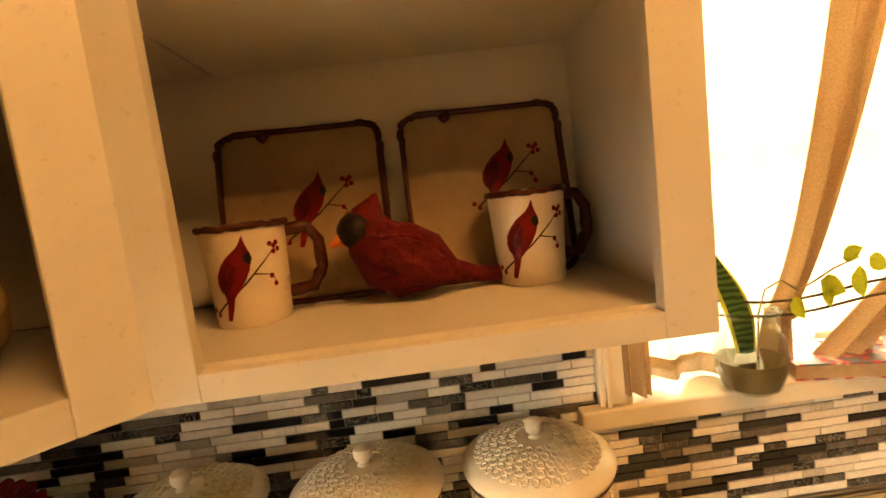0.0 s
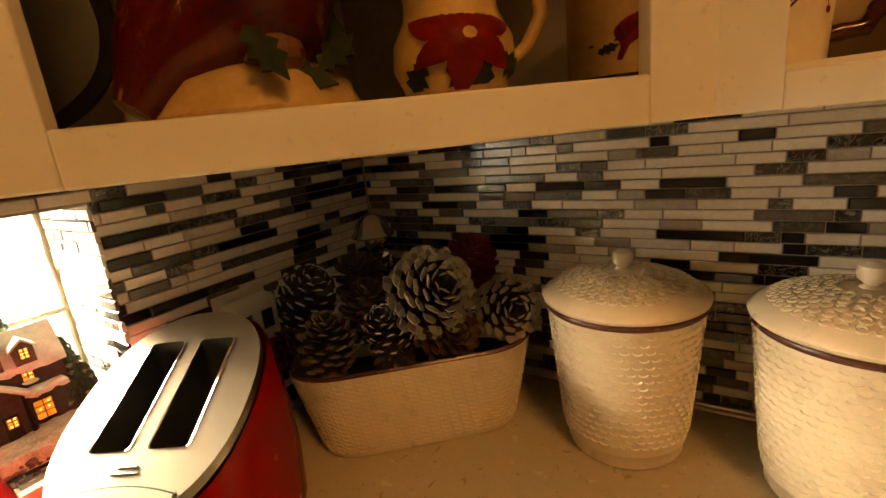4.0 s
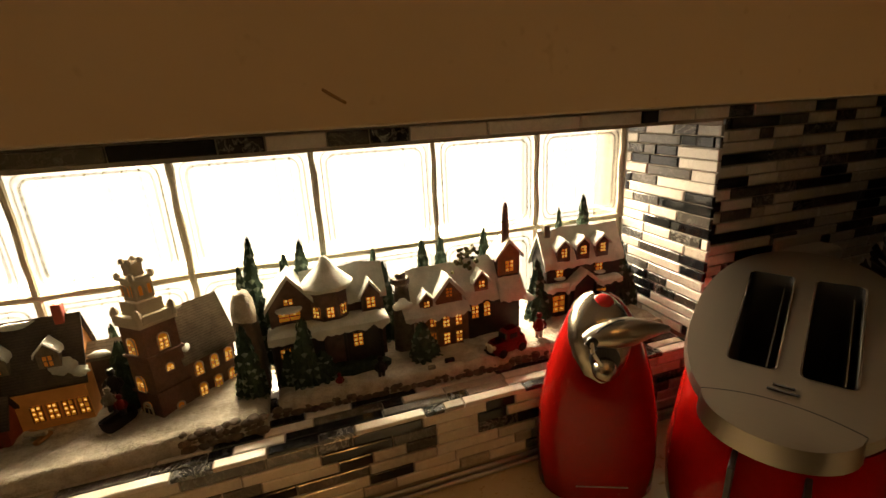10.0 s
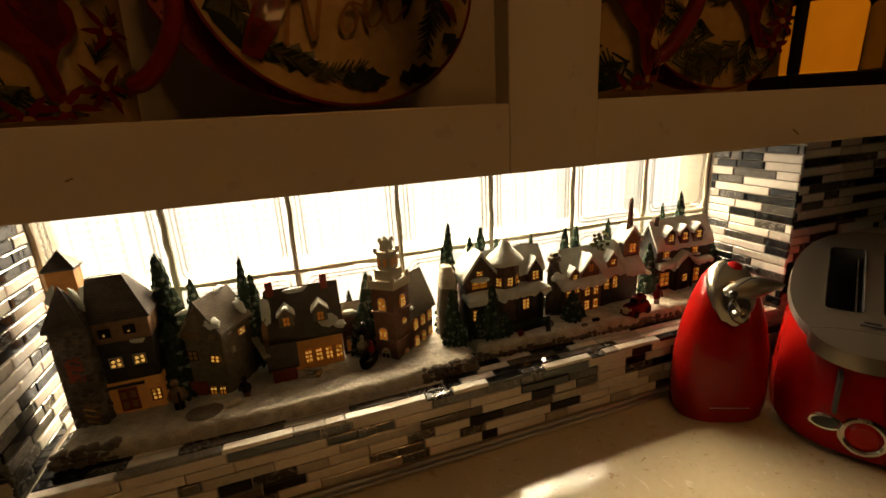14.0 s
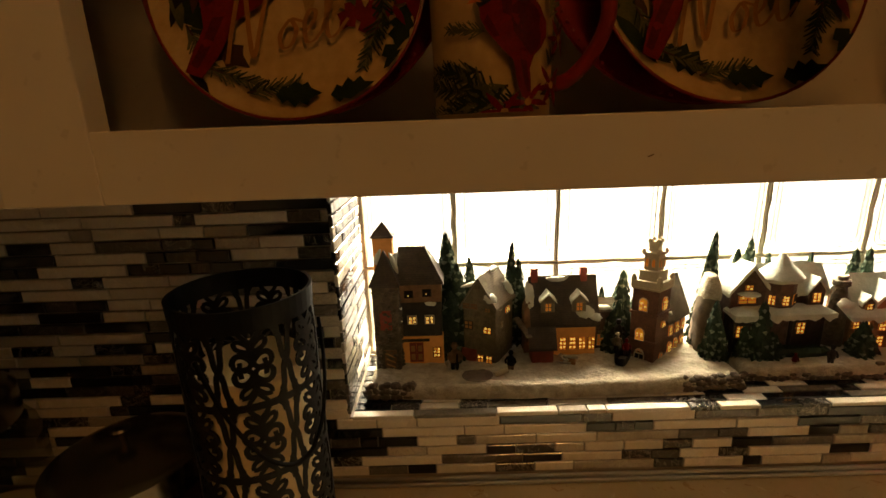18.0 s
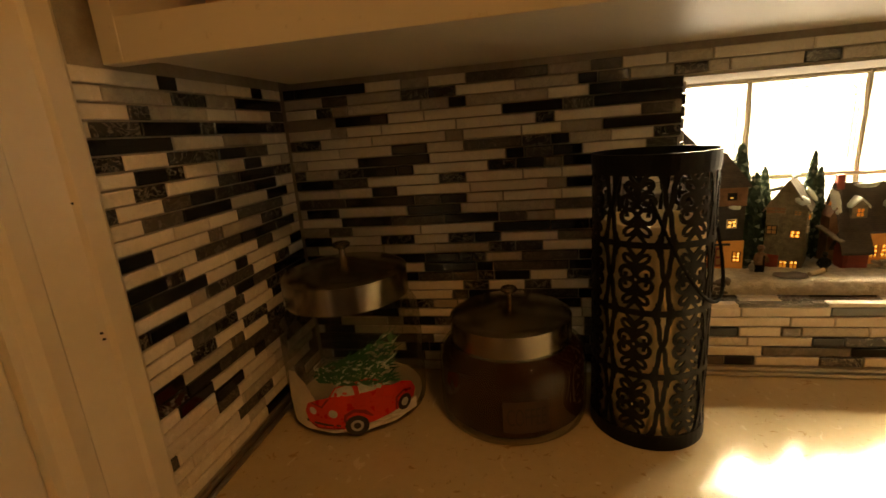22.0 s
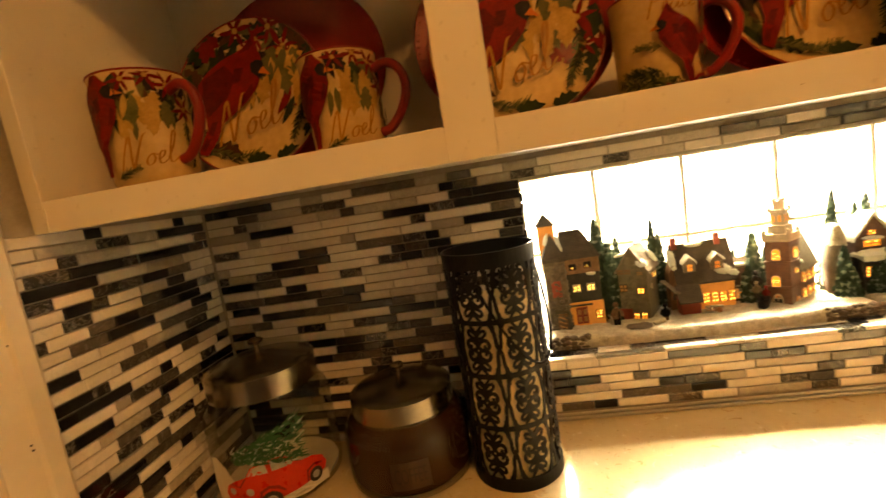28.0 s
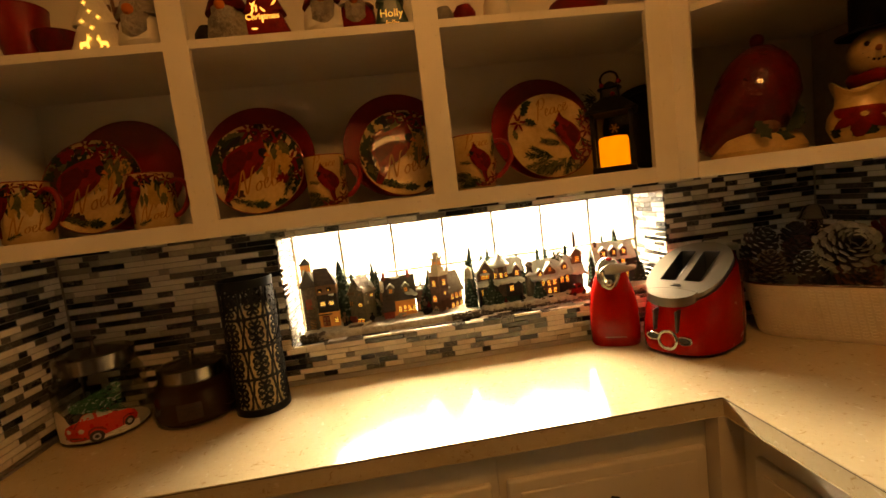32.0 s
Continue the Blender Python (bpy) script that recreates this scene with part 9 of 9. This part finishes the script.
part("porch_roof", roof(0.524, 0.584, 0.08, 0.104, 0.093, 0.026, False, 0.008, 0.005, 0.004, 21), RSNOW, b4, "snowy gabled porch roof", True)
pane(b4, 0.508, 0.099, 0.036, 0.026, 0.036), pane(b4, 0.6, 0.099, 0.034, 0.026, 0.036)
part("door", box(0.546, 0.0845, 0.02, 0.566, 0.0865, 0.068), INK, b4, "dark door")
pane(b4, 0.556, 0.0838, 0.046, 0.014, 0.018)
for x in (0.53, 0.578):
    part("porch_post", tube([(x, 0.082, 0.018), (x, 0.082, 0.094)], 0.0032, 6), INK, b4)

# truck, figures, trees
tr = part("truck", loft([(superell(0.026, 0.0115, 5, 24), 0.004), (superell(0.027, 0.012, 5, 24), 0.01), (superell(0.026, 0.0115, 5, 24), 0.019), (superell(0.024, 0.01, 5, 24), 0.021)]), CARD, vb, "tiny red vintage truck", True)
tr.matrix_basis = pose(0.364, 0.012, G - 0.003, 0, 0, 16) @ Matrix.Scale(1.28, 4)
part("cab", loft([([(x + 0.006, y) for x, y in superell(0.013, 0.0105, 4, 20)], 0.019), ([(x + 0.006, y) for x, y in superell(0.0125, 0.01, 4, 20)], 0.031), ([(x + 0.006, y) for x, y in superell(0.009, 0.007, 4, 20)], 0.035)]), CARD, tr, smooth=True)
part("windscreen", box(-0.0075, -0.0075, 0.0225, -0.0062, 0.0075, 0.0305, 0.0005), INK, tr, "dark windscreen")
part("side_window", box(-0.002, -0.0112, 0.0225, 0.01, -0.01, 0.0295, 0.0005), INK, tr, "dark side window")
part("grille", lathe([(0, 0.0012), (0.006, 0.001), (0.0066, -0.001)], 16), STEEPLE, tr, "round pale grille").matrix_basis = pose(-0.0272, 0, 0.013, 0, -90, 0)
part("bumper", tube([(-0.0275, -0.011, 0.007), (-0.03, 0, 0.007), (-0.0275, 0.011, 0.007)], 0.0016, 6), INK, tr)
for y in (-0.0085, 0.0085):
    part("headlight", ball(-0.0265, y, 0.0165, 0.0028), STEEPLE, tr, smooth=True)
for x in (-0.016, 0.016):
    for y in (-0.0125, 0.0125):
        part("fender", moved(lathe([(0, -0.002), (0.0085, -0.002), (0.0085, 0.002), (0, 0.002)], 14), pose(x, y * 0.92, 0.0085, 90)), CARD, tr)
        part("wheel", moved(lathe([(0, -0.002), (0.0062, -0.002), (0.0062, 0.002), (0, 0.002)], 12), pose(x, y * 1.06, 0.0058, 90)), INK, tr)
figure(vb, 0.091, 0.018, G - 0.004, 0.026, CARD, VSNOW), figure(vb, 0.1, 0.022, G - 0.004, 0.014, VSNOW, VSNOW), figure(vb, 0.154, 0.018, G - 0.004, 0.04, INK), figure(vb, 0.434, 0.03, G - 0.002, 0.052, POIN, VSNOW)
part("bench", box(0.256, 0.01, G - 0.004, 0.272, 0.018, G + 0.007, 0.002), INK, vb, "tiny dark bench")
part("crate", box(0.226, 0.002, G - 0.004, 0.238, 0.01, G + 0.004, 0.001), TIMBER, vb)
part("hedge", rough_up(loft([(superell(0.06, 0.008, 3, 30), 0.0), (superell(0.062, 0.01, 3, 30), 0.014), (superell(0.05, 0.006, 3, 30), 0.022)]), 0.005, 70), FIR, vb, "dark hedge before the porch").matrix_basis = pose(0.115, 0.052, G - 0.004)
for x, y, top, w in ((0.028, 0.148, 0.232, 0.018), (0.054, 0.153, 0.251, 0.02), (0.1025, 0.157, 0.222, 0.014), (0.169, 0.157, 0.219, 0.014), (0.044, 0.054, 0.142, 0.018), (0.022, 0.062, 0.09, 0.012), (0.07, 0.06, 0.075, 0.018), (0.232, 0.055, 0.096, 0.02), (0.262, 0.156, 0.223, 0.017), (0.29, 0.156, 0.219, 0.017), (0.379, 0.15, 0.226, 0.018), (0.472, 0.11, 0.157, 0.019), (0.5375, 0.158, 0.246, 0.013), (0.596, 0.158, 0.268, 0.02), (0.627, 0.158, 0.207, 0.012), (0.656, 0.118, 0.172, 0.02), (0.664, 0.1, 0.11, 0.016), (0.195, 0.152, 0.19, 0.015)):
    fir(vb, x, y, G - 0.006, top, w)
bm = bmesh.new()
for i in range(46):
    p = Vector((rv.gauss(0, 0.011), rv.gauss(0, 0.008), rv.gauss(0, 0.012)))
    ball(p.x, p.y, p.z, rv.uniform(0.0035, 0.006), bm, u=6, v=4)
part("shrub", moved(bm, pose(0.33, 0.118, 0.168)), OLIVE, vb, "clump of green shrub")

# ---- mosaic tiles, last ----
PITCH, TH = 0.01835, 0.0046
LENGTHS = (0.0305, 0.048, 0.0655, 0.1, 0.135)
WEIGHTS = (14, 26, 26, 22, 12)
KINDS = (40, 23, 14, 14, 9)
tile_mesh = {}


def tile_faces(w, h, d, v0=0):
    """Corners and faces of one strip tile with a softened front edge, centred, its front towards +z."""
    e, c = 0.0011, 0.0012
    v = []
    for x, y, z in ((w / 2 - c, h / 2 - c, d), (w / 2, h / 2, d - e), (w / 2, h / 2, -0.002)):
        v += [(-x, -y, z), (x, -y, z), (x, y, z), (-x, y, z)]
    f = [(0, 1, 2, 3)]
    for k in (0, 4):
        f += [(k + (i + 1) % 4, k + i, k + 4 + i, k + 4 + (i + 1) % 4) for i in range(4)]
    return v, [tuple(v0 + i for i in q) for q in f]


def courses(u0, u1, z0, z1, seed):
    """Running courses of strip tiles over a field: (start, end, low, high, kind)."""
    r = random.Random(seed)
    out, z, last = [], z0, 0
    while z + 0.006 < z1:
        u = u0 - r.uniform(0, 0.09)
        while u < u1:
            n = r.choices(LENGTHS, WEIGHTS)[0]
            k = r.choices(range(5), KINDS)[0]
            if k == last and r.random() < 0.6:
                k = r.choices(range(5), KINDS)[0]
            if k == 0 and n < 0.06:
                n = r.choice((0.0655, 0.1, 0.135))
            if k == 2 and n > 0.07:
                n = 0.048
            a, b = max(u, u0), min(u + n, u1)
            if b - a > 0.006:
                out.append((a, b, z, min(z + PITCH, z1), k))
            last = k
            u += n
        z += PITCH
    return out


def minus(t, hole):
    """The pieces of a tile left beside a hole (u0, u1, z0, z1)."""
    a, b, z0, z1, k = t
    h0, h1, g0, g1 = hole
    if b <= h0 or a >= h1 or z1 <= g0 or z0 >= g1:
        return [t]
    out = []
    if z0 < g0 - 0.004:
        return [(a, b, z0, g0, k)]
    if z1 > g1 + 0.004:
        return [(a, b, g1, z1, k)]
    if a < h0 - 0.005:
        out.append((a, h0, z0, z1, k))
    if b > h1 + 0.005:
        out.append((h1, b, z0, z1, k))
    return out


def lay(parent, tiles, place, single):
    """Lays tiles by place(u, z) -> pose; those that single(u, z) picks, up to 300, become pieces of their own, the rest one joined mesh."""
    count, vs, fs, ks = 0, [], [], []
    r = random.Random(7)
    for a, b, z0, z1, k in tiles:
        w, h = round(b - a - 0.0021, 4), round(z1 - z0 - 0.0023, 4)
        if w < 0.003 or h < 0.003:
            continue
        m = place((a + b) / 2, (z0 + z1) / 2)
        lift = r.uniform(-0.0006, 0.0006)
        if single((a + b) / 2, (z0 + z1) / 2) and count < 300:
            count += 1
            if (w, h, k) not in tile_mesh:
                me = bpy.data.meshes.new("tile")
                v, f = tile_faces(w, h, TH)
                me.from_pydata(v, [], f)
                me.materials.append(TILES["single"][k])
                tile_mesh[w, h, k] = me
            ob = new("tile", tile_mesh[w, h, k])
            ob.parent = parent
            ob.matrix_basis = m @ pose(0, 0, lift)
        else:
            v, f = tile_faces(w, h, TH + lift, len(vs))
            vs += [m @ Vector(p) for p in v]
            fs += f
            ks += [k] * len(f)
    if vs:
        me = bpy.data.meshes.new("tiles")
        me.from_pydata(vs, [], fs)
        for m in TILES["joined"]:
            me.materials.append(m)
        me.polygons.foreach_set("material_index", ks)
        ob = new("tiles", me)
        ob.parent = parent
        ob["kind"] = "stuff"


Z0 = CT + 0.0135
facing_w = lambda u, z: Matrix(((0, 0, 1, WX - 0.004), (1, 0, 0, u), (0, 1, 0, z), (0, 0, 0, 1)))
facing_n = lambda u, z: Matrix(((1, 0, 0, u), (0, 0, -1, NY + 0.004), (0, 1, 0, z), (0, 0, 0, 1)))
facing_s = lambda u, z: Matrix(((-1, 0, 0, u), (0, 0, 1, SY - 0.004), (0, 1, 0, z), (0, 0, 0, 1)))
west = []
for t in courses(SY + 0.003, NY - 0.003, Z0, CB + 0.008, 11):
    west += minus(t, (WY0, WY1, WZ0 - 0.003, WZ1))
lay(wall_w, west, facing_w, lambda u, z: u < -0.93)
north = []
for t in courses(WX + 0.003, 1.5, Z0, CB + 0.008, 23):
    for q in minus(t, (0.31, 1.5, 1.135, 2)):
        north.append(q)
lay(wall_n, north, facing_n, lambda u, z: -0.95 < u < -0.1)
lay(wall_s, courses(WX + 0.003, -0.688, Z0, CB + 0.008, 31), facing_s, lambda u, z: True)
# window reveal: sill and both jambs
sill = courses(WY0 + 0.004, WY1 - 0.004, 0.0, WX - GX + 0.003, 41)
lay(wall_w, sill, lambda u, d: Matrix(((0, -1, 0, WX + 0.002 - d), (1, 0, 0, u), (0, 0, 1, WZ0 - 0.004), (0, 0, 0, 1))), lambda u, z: False)
jamb = courses(0.0, WX - GX, WZ0 + 0.004, WZ1, 43)
lay(wall_w, jamb, lambda u, z: Matrix(((-1, 0, 0, WX + 0.001 - u), (0, 0, 1, WY0 - 0.001), (0, 1, 0, z), (0, 0, 0, 1))), lambda u, z: False)
jamb = courses(0.0, WX - GX, WZ0 + 0.004, WZ1, 47)
lay(wall_w, jamb, lambda u, z: Matrix(((1, 0, 0, WX + 0.001 - u), (0, 0, -1, WY1 + 0.001), (0, 1, 0, z), (0, 0, 0, 1))), lambda u, z: False)

# ---- from plan units to metres ----
for ob in list(scene.objects):
    if ob.parent is None and ob.type != "CAMERA":
        ob.matrix_world = TRUE @ ob.matrix_basis
